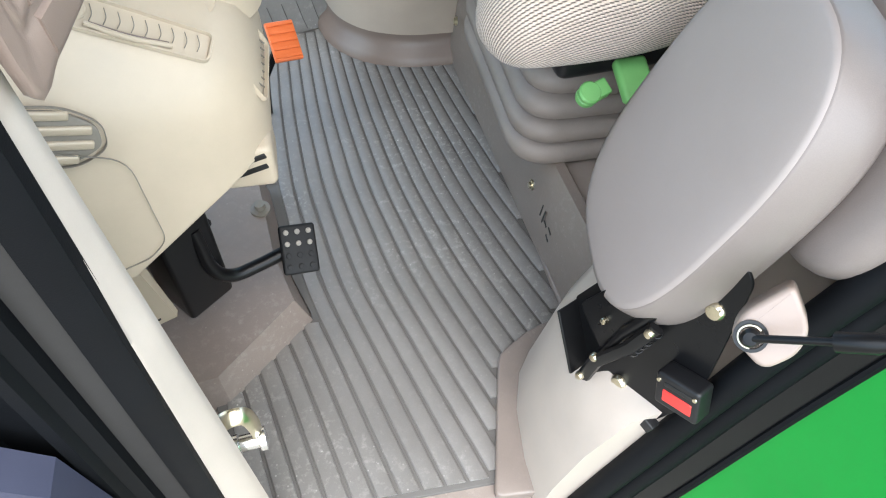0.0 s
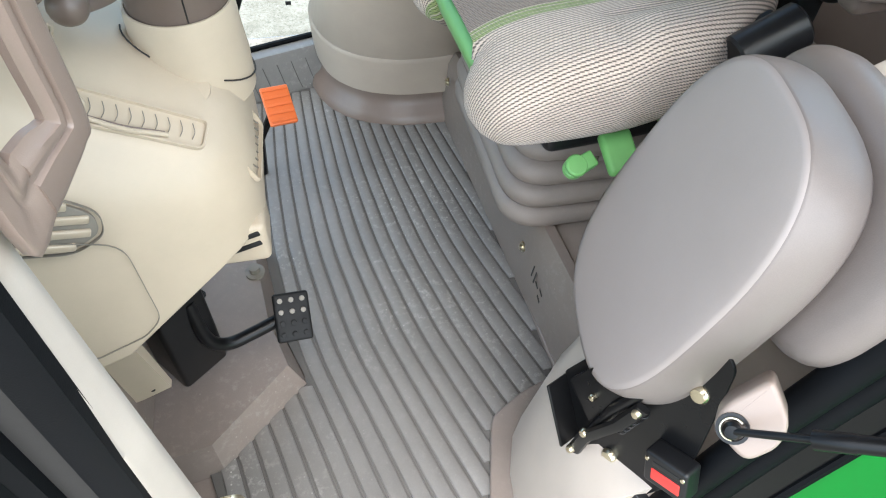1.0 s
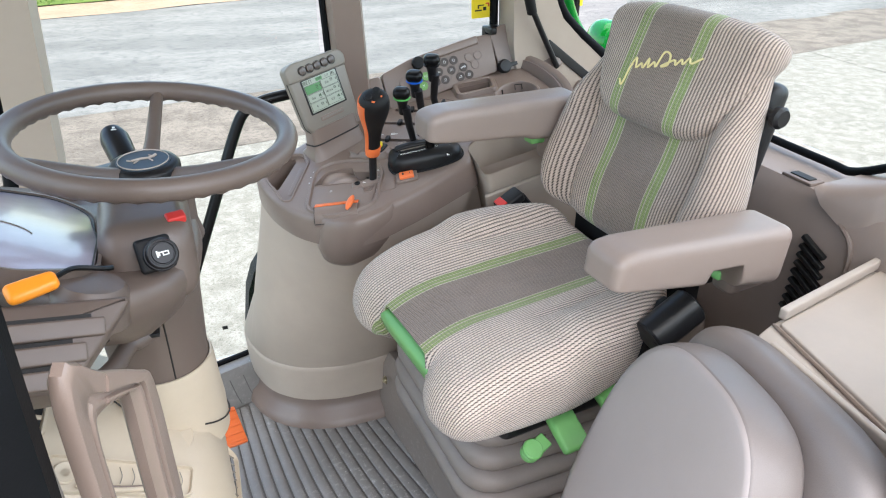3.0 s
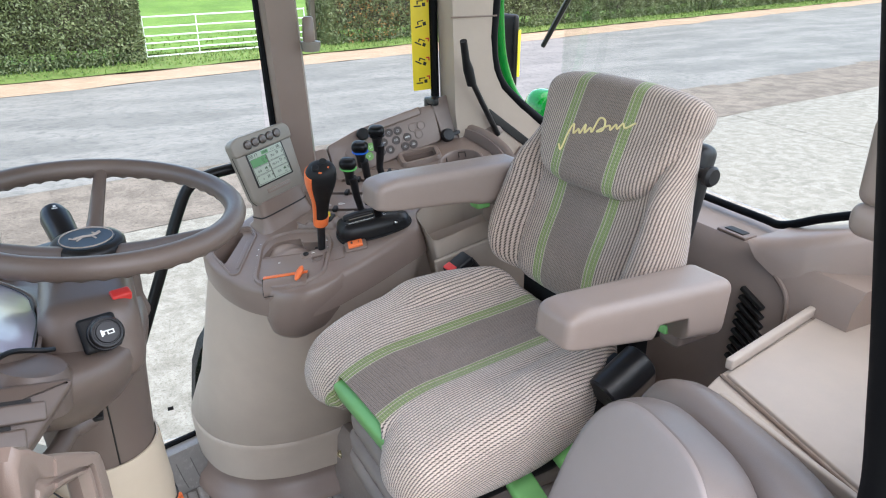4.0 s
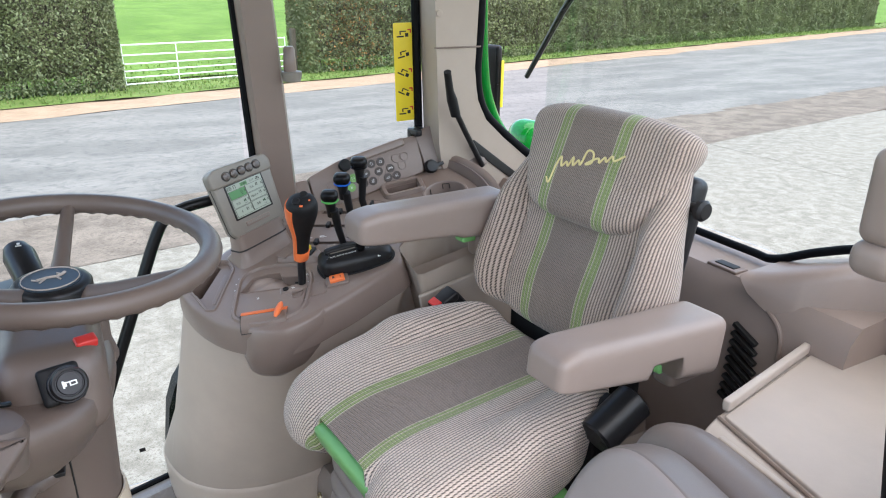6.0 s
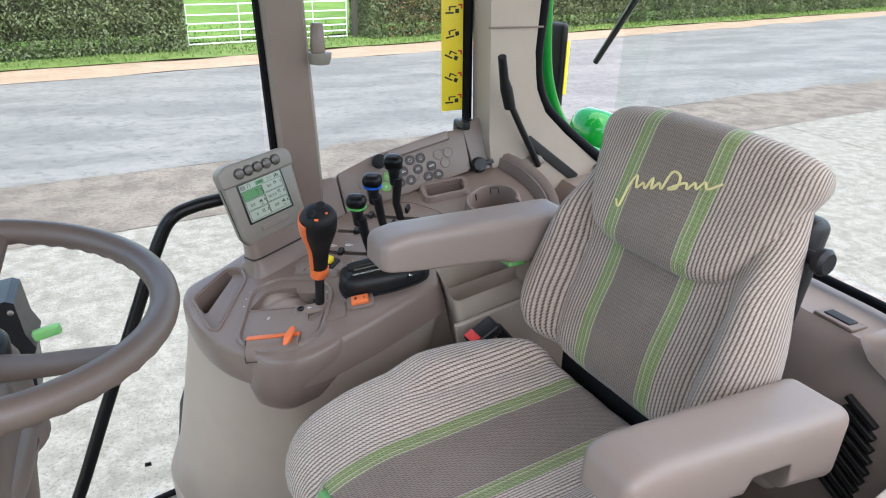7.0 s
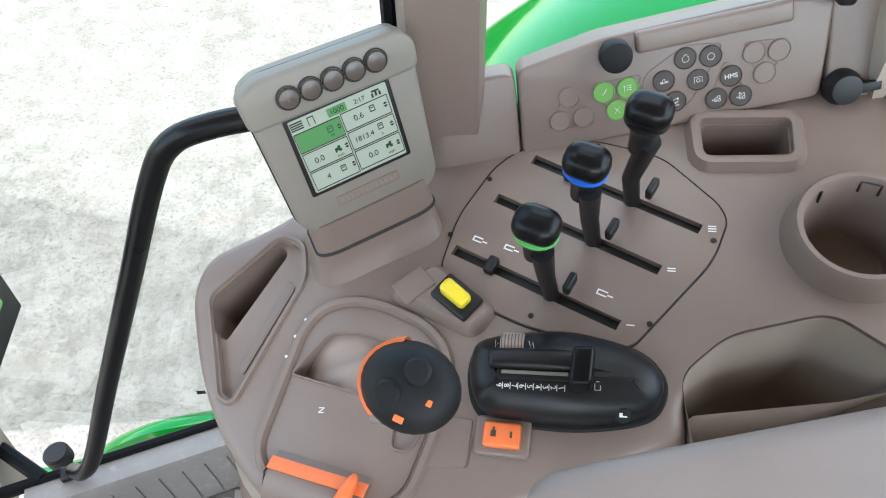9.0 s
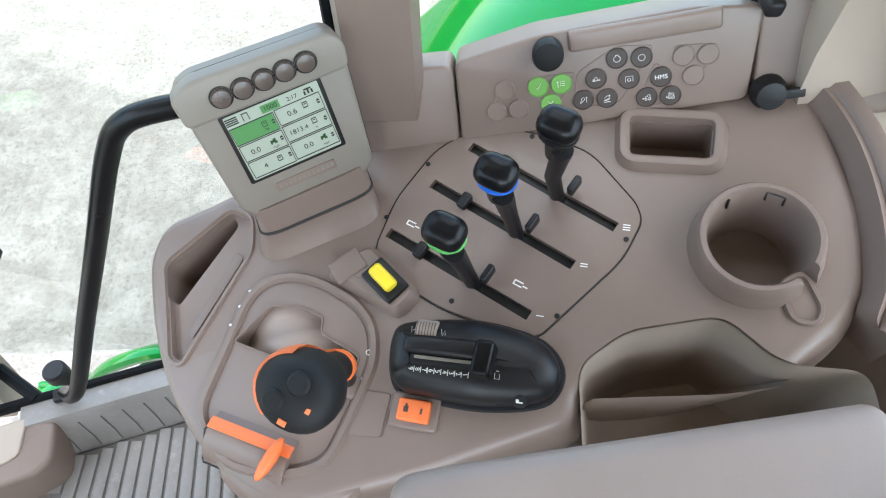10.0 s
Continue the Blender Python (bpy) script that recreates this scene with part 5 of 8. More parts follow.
def console():
    c = thing("side_console", (0.62, 1.65, 0.0), "taupe and beige plastic side console with levers", "console")
    line = rounded(DECKLINE, [0.03, 0.03, 0.02, 0.02, 0.02, 0.02, 0.02, 0.02, 0.04, 0.04, 0.02, 0.02, 0.02, 0.03, 0.05, 0.05, 0.05, 0.05, 0.05], 5)
    rings = []
    for d, z in ((-0.015, -0.074), (-0.013, -0.05), (-0.006, -0.014), (-0.002, -0.006), (0.003, -0.0015), (0.010, 0.0)):
        rings.append([DECK @ Vector((p.x, p.y, z)) for p in inset(line, d)])
    deck = part("deck", loft(rings), TAUPE, c, sharp=50)
    # beige shroud down to the floor
    top = [DECK @ Vector((p.x, p.y, -0.058)) for p in inset(line, -0.010)]
    base = rounded([(0.318, 1.86), (0.325, 1.77), (0.356, 1.668), (0.43, 1.595), (0.54, 1.558), (0.70, 1.555), (0.95, 1.58), (1.15, 1.60), (1.20, 1.66), (1.20, 1.86)], 0.05, 5)
    cen = Vector((0.72, 1.70, 0.4))

    def by_angle(pts, n=90):
        pts = [Vector((*p[:2], p[2] if len(p) > 2 else 0)) for p in pts]
        dense = []
        for a, b in zip(pts, pts[1:] + pts[:1]):
            for k in range(12):
                dense.append(a.lerp(b, k / 12))
        out = []
        for k in range(n):
            a = -math.pi + 2 * math.pi * k / n
            d = Vector((math.cos(a), math.sin(a)))
            out.append(max(dense, key=lambda q: Vector((q.x - cen.x, q.y - cen.y)).normalized().dot(d)))
        return out

    T, Bs = by_angle(top), by_angle(base)
    rings = []
    for f, g in ((0.0, 1.0), (0.02, 1.004), (0.10, 1.012), (0.172, 1.018), (0.192, 1.020), (0.198, 1.006), (0.206, 1.019), (0.45, 1.024), (0.60, 1.022), (0.75, 1.016), (0.9, 1.006), (0.97, 1.0), (1.0, 1.0)):
        ring = []
        for t, b in zip(T, Bs):
            e = max(0.0, (f - 0.20) / 0.80)
            p = Vector((b.x + (t.x - b.x) * e, b.y + (t.y - b.y) * e, 0.088 + (t.z - 0.088) * f))
            q = Vector((cen.x + (p.x - cen.x) * g, cen.y + (p.y - cen.y) * g, p.z))
            ring.append(q)
        rings.append(ring)
    part("shroud", loft(rings, (True, False)), SHROUD, c, "beige plastic shroud", sharp=60)
    part("foot_trim", loft([[Vector((p.x, p.y, z)) for p in inset(base, d)] for d, z in ((-0.030, 0.0), (-0.028, 0.010), (-0.018, 0.026), (0.006, 0.040), (0.014, 0.060), (0.014, 0.095))]), TAUPE, c, sharp=60)

    nose = rounded([(-0.280, -0.160), (-0.222, -0.2105), (-0.152, -0.2135), (-0.098, -0.200), (-0.085, -0.10), (-0.26, -0.08)], [0.03, 0.04, 0.04, 0.03, 0.01, 0.01], 6)
    part("nose_apron", loft([[DECK @ Vector((p.x - e, p.y + 0.2 * e, z)) for p in inset(nose, d)] for d, z, e in ((0.030, -0.152, 0.036), (0.016, -0.144, 0.036), (0.004, -0.125, 0.034), (-0.006, -0.085, 0.026), (-0.006, -0.03, 0.010), (0.0, -0.008, 0.002), (0.006, -0.002, 0.0))]), TAUPE, c, sharp=50)

    # storage pocket near the window
    pocket = rounded([(-0.356, 0.035), (-0.366, 0.092), (-0.278, 0.158), (-0.248, 0.14), (-0.246, 0.092), (-0.328, -0.045), (-0.345, -0.035)], 0.014, 5)
    part("pocket_rim", ring_plate(pocket, 0.006, 0.0, 0.004), TAUPE, c)
    hole = rounded([(-0.356, 0.045), (-0.362, 0.088), (-0.280, 0.150), (-0.272, 0.135), (-0.345, 0.035)], 0.012, 5)
    inner = inset(pocket, 0.005)
    carve(deck, prism(inner, -0.010, 0.02, DECK), prism(hole, -0.070, 0.02, DECK), prism(WELL, -0.075, 0.02, DECK), prism(TRAY, -0.060, 0.02, DECK), prism(CUP, -0.078, 0.02, DECK), prism(BIN, -0.20, 0.05, DECK),
          *[prism(q, -0.04, 0.02, DECK) for q in SLOTS])
    part("pocket_floor", slab(rounded([(-0.328, 0.0), (-0.272, 0.10), (-0.262, 0.088), (-0.322, -0.01)], 0.006), -0.011, -0.0085, 0.0005, DECK), TAUPE, c)

    # button panel
    P = axes((0.914, 1.788, 0.9596), (0.96, -0.05, 0.25), (-0.171, -0.92, 0.354))
    panel = rounded([(-0.135, -0.055), (0.20, -0.052), (0.215, 0.055), (0.14, 0.065), (-0.03, 0.063), (-0.125, 0.048)], 0.01)
    part("button_panel", slab(panel, -0.05, 0.0, 0.004, P), TAUPE, c)
    part("panel_ledge", rbox((0.165, 0.024, 0.012), 0.005, (6, 2, 2), P @ Matrix.Translation((0.088, 0.051, 0.002))), TAUPE, c)
    side = rounded([(0.205, -0.085), (0.40, -0.10), (0.36, 0.03), (0.26, 0.07), (0.212, 0.06)], 0.015)
    part("socket_panel", slab(side, -0.05, -0.001, 0.004, P), TAUPE, c)
    wall = [(0.30, 0.262), (0.37, 0.248), (0.425, 0.215), (0.452, 0.14), (0.455, 0.05), (0.44, -0.03), (0.42, -0.07)]
    rings = []
    for k, p in enumerate(curve([(*q, 0) for q in wall], 5)):
        h = 0.034 - 0.0007 * k
        o = Vector((p.x - 0.36, p.y - 0.05, 0)).normalized()
        rings.append([DECK @ Vector((p.x - o.x * a, p.y - o.y * a, z)) for a, z in ((0.016, -0.002), (0.008, 0.006), (0.0, 0.02), (-0.008, h - 0.006), (-0.013, h), (-0.03, h), (-0.03, -0.06), (0.016, -0.06))])
    part("side_wall", loft(rings), TAUPE, c, sharp=60)
    left = rounded([(-0.26, -0.06), (-0.138, -0.058), (-0.128, 0.046), (-0.20, 0.05), (-0.27, 0.0)], 0.015)
    part("side_wall", slab(left, -0.05, -0.001, 0.004, P), TAUPE, c)
    return c, P


def ring_plate(outline, width, z0, z1, m=None):
    """A raised rim along an outline."""
    o, i = inset(outline, -width / 2), inset(outline, width / 2)
    mid1, mid2 = inset(outline, -width / 4), inset(outline, width / 4)
    rings = [[Vector((p.x, p.y, z0)) for p in o], [Vector((p.x, p.y, z1)) for p in mid1], [Vector((p.x, p.y, z1)) for p in mid2], [Vector((p.x, p.y, z0)) for p in i]]
    bm = loft(rings, (False, False))
    bm.transform(m if m is not None else DECK)
    return bm


CONSOLE, PANEL = console()


def deck_at(u, v, w=0.0, turn=0.0):
    return DECK @ Matrix.Translation((u, v, w)) @ Matrix.Rotation(radians(turn), 4, "Z")


def display():
    d = thing("display", DECK @ Vector((-0.16, 0.12, 0.0)), "grey-beige monitor with five round buttons and a lit screen", "display")
    M = frame_of((0.600, 1.710, 0.955), (0.919, 0.353, 0.176), (-0.26, 0.205, 0.944))
    body = rounded([(-0.084, -0.055), (-0.070, -0.074), (0.064, -0.079), (0.077, -0.065), (0.091, 0.085), (0.080, 0.100), (-0.064, 0.108), (-0.084, 0.098)], 0.010, 5)
    case = part("case", slab(body, -0.030, 0.0, 0.006, M), GREYBEIGE, d)
    head = rounded([(-0.087, 0.062), (0.089, 0.058), (0.093, 0.085), (0.081, 0.1015), (-0.064, 0.1095), (-0.088, 0.098)], 0.009, 5)
    part("button_bar", slab(head, -0.014, 0.006, 0.005, M), GREYBEIGE, d)
    part("case_seam", tube([M @ Vector((p.x, p.y, -0.014)) for p in inset(body, -0.0006)], 0.0011, 6, closed=True), MATDARK, d)
    for k in range(5):
        x = -0.041 + 0.0225 * k
        m = M @ Matrix.Translation((x, 0.083, 0.006))
        part("button", lathe([(0.0103, -0.001), (0.0103, 0.002), (0.0092, 0.0048), (0.005, 0.006), (0.0, 0.0062)], 18, m), DOME, d, "dark brown domed button")
        part("button_rim", lathe([(0.0122, -0.001), (0.0122, 0.0012), (0.0110, 0.0012), (0.0108, -0.001)], 18, m), INK, d)
    S = M @ Matrix.Translation((-0.0005, 0.0165, 0.0))
    part("screen_frame", slab(rounded([(-0.058, -0.045), (0.055, -0.0455), (0.057, 0.044), (-0.055, 0.045)], 0.003), 0.0, 0.0015, 0.0005, S), BLACK, d)
    scr = part("screen", slab(rounded([(-0.053, -0.041), (0.0505, -0.0415), (0.0525, 0.041), (-0.051, 0.042)], 0.002), 0.0012, 0.0022, 0.0, S), SCREEN, d, "pale green-grey lit screen")
    Z = S @ Matrix.Translation((0, 0, 0.0024))
    bars([(-0.0265, 0.017, 0.0465, 0.0198)], Z, SCREENGREEN, scr, "green_field")
    bars([(-0.002, 0.0345, 0.02, 0.009)], Z, SCREENGREEN, scr, "green_tab")
    rules = []
    for x0, x1, y0, y1 in ((-0.0505, -0.0025, 0.0065, 0.0275), (-0.0505, -0.0025, -0.0155, 0.0045), (-0.0505, -0.0025, -0.0385, -0.0175), (-0.0005, 0.0495, 0.0085, 0.0285), (-0.0005, 0.0495, -0.0135, 0.0065), (-0.0005, 0.0495, -0.0375, -0.0155)):
        rules += [((x0 + x1) / 2, y0, x1 - x0, 0.0007), ((x0 + x1) / 2, y1, x1 - x0, 0.0007), (x0, (y0 + y1) / 2, 0.0007, y1 - y0), (x1, (y0 + y1) / 2, 0.0007, y1 - y0)]
    rules += [(-0.044, 0.039 - 0.0024 * k, 0.013, 0.0011) for k in range(4)] + [(-0.032, 0.035, 0.0008, 0.009), (-0.026, 0.035, 0.0008, 0.009), (-0.029, 0.039, 0.006, 0.0008)]
    rules += [(0.040, 0.037, 0.008, 0.0015), (0.040, 0.034, 0.002, 0.005), (0.036, 0.033, 0.002, 0.004), (0.044, 0.033, 0.002, 0.004)]
    for x, y in ((-0.015, 0.019), (0.0315, 0.021), (0.0335, -0.0005), (-0.017, -0.0265)):
        rules += [(x - 0.0025, y, 0.0007, 0.006), (x + 0.0025, y, 0.0007, 0.006), (x, y + 0.003, 0.005, 0.0007), (x, y - 0.003, 0.005, 0.0007), (x, y + 0.0008, 0.003, 0.0006)]
    for x, y in ((-0.0055, 0.018), (0.0455, 0.019), (-0.0055, -0.0045), (0.0455, -0.003), (-0.0055, -0.027), (0.0455, -0.0255)):
        rules += [(x, y + 0.0012, 0.0034, 0.0009), (x, y + 0.0021, 0.0018, 0.0009), (x, y - 0.0012, 0.0034, 0.0009), (x, y - 0.0021, 0.0018, 0.0009)]
    bars(rules, Z, INK, scr, "screen_print", 0.0007)
    for x, y in ((-0.0145, -0.0045), (0.036, -0.0240)):
        bars([(x - 0.001, y, 0.006, 0.003), (x + 0.001, y + 0.0022, 0.003, 0.002), (x + 0.0016, y - 0.0018, 0.0032, 0.003), (x - 0.003, y - 0.0022, 0.002, 0.002)], Z, SCREENDARK, scr, "tractor_icon", 0.0003)
    for body_, x, y, s in (("1000", -0.002, 0.0345, 0.0075), ("2:17", 0.022, 0.0345, 0.0070), ("0.6", 0.016, 0.0185, 0.0088), ("0.0", -0.036, -0.0065, 0.0088), ("1813.4", 0.0145, -0.004, 0.0080), ("4", -0.034, -0.0285, 0.0088), ("0.0", 0.017, -0.0265, 0.0088),
                           ("hp", -0.0145, 0.0125, 0.0042), ("mph", -0.0145, -0.0115, 0.0042), ("mph", 0.036, -0.0325, 0.0042), ("h", 0.0335, -0.009, 0.0042)):
        writing(body_, s, Z @ Matrix.Translation((x, y, 0.0007)), INK, scr, depth=0.0001)
    pl = part("nameplate", slab(rounded([(-0.037, -0.006), (0.035, -0.0065), (0.035, 0.0055), (-0.037, 0.006)], 0.003), 0.0, 0.0012, 0.0004, M @ Matrix.Translation((0, -0.046, 0))), TAUPE, d)
    bars([(-0.031 + 0.0056 * k, 0, 0.0038, 0.0052) for k in range(12)], M @ Matrix.Translation((0, -0.046, 0.0012)), GREYBEIGE, pl, "name_bars", 0.0004)
    # foot of the display
    rings = []
    for f in range(7):
        e = (f / 6) ** 1.6
        cx, cy = M @ Vector((-0.004, -0.065 - 0.03 * min(f / 3, 1), -0.024)), DECK @ Vector((-0.168, 0.140, -0.004))
        ctr = cx.lerp(cy, f / 6)
        w, h = 0.070 + 0.010 * e, 0.028 + 0.026 * e
        m = M if f < 3 else DECK @ Matrix.Rotation(radians(16), 4, "Z")
        ux, uy = (M.col[0].xyz * w).lerp((DECK @ Matrix.Rotation(radians(16), 4, "Z")).col[0].xyz * w, f / 6), (M.col[2].xyz * h).lerp(-(DECK @ Matrix.Rotation(radians(16), 4, "Z")).col[1].xyz * h, f / 6)
        rings.append([ctr + ux * q.x + uy * q.y for q in rounded([(-1, -1), (1, -1), (1, 1), (-1, 1)], 0.45, 6)])
    part("foot", loft(rings), TAUPE, d, sharp=50)
    part("foot_seam", tube(rings[2], 0.0022, 6, closed=True), MATDARK, d)


SCREEN = glowing("screen_lcd", (0.50, 0.60, 0.52), 0.07)
SCREENDARK = glowing("screen_dark_green", (0.02, 0.10, 0.03), 0.05)
DOME = surface("brown_dome", (0.085, 0.066, 0.056), 0.28, grain=900, bump=0.05)
SCREENGREEN = glowing("screen_green", (0.13, 0.42, 0.15), 0.05)
display()


def disc(x, y, r, teeth=0):
    n = 2 * teeth or 12
    return [(x + (r * (1.25 if teeth and k % 2 else 1.0)) * math.cos(2 * math.pi * k / n), y + (r * (1.25 if teeth and k % 2 else 1.0)) * math.sin(2 * math.pi * k / n)) for k in range(n + 1)]


# line symbols on the round buttons, in millimetres
SYMBOLS = {
    "g0": [[(-3, 0), (-1, -3), (3.5, 4)]],
    "g1": [[(-4, -4), (-4, 3.5)], [(-5, 2.2), (-4, 3.5), (-3, 2.2)], [(-1.5, 3), (0, 3)], [(1, 3), (4, 3)], [(-1.5, 0.5), (0, 0.5)], [(1, 0.5), (4, 0.5)], [(-1.5, -2), (0, -2)], [(1, -2), (4, -2)]],
    "g2": [[(-3, 3.5), (3, -3.5)], [(-3, -3.5), (3, 3.5)]],
    "d0": [[(-4.5, -2), (4.5, -2)], [(-4, -0.4), (-1.5, -0.4), (-1.5, 1.8), (1, 1.8), (1, -0.6), (4.5, -0.6)], disc(-2.6, -1.6, 1.1)],
    "d1": [[(-4, -4), (-2, 2.2), (0.5, 3.2), (1.4, 0.4), (-4, -4)], [(3.4, -3.4), (3.4, 3.4)], [(2.3, 2.2), (3.4, 3.4), (4.4, 2.2)]],
    "d2": [[(-4.4, -2.6), (3.4, 0.8), (2.0, -1.6), (-4.4, -2.6)], [(-3.4, 0.6), (-0.5, 3.2), (3.4, 3.0)], [(2.2, 4.2), (3.6, 3.0), (2.2, 1.9)], [(-4, -4.3), (3.5, -4.3)]],
    "d3": [[(-1.5, 4), (1.5, 4), (1.5, 2.6), (3.6, 1), (3.6, -2), (1.6, -4), (-1.6, -4), (-3.6, -2), (-3.6, 1), (-1.5, 2.6), (-1.5, 4)]],
    "d4": [[(-4.2, -3.4), (-4.2, 3.4), (4.2, 3.4), (4.2, -3.4)], disc(0, -0.6, 1.7, 8)],
    "d5": [disc(0, 0, 3.3, 12)],
    "d7": [[(-5, -1), (-2.6, -1)], [(-4, 0), (-5, -1), (-4, -2)], [(-2, -1), (-2, 1), (0.8, 1), (0.8, 3), (3.6, 3), (3.6, -1)], disc(2.7, -2, 1.6), disc(-1.2, -2.3, 1.1)],
    "d8": [[(-5, -1), (-2.6, -1)], [(-4, 0), (-5, -1), (-4, -2)], [(-2, -1), (-2, 1), (0.8, 1), (0.8, 3), (3.6, 3), (3.6, -1)], disc(2.7, -2, 1.6), disc(-1.2, -2.3, 1.1)],
}


def strokes(lines, m, parent):
    bms = [tube([m @ Vector((x * 0.001, y * 0.001, 0.0001)) for x, y in pts], 0.00035, 4) for pts in lines]
    part("symbol", merged(*bms), WHITE, parent, sharp=180)


def console_buttons():
    blank = [(-0.0724, 0.0055), (-0.0859, -0.0203), (-0.0594, -0.0211), (0.1304, 0.0128), (0.1568, 0.01), (0.1411, -0.0122)]
    green = [(-0.0336, 0.003), (-0.0068, 0.0026), (-0.0212, -0.0203)]
    dark = [(0.0329, 0.0019), (0.0167, -0.0217), (0.0438, -0.0242), (0.0575, 0.0224), (0.0697, -0.0045), (0.0846, 0.0189), (0.1051, -0.0079), (0.0886, -0.0304), (0.1151, -0.0328)]
    prof = [(0.0122, -0.001), (0.0122, 0.0016), (0.0112, 0.0022), (0.0108, 0.0012), (0.0, 0.0012)]
    for pts, mat_, label in ((blank, TAUPE, ""), (green, LIME, "bright green round button"), (dark, BROWN, "dark brown round button with a white symbol")):
        for k, (x, y) in enumerate(pts):
            b = part("round_button", lathe(prof, 20, PANEL @ Matrix.Translation((x, y, 0.0005))), mat_, CONSOLE, label)
            if mat_ is TAUPE:
                continue
            m = PANEL @ Matrix.Translation((x, y, 0.0018))
            key = ("g%d" if mat_ is LIME else "d%d") % k
            if key == "d6":
                writing("HMS", 0.0075, m, WHITE, b, depth=0.0001)
                continue
            strokes(SYMBOLS[key], m, b)
            if key == "d8":
                writing("A", 0.0042, m @ Matrix.Translation((-0.0012, 0.0032, 0)), WHITE, b, depth=0.0001)
    for tri_ in ([(-0.072, 0.02), (-0.10, -0.03), (-0.045, -0.032)], [(-0.05, 0.014), (0.012, 0.014), (-0.02, -0.034)], [(0.012, 0.012), (0.0575, 0.036), (0.10, 0.03), (0.07, -0.016), (0.055, -0.035), (0.006, -0.03)],
                 [(0.10, 0.012), (0.128, -0.04), (0.076, -0.044)], [(0.118, 0.026), (0.17, 0.02), (0.141, -0.025)]):
        part("panel_groove", ring_plate(rounded(tri_, 0.01), 0.0022, -0.0005, 0.0009, PANEL), TAUPE, CONSOLE)
    k = part("rotary_knob", lathe([(0.0165, 0.0), (0.0175, 0.004), (0.0175, 0.018), (0.016, 0.022), (0.009, 0.024), (0.0, 0.0235)], 26, PANEL @ Matrix.Translation((-0.018, 0.044, 0.0))), BLACKMATT, CONSOLE, "black rubber knob")
    s = part("power_socket", lathe([(0.025, -0.001), (0.025, 0.006), (0.02, 0.012), (0.02, 0.018), (0.0, 0.02)], 24, PANEL @ Matrix.Translation((0.222, -0.045, 0.0)) @ Matrix.Diagonal((0.8, 0.8, 1, 1))), BLACK, CONSOLE, "black socket cap")
    part("cap_tab", rbox((0.022, 0.012, 0.006), 0.002, 1, PANEL @ Matrix.Translation((0.248, -0.047, 0.012))), BLACK, s)


BROWN = surface("dark_brown_rubber", (0.05, 0.036, 0.03), 0.5, grain=900, bump=0.1)
console_buttons()


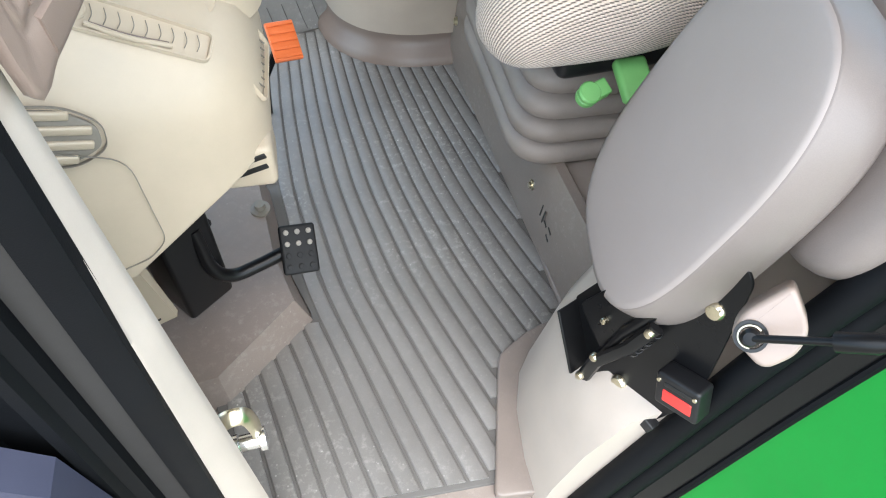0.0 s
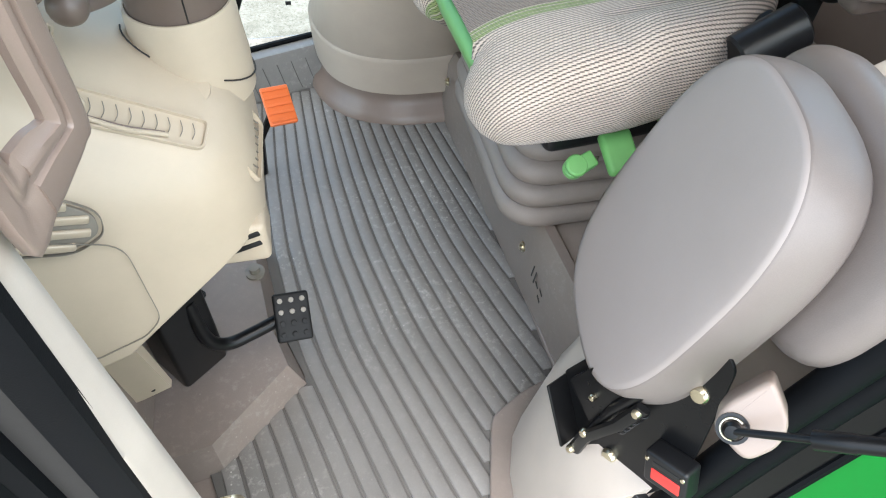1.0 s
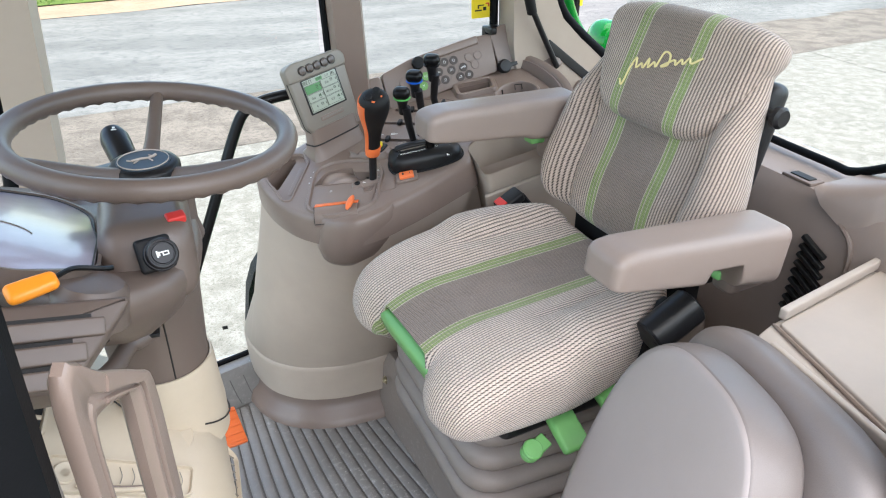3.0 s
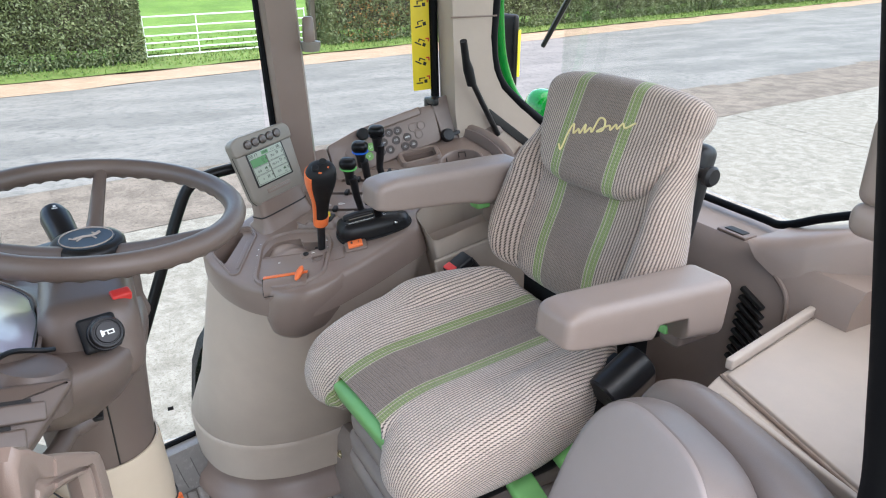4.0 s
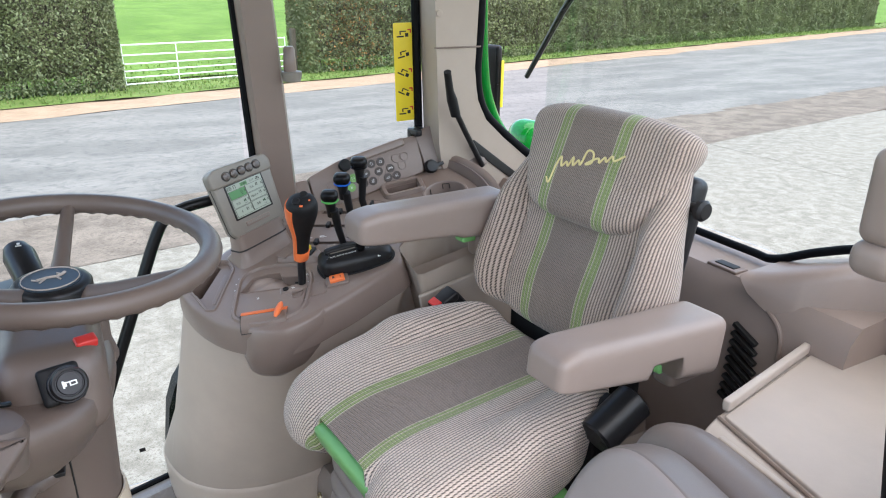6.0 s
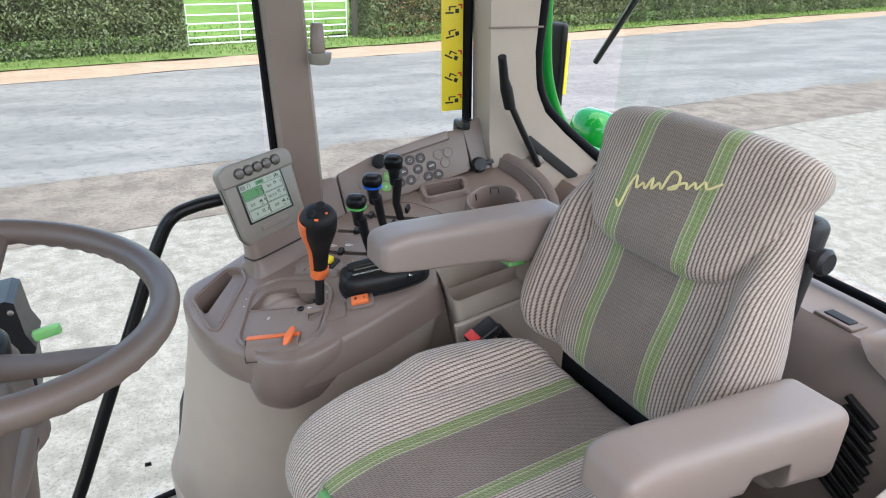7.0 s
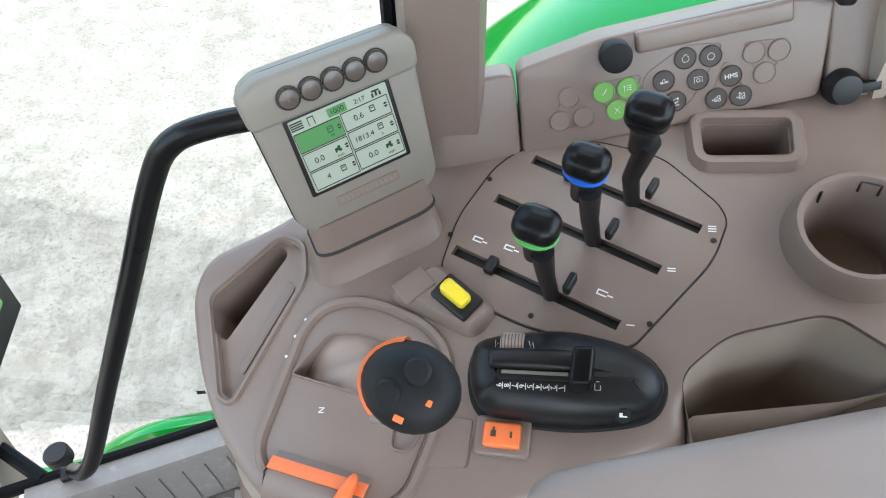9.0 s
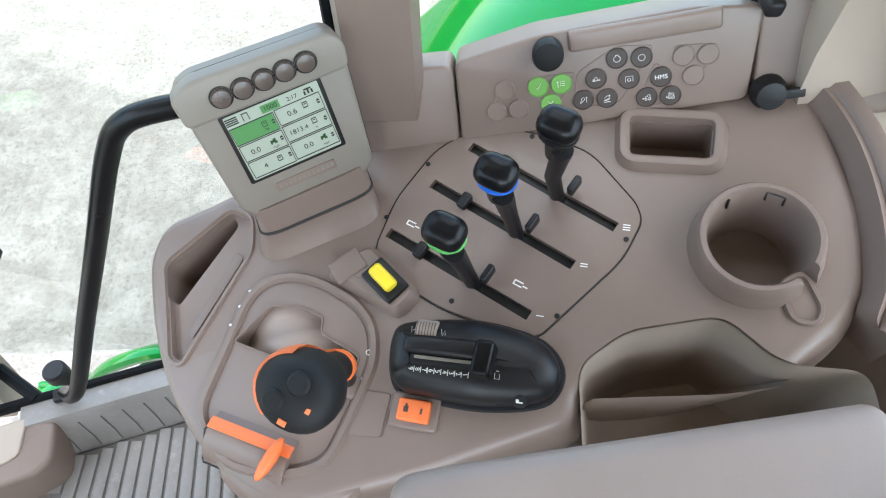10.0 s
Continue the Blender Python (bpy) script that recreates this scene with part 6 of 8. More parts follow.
def hydraulic_levers():
    plate = rounded([(-0.089, 0.075), (-0.062, 0.137), (-0.009, 0.199), (0.035, 0.218), (0.108, 0.206), (0.175, 0.166), (0.217, 0.092), (0.22, 0.071), (0.193, 0.028), (0.092, -0.051), (0.069, -0.045), (-0.006, -0.011), (-0.082, 0.045)], 0.02, 5)
    carve(part("lever_plate", slab(plate, -0.003, 0.0022, 0.001, DECK), TAUPE, CONSOLE), *[prism(q, -0.02, 0.02, DECK) for q in SLOTS])
    part("plate_seam", ring_plate(inset(plate, -0.0012), 0.0016, 0.0, 0.0016), MATDARK, CONSOLE)
    for u, v in ((-0.074, 0.115), (-0.02, 0.18), (0.11, 0.198), (0.20, 0.05), (0.115, -0.03), (0.0, 0.0)):
        part("rivet", lathe([(0.003, 0), (0.003, 0.0012), (0, 0.0016)], 10, deck_at(u, v, 0.002)), BLACK, CONSOLE)
    rings = (LIMERING, BLUE, BLACK)
    for k, ((a, b), knob, ring) in enumerate(zip((((-0.072, 0.095), (0.085, -0.026)), ((-0.016, 0.153), (0.139, 0.027)), ((0.034, 0.197), (0.191, 0.066))),
                                                 ((0.758, 1.570, 0.984), (0.810, 1.620, 1.009), (0.871, 1.654, 1.037)), rings)):
        a, b = Vector((*a, 0)), Vector((*b, 0))
        d = (b - a)
        turn = math.degrees(math.atan2(d.y, d.x))
        mid = (a + b) / 2
        part("slot", rbox((d.length, 0.0124, 0.003), 0.0008, 1, deck_at(mid.x, mid.y, -0.007, turn)), INK, CONSOLE, "black slot brush")
        s = a + d * 0.25
        part("stop", rbox((0.012, 0.02, 0.012), 0.003, 1, deck_at(s.x, s.y, 0.006, turn)), BLACK, CONSOLE)
        lv = part("lever", tube([DECK @ (a + d * 0.62 + Vector((0, 0, -0.01))), DECK @ (a + d * 0.6 + Vector((0, 0, 0.045))), Vector(knob) - Vector((-0.01, 0, 0.035))], [0.0085, 0.0095, 0.0115], 14), BLACK, CONSOLE, "black lever")
        ax = (Vector(knob) - (DECK @ (a + d * 0.6))).normalized()
        K = axes(knob, (0.85, -0.5, 0.0), ax)
        part("neck", lathe([(0.0105, -0.055), (0.012, -0.03), (0.0145, -0.018), (0.017, -0.012)], 16, K), BLACK, lv)
        part("ring", lathe([(0.0178, -0.0112), (0.0194, -0.0105), (0.0194, -0.0088), (0.0175, -0.008)], 22, K @ Matrix.Diagonal((1.12, 0.95, 1, 1))), ring, lv, ("green collar", "blue collar", "black collar")[k])
        part("knob", rbox((0.044, 0.036, 0.030), 0.0148, (4, 4, 3), K @ Matrix.Translation((0, 0, 0.003)), lambda p: Vector((p.x * (1 + 2.0 * p.z), p.y * (1 + 2.0 * p.z), p.z))), BLACKPAINT, lv, "glossy black knob", sharp=180)
        e = a + d * 0.72
        part("side_tab", rbox((0.008, 0.022, 0.016), 0.003, 1, deck_at(e.x + 0.004, e.y + 0.012, 0.022, turn)), BLACK, lv)
        writing(("I", "II", "III")[k], 0.012, deck_at(b.x + 0.012, b.y - 0.002, 0.0024, 75), WHITE, CONSOLE, depth=0.0001)
    for u, v in ((-0.045, 0.10), (-0.012, 0.082), (0.075, 0.01)):
        bars([(0, 0, 0.011, 0.0015), (0, 0.005, 0.011, 0.0015), (-0.005, 0.0025, 0.0015, 0.006), (0.009, 0.002, 0.006, 0.0015)], deck_at(u, v, 0.0024, -35), WHITE, CONSOLE)


LIMERING = surface("green_collar", (0.10, 0.42, 0.10), 0.4, grain=600, bump=0.0)
hydraulic_levers()


def gear_lever():
    gate = rounded([(-0.300, -0.100), (-0.272, -0.030), (-0.248, 0.030), (-0.225, 0.051), (-0.190, 0.054), (-0.155, 0.041), (-0.113, 0.012), (-0.092, -0.018), (-0.090, -0.060), (-0.119, -0.120), (-0.145, -0.168), (-0.200, -0.176), (-0.262, -0.160)], 0.022, 4)
    part("lever_gate", ring_plate(gate, 0.012, 0.0, 0.006), TAUPE, CONSOLE)
    carve(part("gate_plate", slab(inset(gate, 0.008), -0.003, 0.0015, 0.0005, DECK), TAUPE, CONSOLE), prism(WELL, -0.02, 0.02, DECK))
    part("well_lip", ring_plate(WELL, 0.003, 0.0, 0.0035), TAUPE, CONSOLE)
    # drum seen in the gate opening
    cyl = DECK @ Matrix.Translation((-0.200, -0.02, -0.094)) @ Matrix.Rotation(radians(8), 4, "Z") @ Matrix.Rotation(radians(90), 4, "X")
    part("gate_drum", lathe([(0.0, -0.055), (0.086, -0.055), (0.088, -0.05), (0.088, -0.026), (0.0872, -0.025), (0.0872, -0.006), (0.088, -0.005), (0.088, 0.012), (0.0872, 0.013), (0.0872, 0.030), (0.088, 0.031), (0.088, 0.05), (0.086, 0.055), (0.0, 0.055)], 64, cyl), TAUPE_PAD, CONSOLE)
    for u, v in ((-0.268, 0.0), (-0.258, 0.022), (-0.246, 0.040)):
        part("gate_mark", rbox((0.003, 0.003, 0.0006), 0.0, 1, deck_at(u, v, 0.0016, 20)), WHITE, CONSOLE)
    for body_, u, v in (("O", -0.098, -0.050), ("S", -0.104, -0.078)):
        writing(body_, 0.009, deck_at(u, v, 0.0018, -72), WHITE, CONSOLE, depth=0.0001)
    part("blank_cover", ring_plate(rounded([(-0.097, -0.104), (-0.075, -0.115), (-0.084, -0.144), (-0.108, -0.134)], 0.004), 0.0012, 0.0, 0.0006), DASH, CONSOLE)
    writing("N", 0.009, deck_at(-0.228, -0.066, 0.0018, 80), WHITE, CONSOLE, depth=0.0001)
    part("gate_slot", slab(rounded([(-0.128, -0.03), (-0.098, -0.05), (-0.118, -0.115), (-0.15, -0.11)], 0.008), -0.07, -0.014, 0.001, DECK), INK, CONSOLE)
    part("lock_arm", rbox((0.072, 0.028, 0.016), 0.006, (3, 2, 2), deck_at(-0.142, -0.082, -0.004, -12)), TAUPE, CONSOLE)
    part("lock_screw", lathe([(0.007, 0), (0.007, 0.003), (0.0045, 0.003), (0.0045, 0.001), (0.0, 0.001)], 14, deck_at(-0.162, -0.077, 0.0035)), BLACK, CONSOLE)
    writing("P", 0.012, deck_at(-0.144, -0.082, 0.0042, 80), WHITE, CONSOLE, depth=0.0001)
    g = thing("gear_lever", DECK @ Vector((-0.13, -0.09, 0.0)), "black gear lever with an orange inlay and thumb buttons", "gear lever")
    base = DECK @ Vector((-0.126, -0.078, -0.02))
    low, ctl, top = Vector((0.652, 1.486, 0.872)), Vector((0.647, 1.448, 0.950)), Vector((0.633, 1.393, 1.036))
    part("stem", tube([base, low.lerp(base, 0.5), low + Vector((0, 0, 0.01))], [0.009, 0.0095, 0.010], 14), BLACK, g)

    def along(f):
        """Frame on the bent centre line of the grip."""
        f0 = min(f, 1.0)
        p = low * (1 - f0) ** 2 + ctl * (2 * f0 * (1 - f0)) + top * f0 ** 2
        d = ((ctl - low) * (1 - f0) + (top - ctl) * f0).normalized()
        return axes(p + d * max(0.0, f - 1.0) * 0.1, (0.80, -0.50, 0.0), d)

    prof = [(0.03, 0.0125), (0.08, 0.0150), (0.22, 0.0155), (0.38, 0.0170), (0.50, 0.0195), (0.60, 0.0235), (0.70, 0.0275), (0.80, 0.0308), (0.90, 0.0318), (0.97, 0.0308), (1.04, 0.0268), (1.09, 0.0185), (1.11, 0.010), (1.115, 0.0)]

    def ring(f, r, a0, a1, n, grow=0.0):
        m = along(f)
        return [m @ Vector(((1.12 * r + grow) * math.cos(radians(a0 + (a1 - a0) * k / n)), (0.95 * r + grow) * math.sin(radians(a0 + (a1 - a0) * k / n)), 0)) for k in range(n)]

    part("grip", loft([ring(f, max(r, 0.0005), 0, 360, 28) for f, r in prof], (True, True)), BLACKMATT, g, "black textured grip", sharp=60)
    part("inlay", loft([ring(f, r, 115, 250, 14, 0.0022) + ring(f, r, 250, 115, 14, -0.004) for f, r in prof[1:10]]), ORANGE, g, "orange plastic inlay")
    part("collar", loft([ring(f, r, 0, 360, 20) for f, r in ((-0.02, 0.0125), (0.0, 0.0160), (0.14, 0.0172), (0.16, 0.0150))]), ORANGE, g, "orange plastic collar")
    K = along(1.0)
    for x, y, r in ((0.004, 0.013, 0.0095), (-0.009, -0.007, 0.009)):
        part("thumb_button", lathe([(r, 0), (r, 0.004), (r * 0.8, 0.006), (0, 0.0065)], 16, K @ Matrix.Translation((x, y, 0.0075))), BLACKMATT, g)
    for x, y in ((0.017, -0.002), (0.004, -0.019)):
        part("mark", rbox((0.007, 0.0045, 0.0015), 0.0005, 1, K @ Matrix.Translation((x, y, 0.0092))), ORANGE, g)


gear_lever()


def hand_throttle():
    h = thing("park_lever", DECK @ Vector((-0.22, -0.15, 0.0)), "orange parking lever on a curved taupe housing", "lever")
    m = deck_at(-0.234, -0.143, -0.008, -23)
    body = loft([[m @ Vector((s, y, z)) for y, z in [(0.033 * math.sin(radians(-90 + 15 * k)), -0.013 + 0.033 * math.cos(radians(-90 + 15 * k))) for k in range(13)]] for s in (-0.052, -0.048, 0.048, 0.052)])
    part("housing", body, TAUPE, h, sharp=50)
    band = loft([[m @ Vector((s, r * math.sin(a), -0.013 + r * math.cos(a))) for s, r in ((-0.053, 0.0325), (-0.053, 0.0350), (0.053, 0.0350), (0.053, 0.0325))] for a in [radians(6 + 3.2 * k) for k in range(8)]])
    part("band", band, ORANGE, h)
    part("seam", tube([m @ Vector(q) for q in ((-0.0535, 0.030, 0.0), (-0.0535, 0.0, 0.0215), (-0.0535, -0.030, 0.0), (-0.053, -0.034, -0.004), (0.053, -0.034, -0.004))], 0.0011, 5), MATDARK, h)
    part("tab", lathe([(0.0, -0.026), (0.0040, -0.022), (0.0072, -0.010), (0.0078, 0.004), (0.0060, 0.018), (0.0030, 0.025), (0.0, 0.026)], 16, m @ Matrix.Translation((0.036, -0.004, 0.028)) @ Matrix.Rotation(radians(-12), 4, "Z") @ Matrix.Rotation(radians(-90), 4, "X")), ORANGE, h, sharp=180)


hand_throttle()


def hitch_control():
    h = thing("hitch_control", DECK @ Vector((0.02, -0.07, 0.0)), "black hitch control with a slider and white printed scale", "control box")
    o = curve([(x, y, 0) for x, y in ((-0.068, -0.080), (-0.066, -0.045), (-0.048, -0.026), (0.018, -0.029), (0.062, -0.042), (0.097, -0.061), (0.112, -0.088), (0.104, -0.112), (0.082, -0.123), (0.026, -0.121), (-0.028, -0.108), (-0.057, -0.098))], 4, closed=True)
    part("flange", slab(inset(o, -0.005), 0.0, 0.004, 0.002, DECK), BLACKMATT, h)
    rings = []
    for d, z in ((0.0, 0.002), (0.0, 0.020), (0.003, 0.030), (0.009, 0.037), (0.017, 0.042), (0.028, 0.045)):
        rings.append([DECK @ Vector((p.x, p.y, z * (1.0 - 0.30 * ease((p.x - 0.02) / 0.09)))) for p in inset(o, d)])
    part("case", loft(rings), BLACK, h, sharp=50)
    m = deck_at(0.0, -0.068, 0.0435, -12)
    part("arch", rbox((0.088, 0.020, 0.022), 0.006, (10, 2, 2), m @ Matrix.Translation((-0.004, 0.003, 0.0)), lambda p: Vector((p.x, p.y, p.z - 1.6 * p.x ** 2))), BLACK, h, sharp=60)
    part("track", rbox((0.074, 0.012, 0.006), 0.002, 1, m @ Matrix.Translation((-0.002, -0.011, 0.0))), BLACKMATT, h)
    part("scale_line", rbox((0.062, 0.0035, 0.0015), 0.0005, 1, m @ Matrix.Translation((-0.003, -0.010, 0.0035))), GREYBEIGE, h, "pale grey scale line")
    for k in range(9):
        q = m @ Matrix.Translation((-0.036 + 0.0072 * k, -0.0225, 0.001)) @ Matrix.Rotation(radians(-80), 4, "Z")
        writing("987654321"[k], 0.0072, q, WHITE, h, "digit", depth=0.0002)
    bars([(-0.0325 + 0.0072 * k, -0.0225, 0.0006, 0.006) for k in range(9)], m, WHITE, h, "scale_marks", 0.0012)
    part("seam", tube([m @ Vector(q) for q in ((0.050, 0.0, -0.004), (0.075, -0.002, -0.009), (0.100, -0.008, -0.018), (0.112, -0.012, -0.026))], 0.0007, 5), MATDARK, h)
    part("slider", rbox((0.020, 0.036, 0.030), 0.005, (2, 3, 2), m @ Matrix.Translation((0.041, -0.008, 0.014)), lambda p: Vector((p.x + 0.10 * p.y, p.y, p.z * (1.0 + 6.0 * p.y) if p.z > 0 else p.z))), BLACKPAINT, h)
    t = part("thumb_wheel", lathe([(0.0, -0.011), (0.0125, -0.011), (0.0135, -0.009), (0.0135, 0.009), (0.0125, 0.011), (0.0, 0.011)], 28, m @ Matrix.Translation((-0.026, 0.0185, -0.006)) @ Matrix.Rotation(radians(90), 4, "Y")), BEIGE, h, "ribbed beige thumb wheel")
    for k in range(7):
        part("wheel_rib", tube([m @ Vector((-0.0355 + 0.0032 * k, 0.0185 + 0.0137 * math.sin(g), -0.006 + 0.0137 * math.cos(g))) for g in (-0.7, -0.35, 0.0, 0.35, 0.7)], 0.0007, 4), DASH, t)
    strokes([[(-42, 22), (-42, 15), (-39, 19)], [(-10, 22), (-8, 15), (-6, 21), (-5, 15)], [(52, -17), (52, -23), (57, -23), (57, -18)], [(53, -15), (56, -15)]], m @ Matrix.Translation((0, 0, 0.0016)), h)
    for u, v, r in ((-0.052, -0.082, 0.010), (-0.012, -0.098, 0.009), (0.012, -0.106, 0.009), (0.045, -0.114, 0.008), (0.068, -0.119, 0.008)):
        f = axes(DECK @ Vector((u, v - 0.002, 0.022)), (1, -0.25, 0.2), (-0.1, -0.8, 0.55))
        b = part("push_button", lathe([(r, 0), (r, 0.002), (r * 0.9, 0.003), (0, 0.003)], 14, f), BLACKMATT, h)
        bars([(0, 0, 0.007, 0.0013), (-0.002, 0.002, 0.003, 0.003)], f @ Matrix.Translation((0, 0, 0.0032)), WHITE, b)


hitch_control()


def small_switches():
    m = deck_at(-0.046, -0.120, 0.0, -14)
    part("hazard_bezel", slab(rounded([(-0.027, -0.019), (0.027, -0.019), (0.027, 0.019), (-0.027, 0.019)], 0.006), 0.0, 0.006, 0.003, m), TAUPE, CONSOLE)
    r = part("rocker_switch", rbox((0.036, 0.024, 0.012), 0.003, (3, 2, 2), m @ Matrix.Translation((0, 0, 0.007))), ORANGE, CONSOLE, "orange rocker switch")
    bars([(-0.008, 0, 0.005, 0.006), (-0.008, 0.004, 0.002, 0.004), (0.009, 0, 0.002, 0.006)], m @ Matrix.Translation((0, 0, 0.0131)), BROWN, r)
    w = rounded([(-0.148, 0.050), (-0.092, 0.078), (-0.036, 0.012), (-0.062, -0.012)], 0.012, 5)
    rings = [[DECK @ Vector((p.x, p.y, z)) for p in inset(w, d)] for d, z in ((-0.004, 0.0), (0.001, 0.012), (0.005, 0.016))]
    part("switch_mount", loft(rings), TAUPE, CONSOLE)
    m = deck_at(-0.073, 0.028, 0.016, -50)
    part("switch_well", rbox((0.05, 0.032, 0.012), 0.003, 1, m), BLACK, CONSOLE)
    part("safety_switch", rbox((0.034, 0.017, 0.02), 0.005, (2, 2, 2), m @ Matrix.Translation((0.0, 0.0, 0.010)) @ Matrix.Rotation(radians(10), 4, "Y")), YELLOW, CONSOLE, "yellow safety switch")
    part("blank_cover", rbox((0.04, 0.03, 0.004), 0.002, 1, deck_at(-0.118, 0.052, 0.0155, 30)), TAUPE, CONSOLE)
    part("blank_cover", slab(rounded([(-0.02, -0.025), (0.018, -0.022), (0.02, 0.025), (-0.018, 0.024)], 0.004), 0.0, 0.0015, 0.0006, deck_at(-0.098, -0.118, 0.0, -14)), TAUPE, CONSOLE)
    # small tray
    t = rounded([(0.215, 0.150), (0.308, 0.129), (0.322, 0.182), (0.224, 0.206)], 0.012, 5)
    rings = [[DECK @ Vector((p.x, p.y, z)) for p in inset(t, d)] for d, z in ((-0.014, 0.0), (-0.008, 0.012), (-0.002, 0.013), (0.002, 0.011), (0.004, -0.02))]
    part("tray_rim", loft(rings, (False, False)), TAUPE, CONSOLE)
    # cup holder
    c = deck_at(0.331, 0.0245, 0.0)
    cup = part("cup_holder", lathe([(0.0, -0.068), (0.0515, -0.068), (0.0520, -0.002), (0.070, -0.002), (0.066, 0.012), (0.063, 0.030), (0.060, 0.034), (0.0555, 0.034), (0.053, 0.030), (0.0495, -0.055), (0.046, -0.062), (0.0, -0.062)], 40, c), TAUPE, CONSOLE)
    part("cup_spring", tube([c @ Vector(q) for q in ((0.018, 0.049, 0.012), (0.018, 0.0505, 0.027), (0.034, 0.041, 0.027), (0.034, 0.040, 0.012))], 0.0016, 6), BLACK, CONSOLE)
    scoop = c @ Matrix.Rotation(radians(-52), 4, "Z") @ Matrix.Translation((0.058, 0.0, 0.024))
    carve(cup, rbox((0.05, 0.024, 0.06), 0.006, 1, scoop))
    channel = rounded([(0.345, -0.020), (0.372, -0.008), (0.382, -0.050), (0.372, -0.066), (0.350, -0.060)], 0.012, 5)
    part("cup_channel", ring_plate(channel, 0.007, 0.0, 0.004), TAUPE, CONSOLE)
    part("cup_clip", tube([c @ Vector(q) for q in ((-0.022, 0.0455, 0.010), (-0.022, 0.0465, 0.027))], 0.0016, 6), BLACK, CONSOLE)
    # beige bin beside the seat
    b = inset(BIN, 0.001)
    part("side_bin", loft([[DECK @ Vector((p.x, p.y, -0.004)) for p in b], [DECK @ Vector((p.x, p.y, -0.20)) for p in inset(b, 0.008)], [DECK @ Vector((p.x, p.y, -0.22)) for p in inset(b, 0.025)]], (False, True)), BEIGE, CONSOLE, "beige storage bin")
    part("bin_front", rbox((0.30, 0.012, 0.26), 0.005, (4, 1, 3), DECK @ Matrix.Translation((0.26, -0.225, -0.185))), BEIGE, CONSOLE, "beige bin wall")


small_switches()


# ---------------------------------------------------------------- right side of the cab
def upright(name, pts0, pts1, y0, y1, mat_, parent, label="", sharp=35):
    """A leaning post between two (x, z) outlines, from y0 to y1."""
    return part(name, loft([[Vector((x, y, z)) for x, z in pts] for pts, y in ((pts0, y0), (pts1, y1))]), mat_, parent, label, sharp)


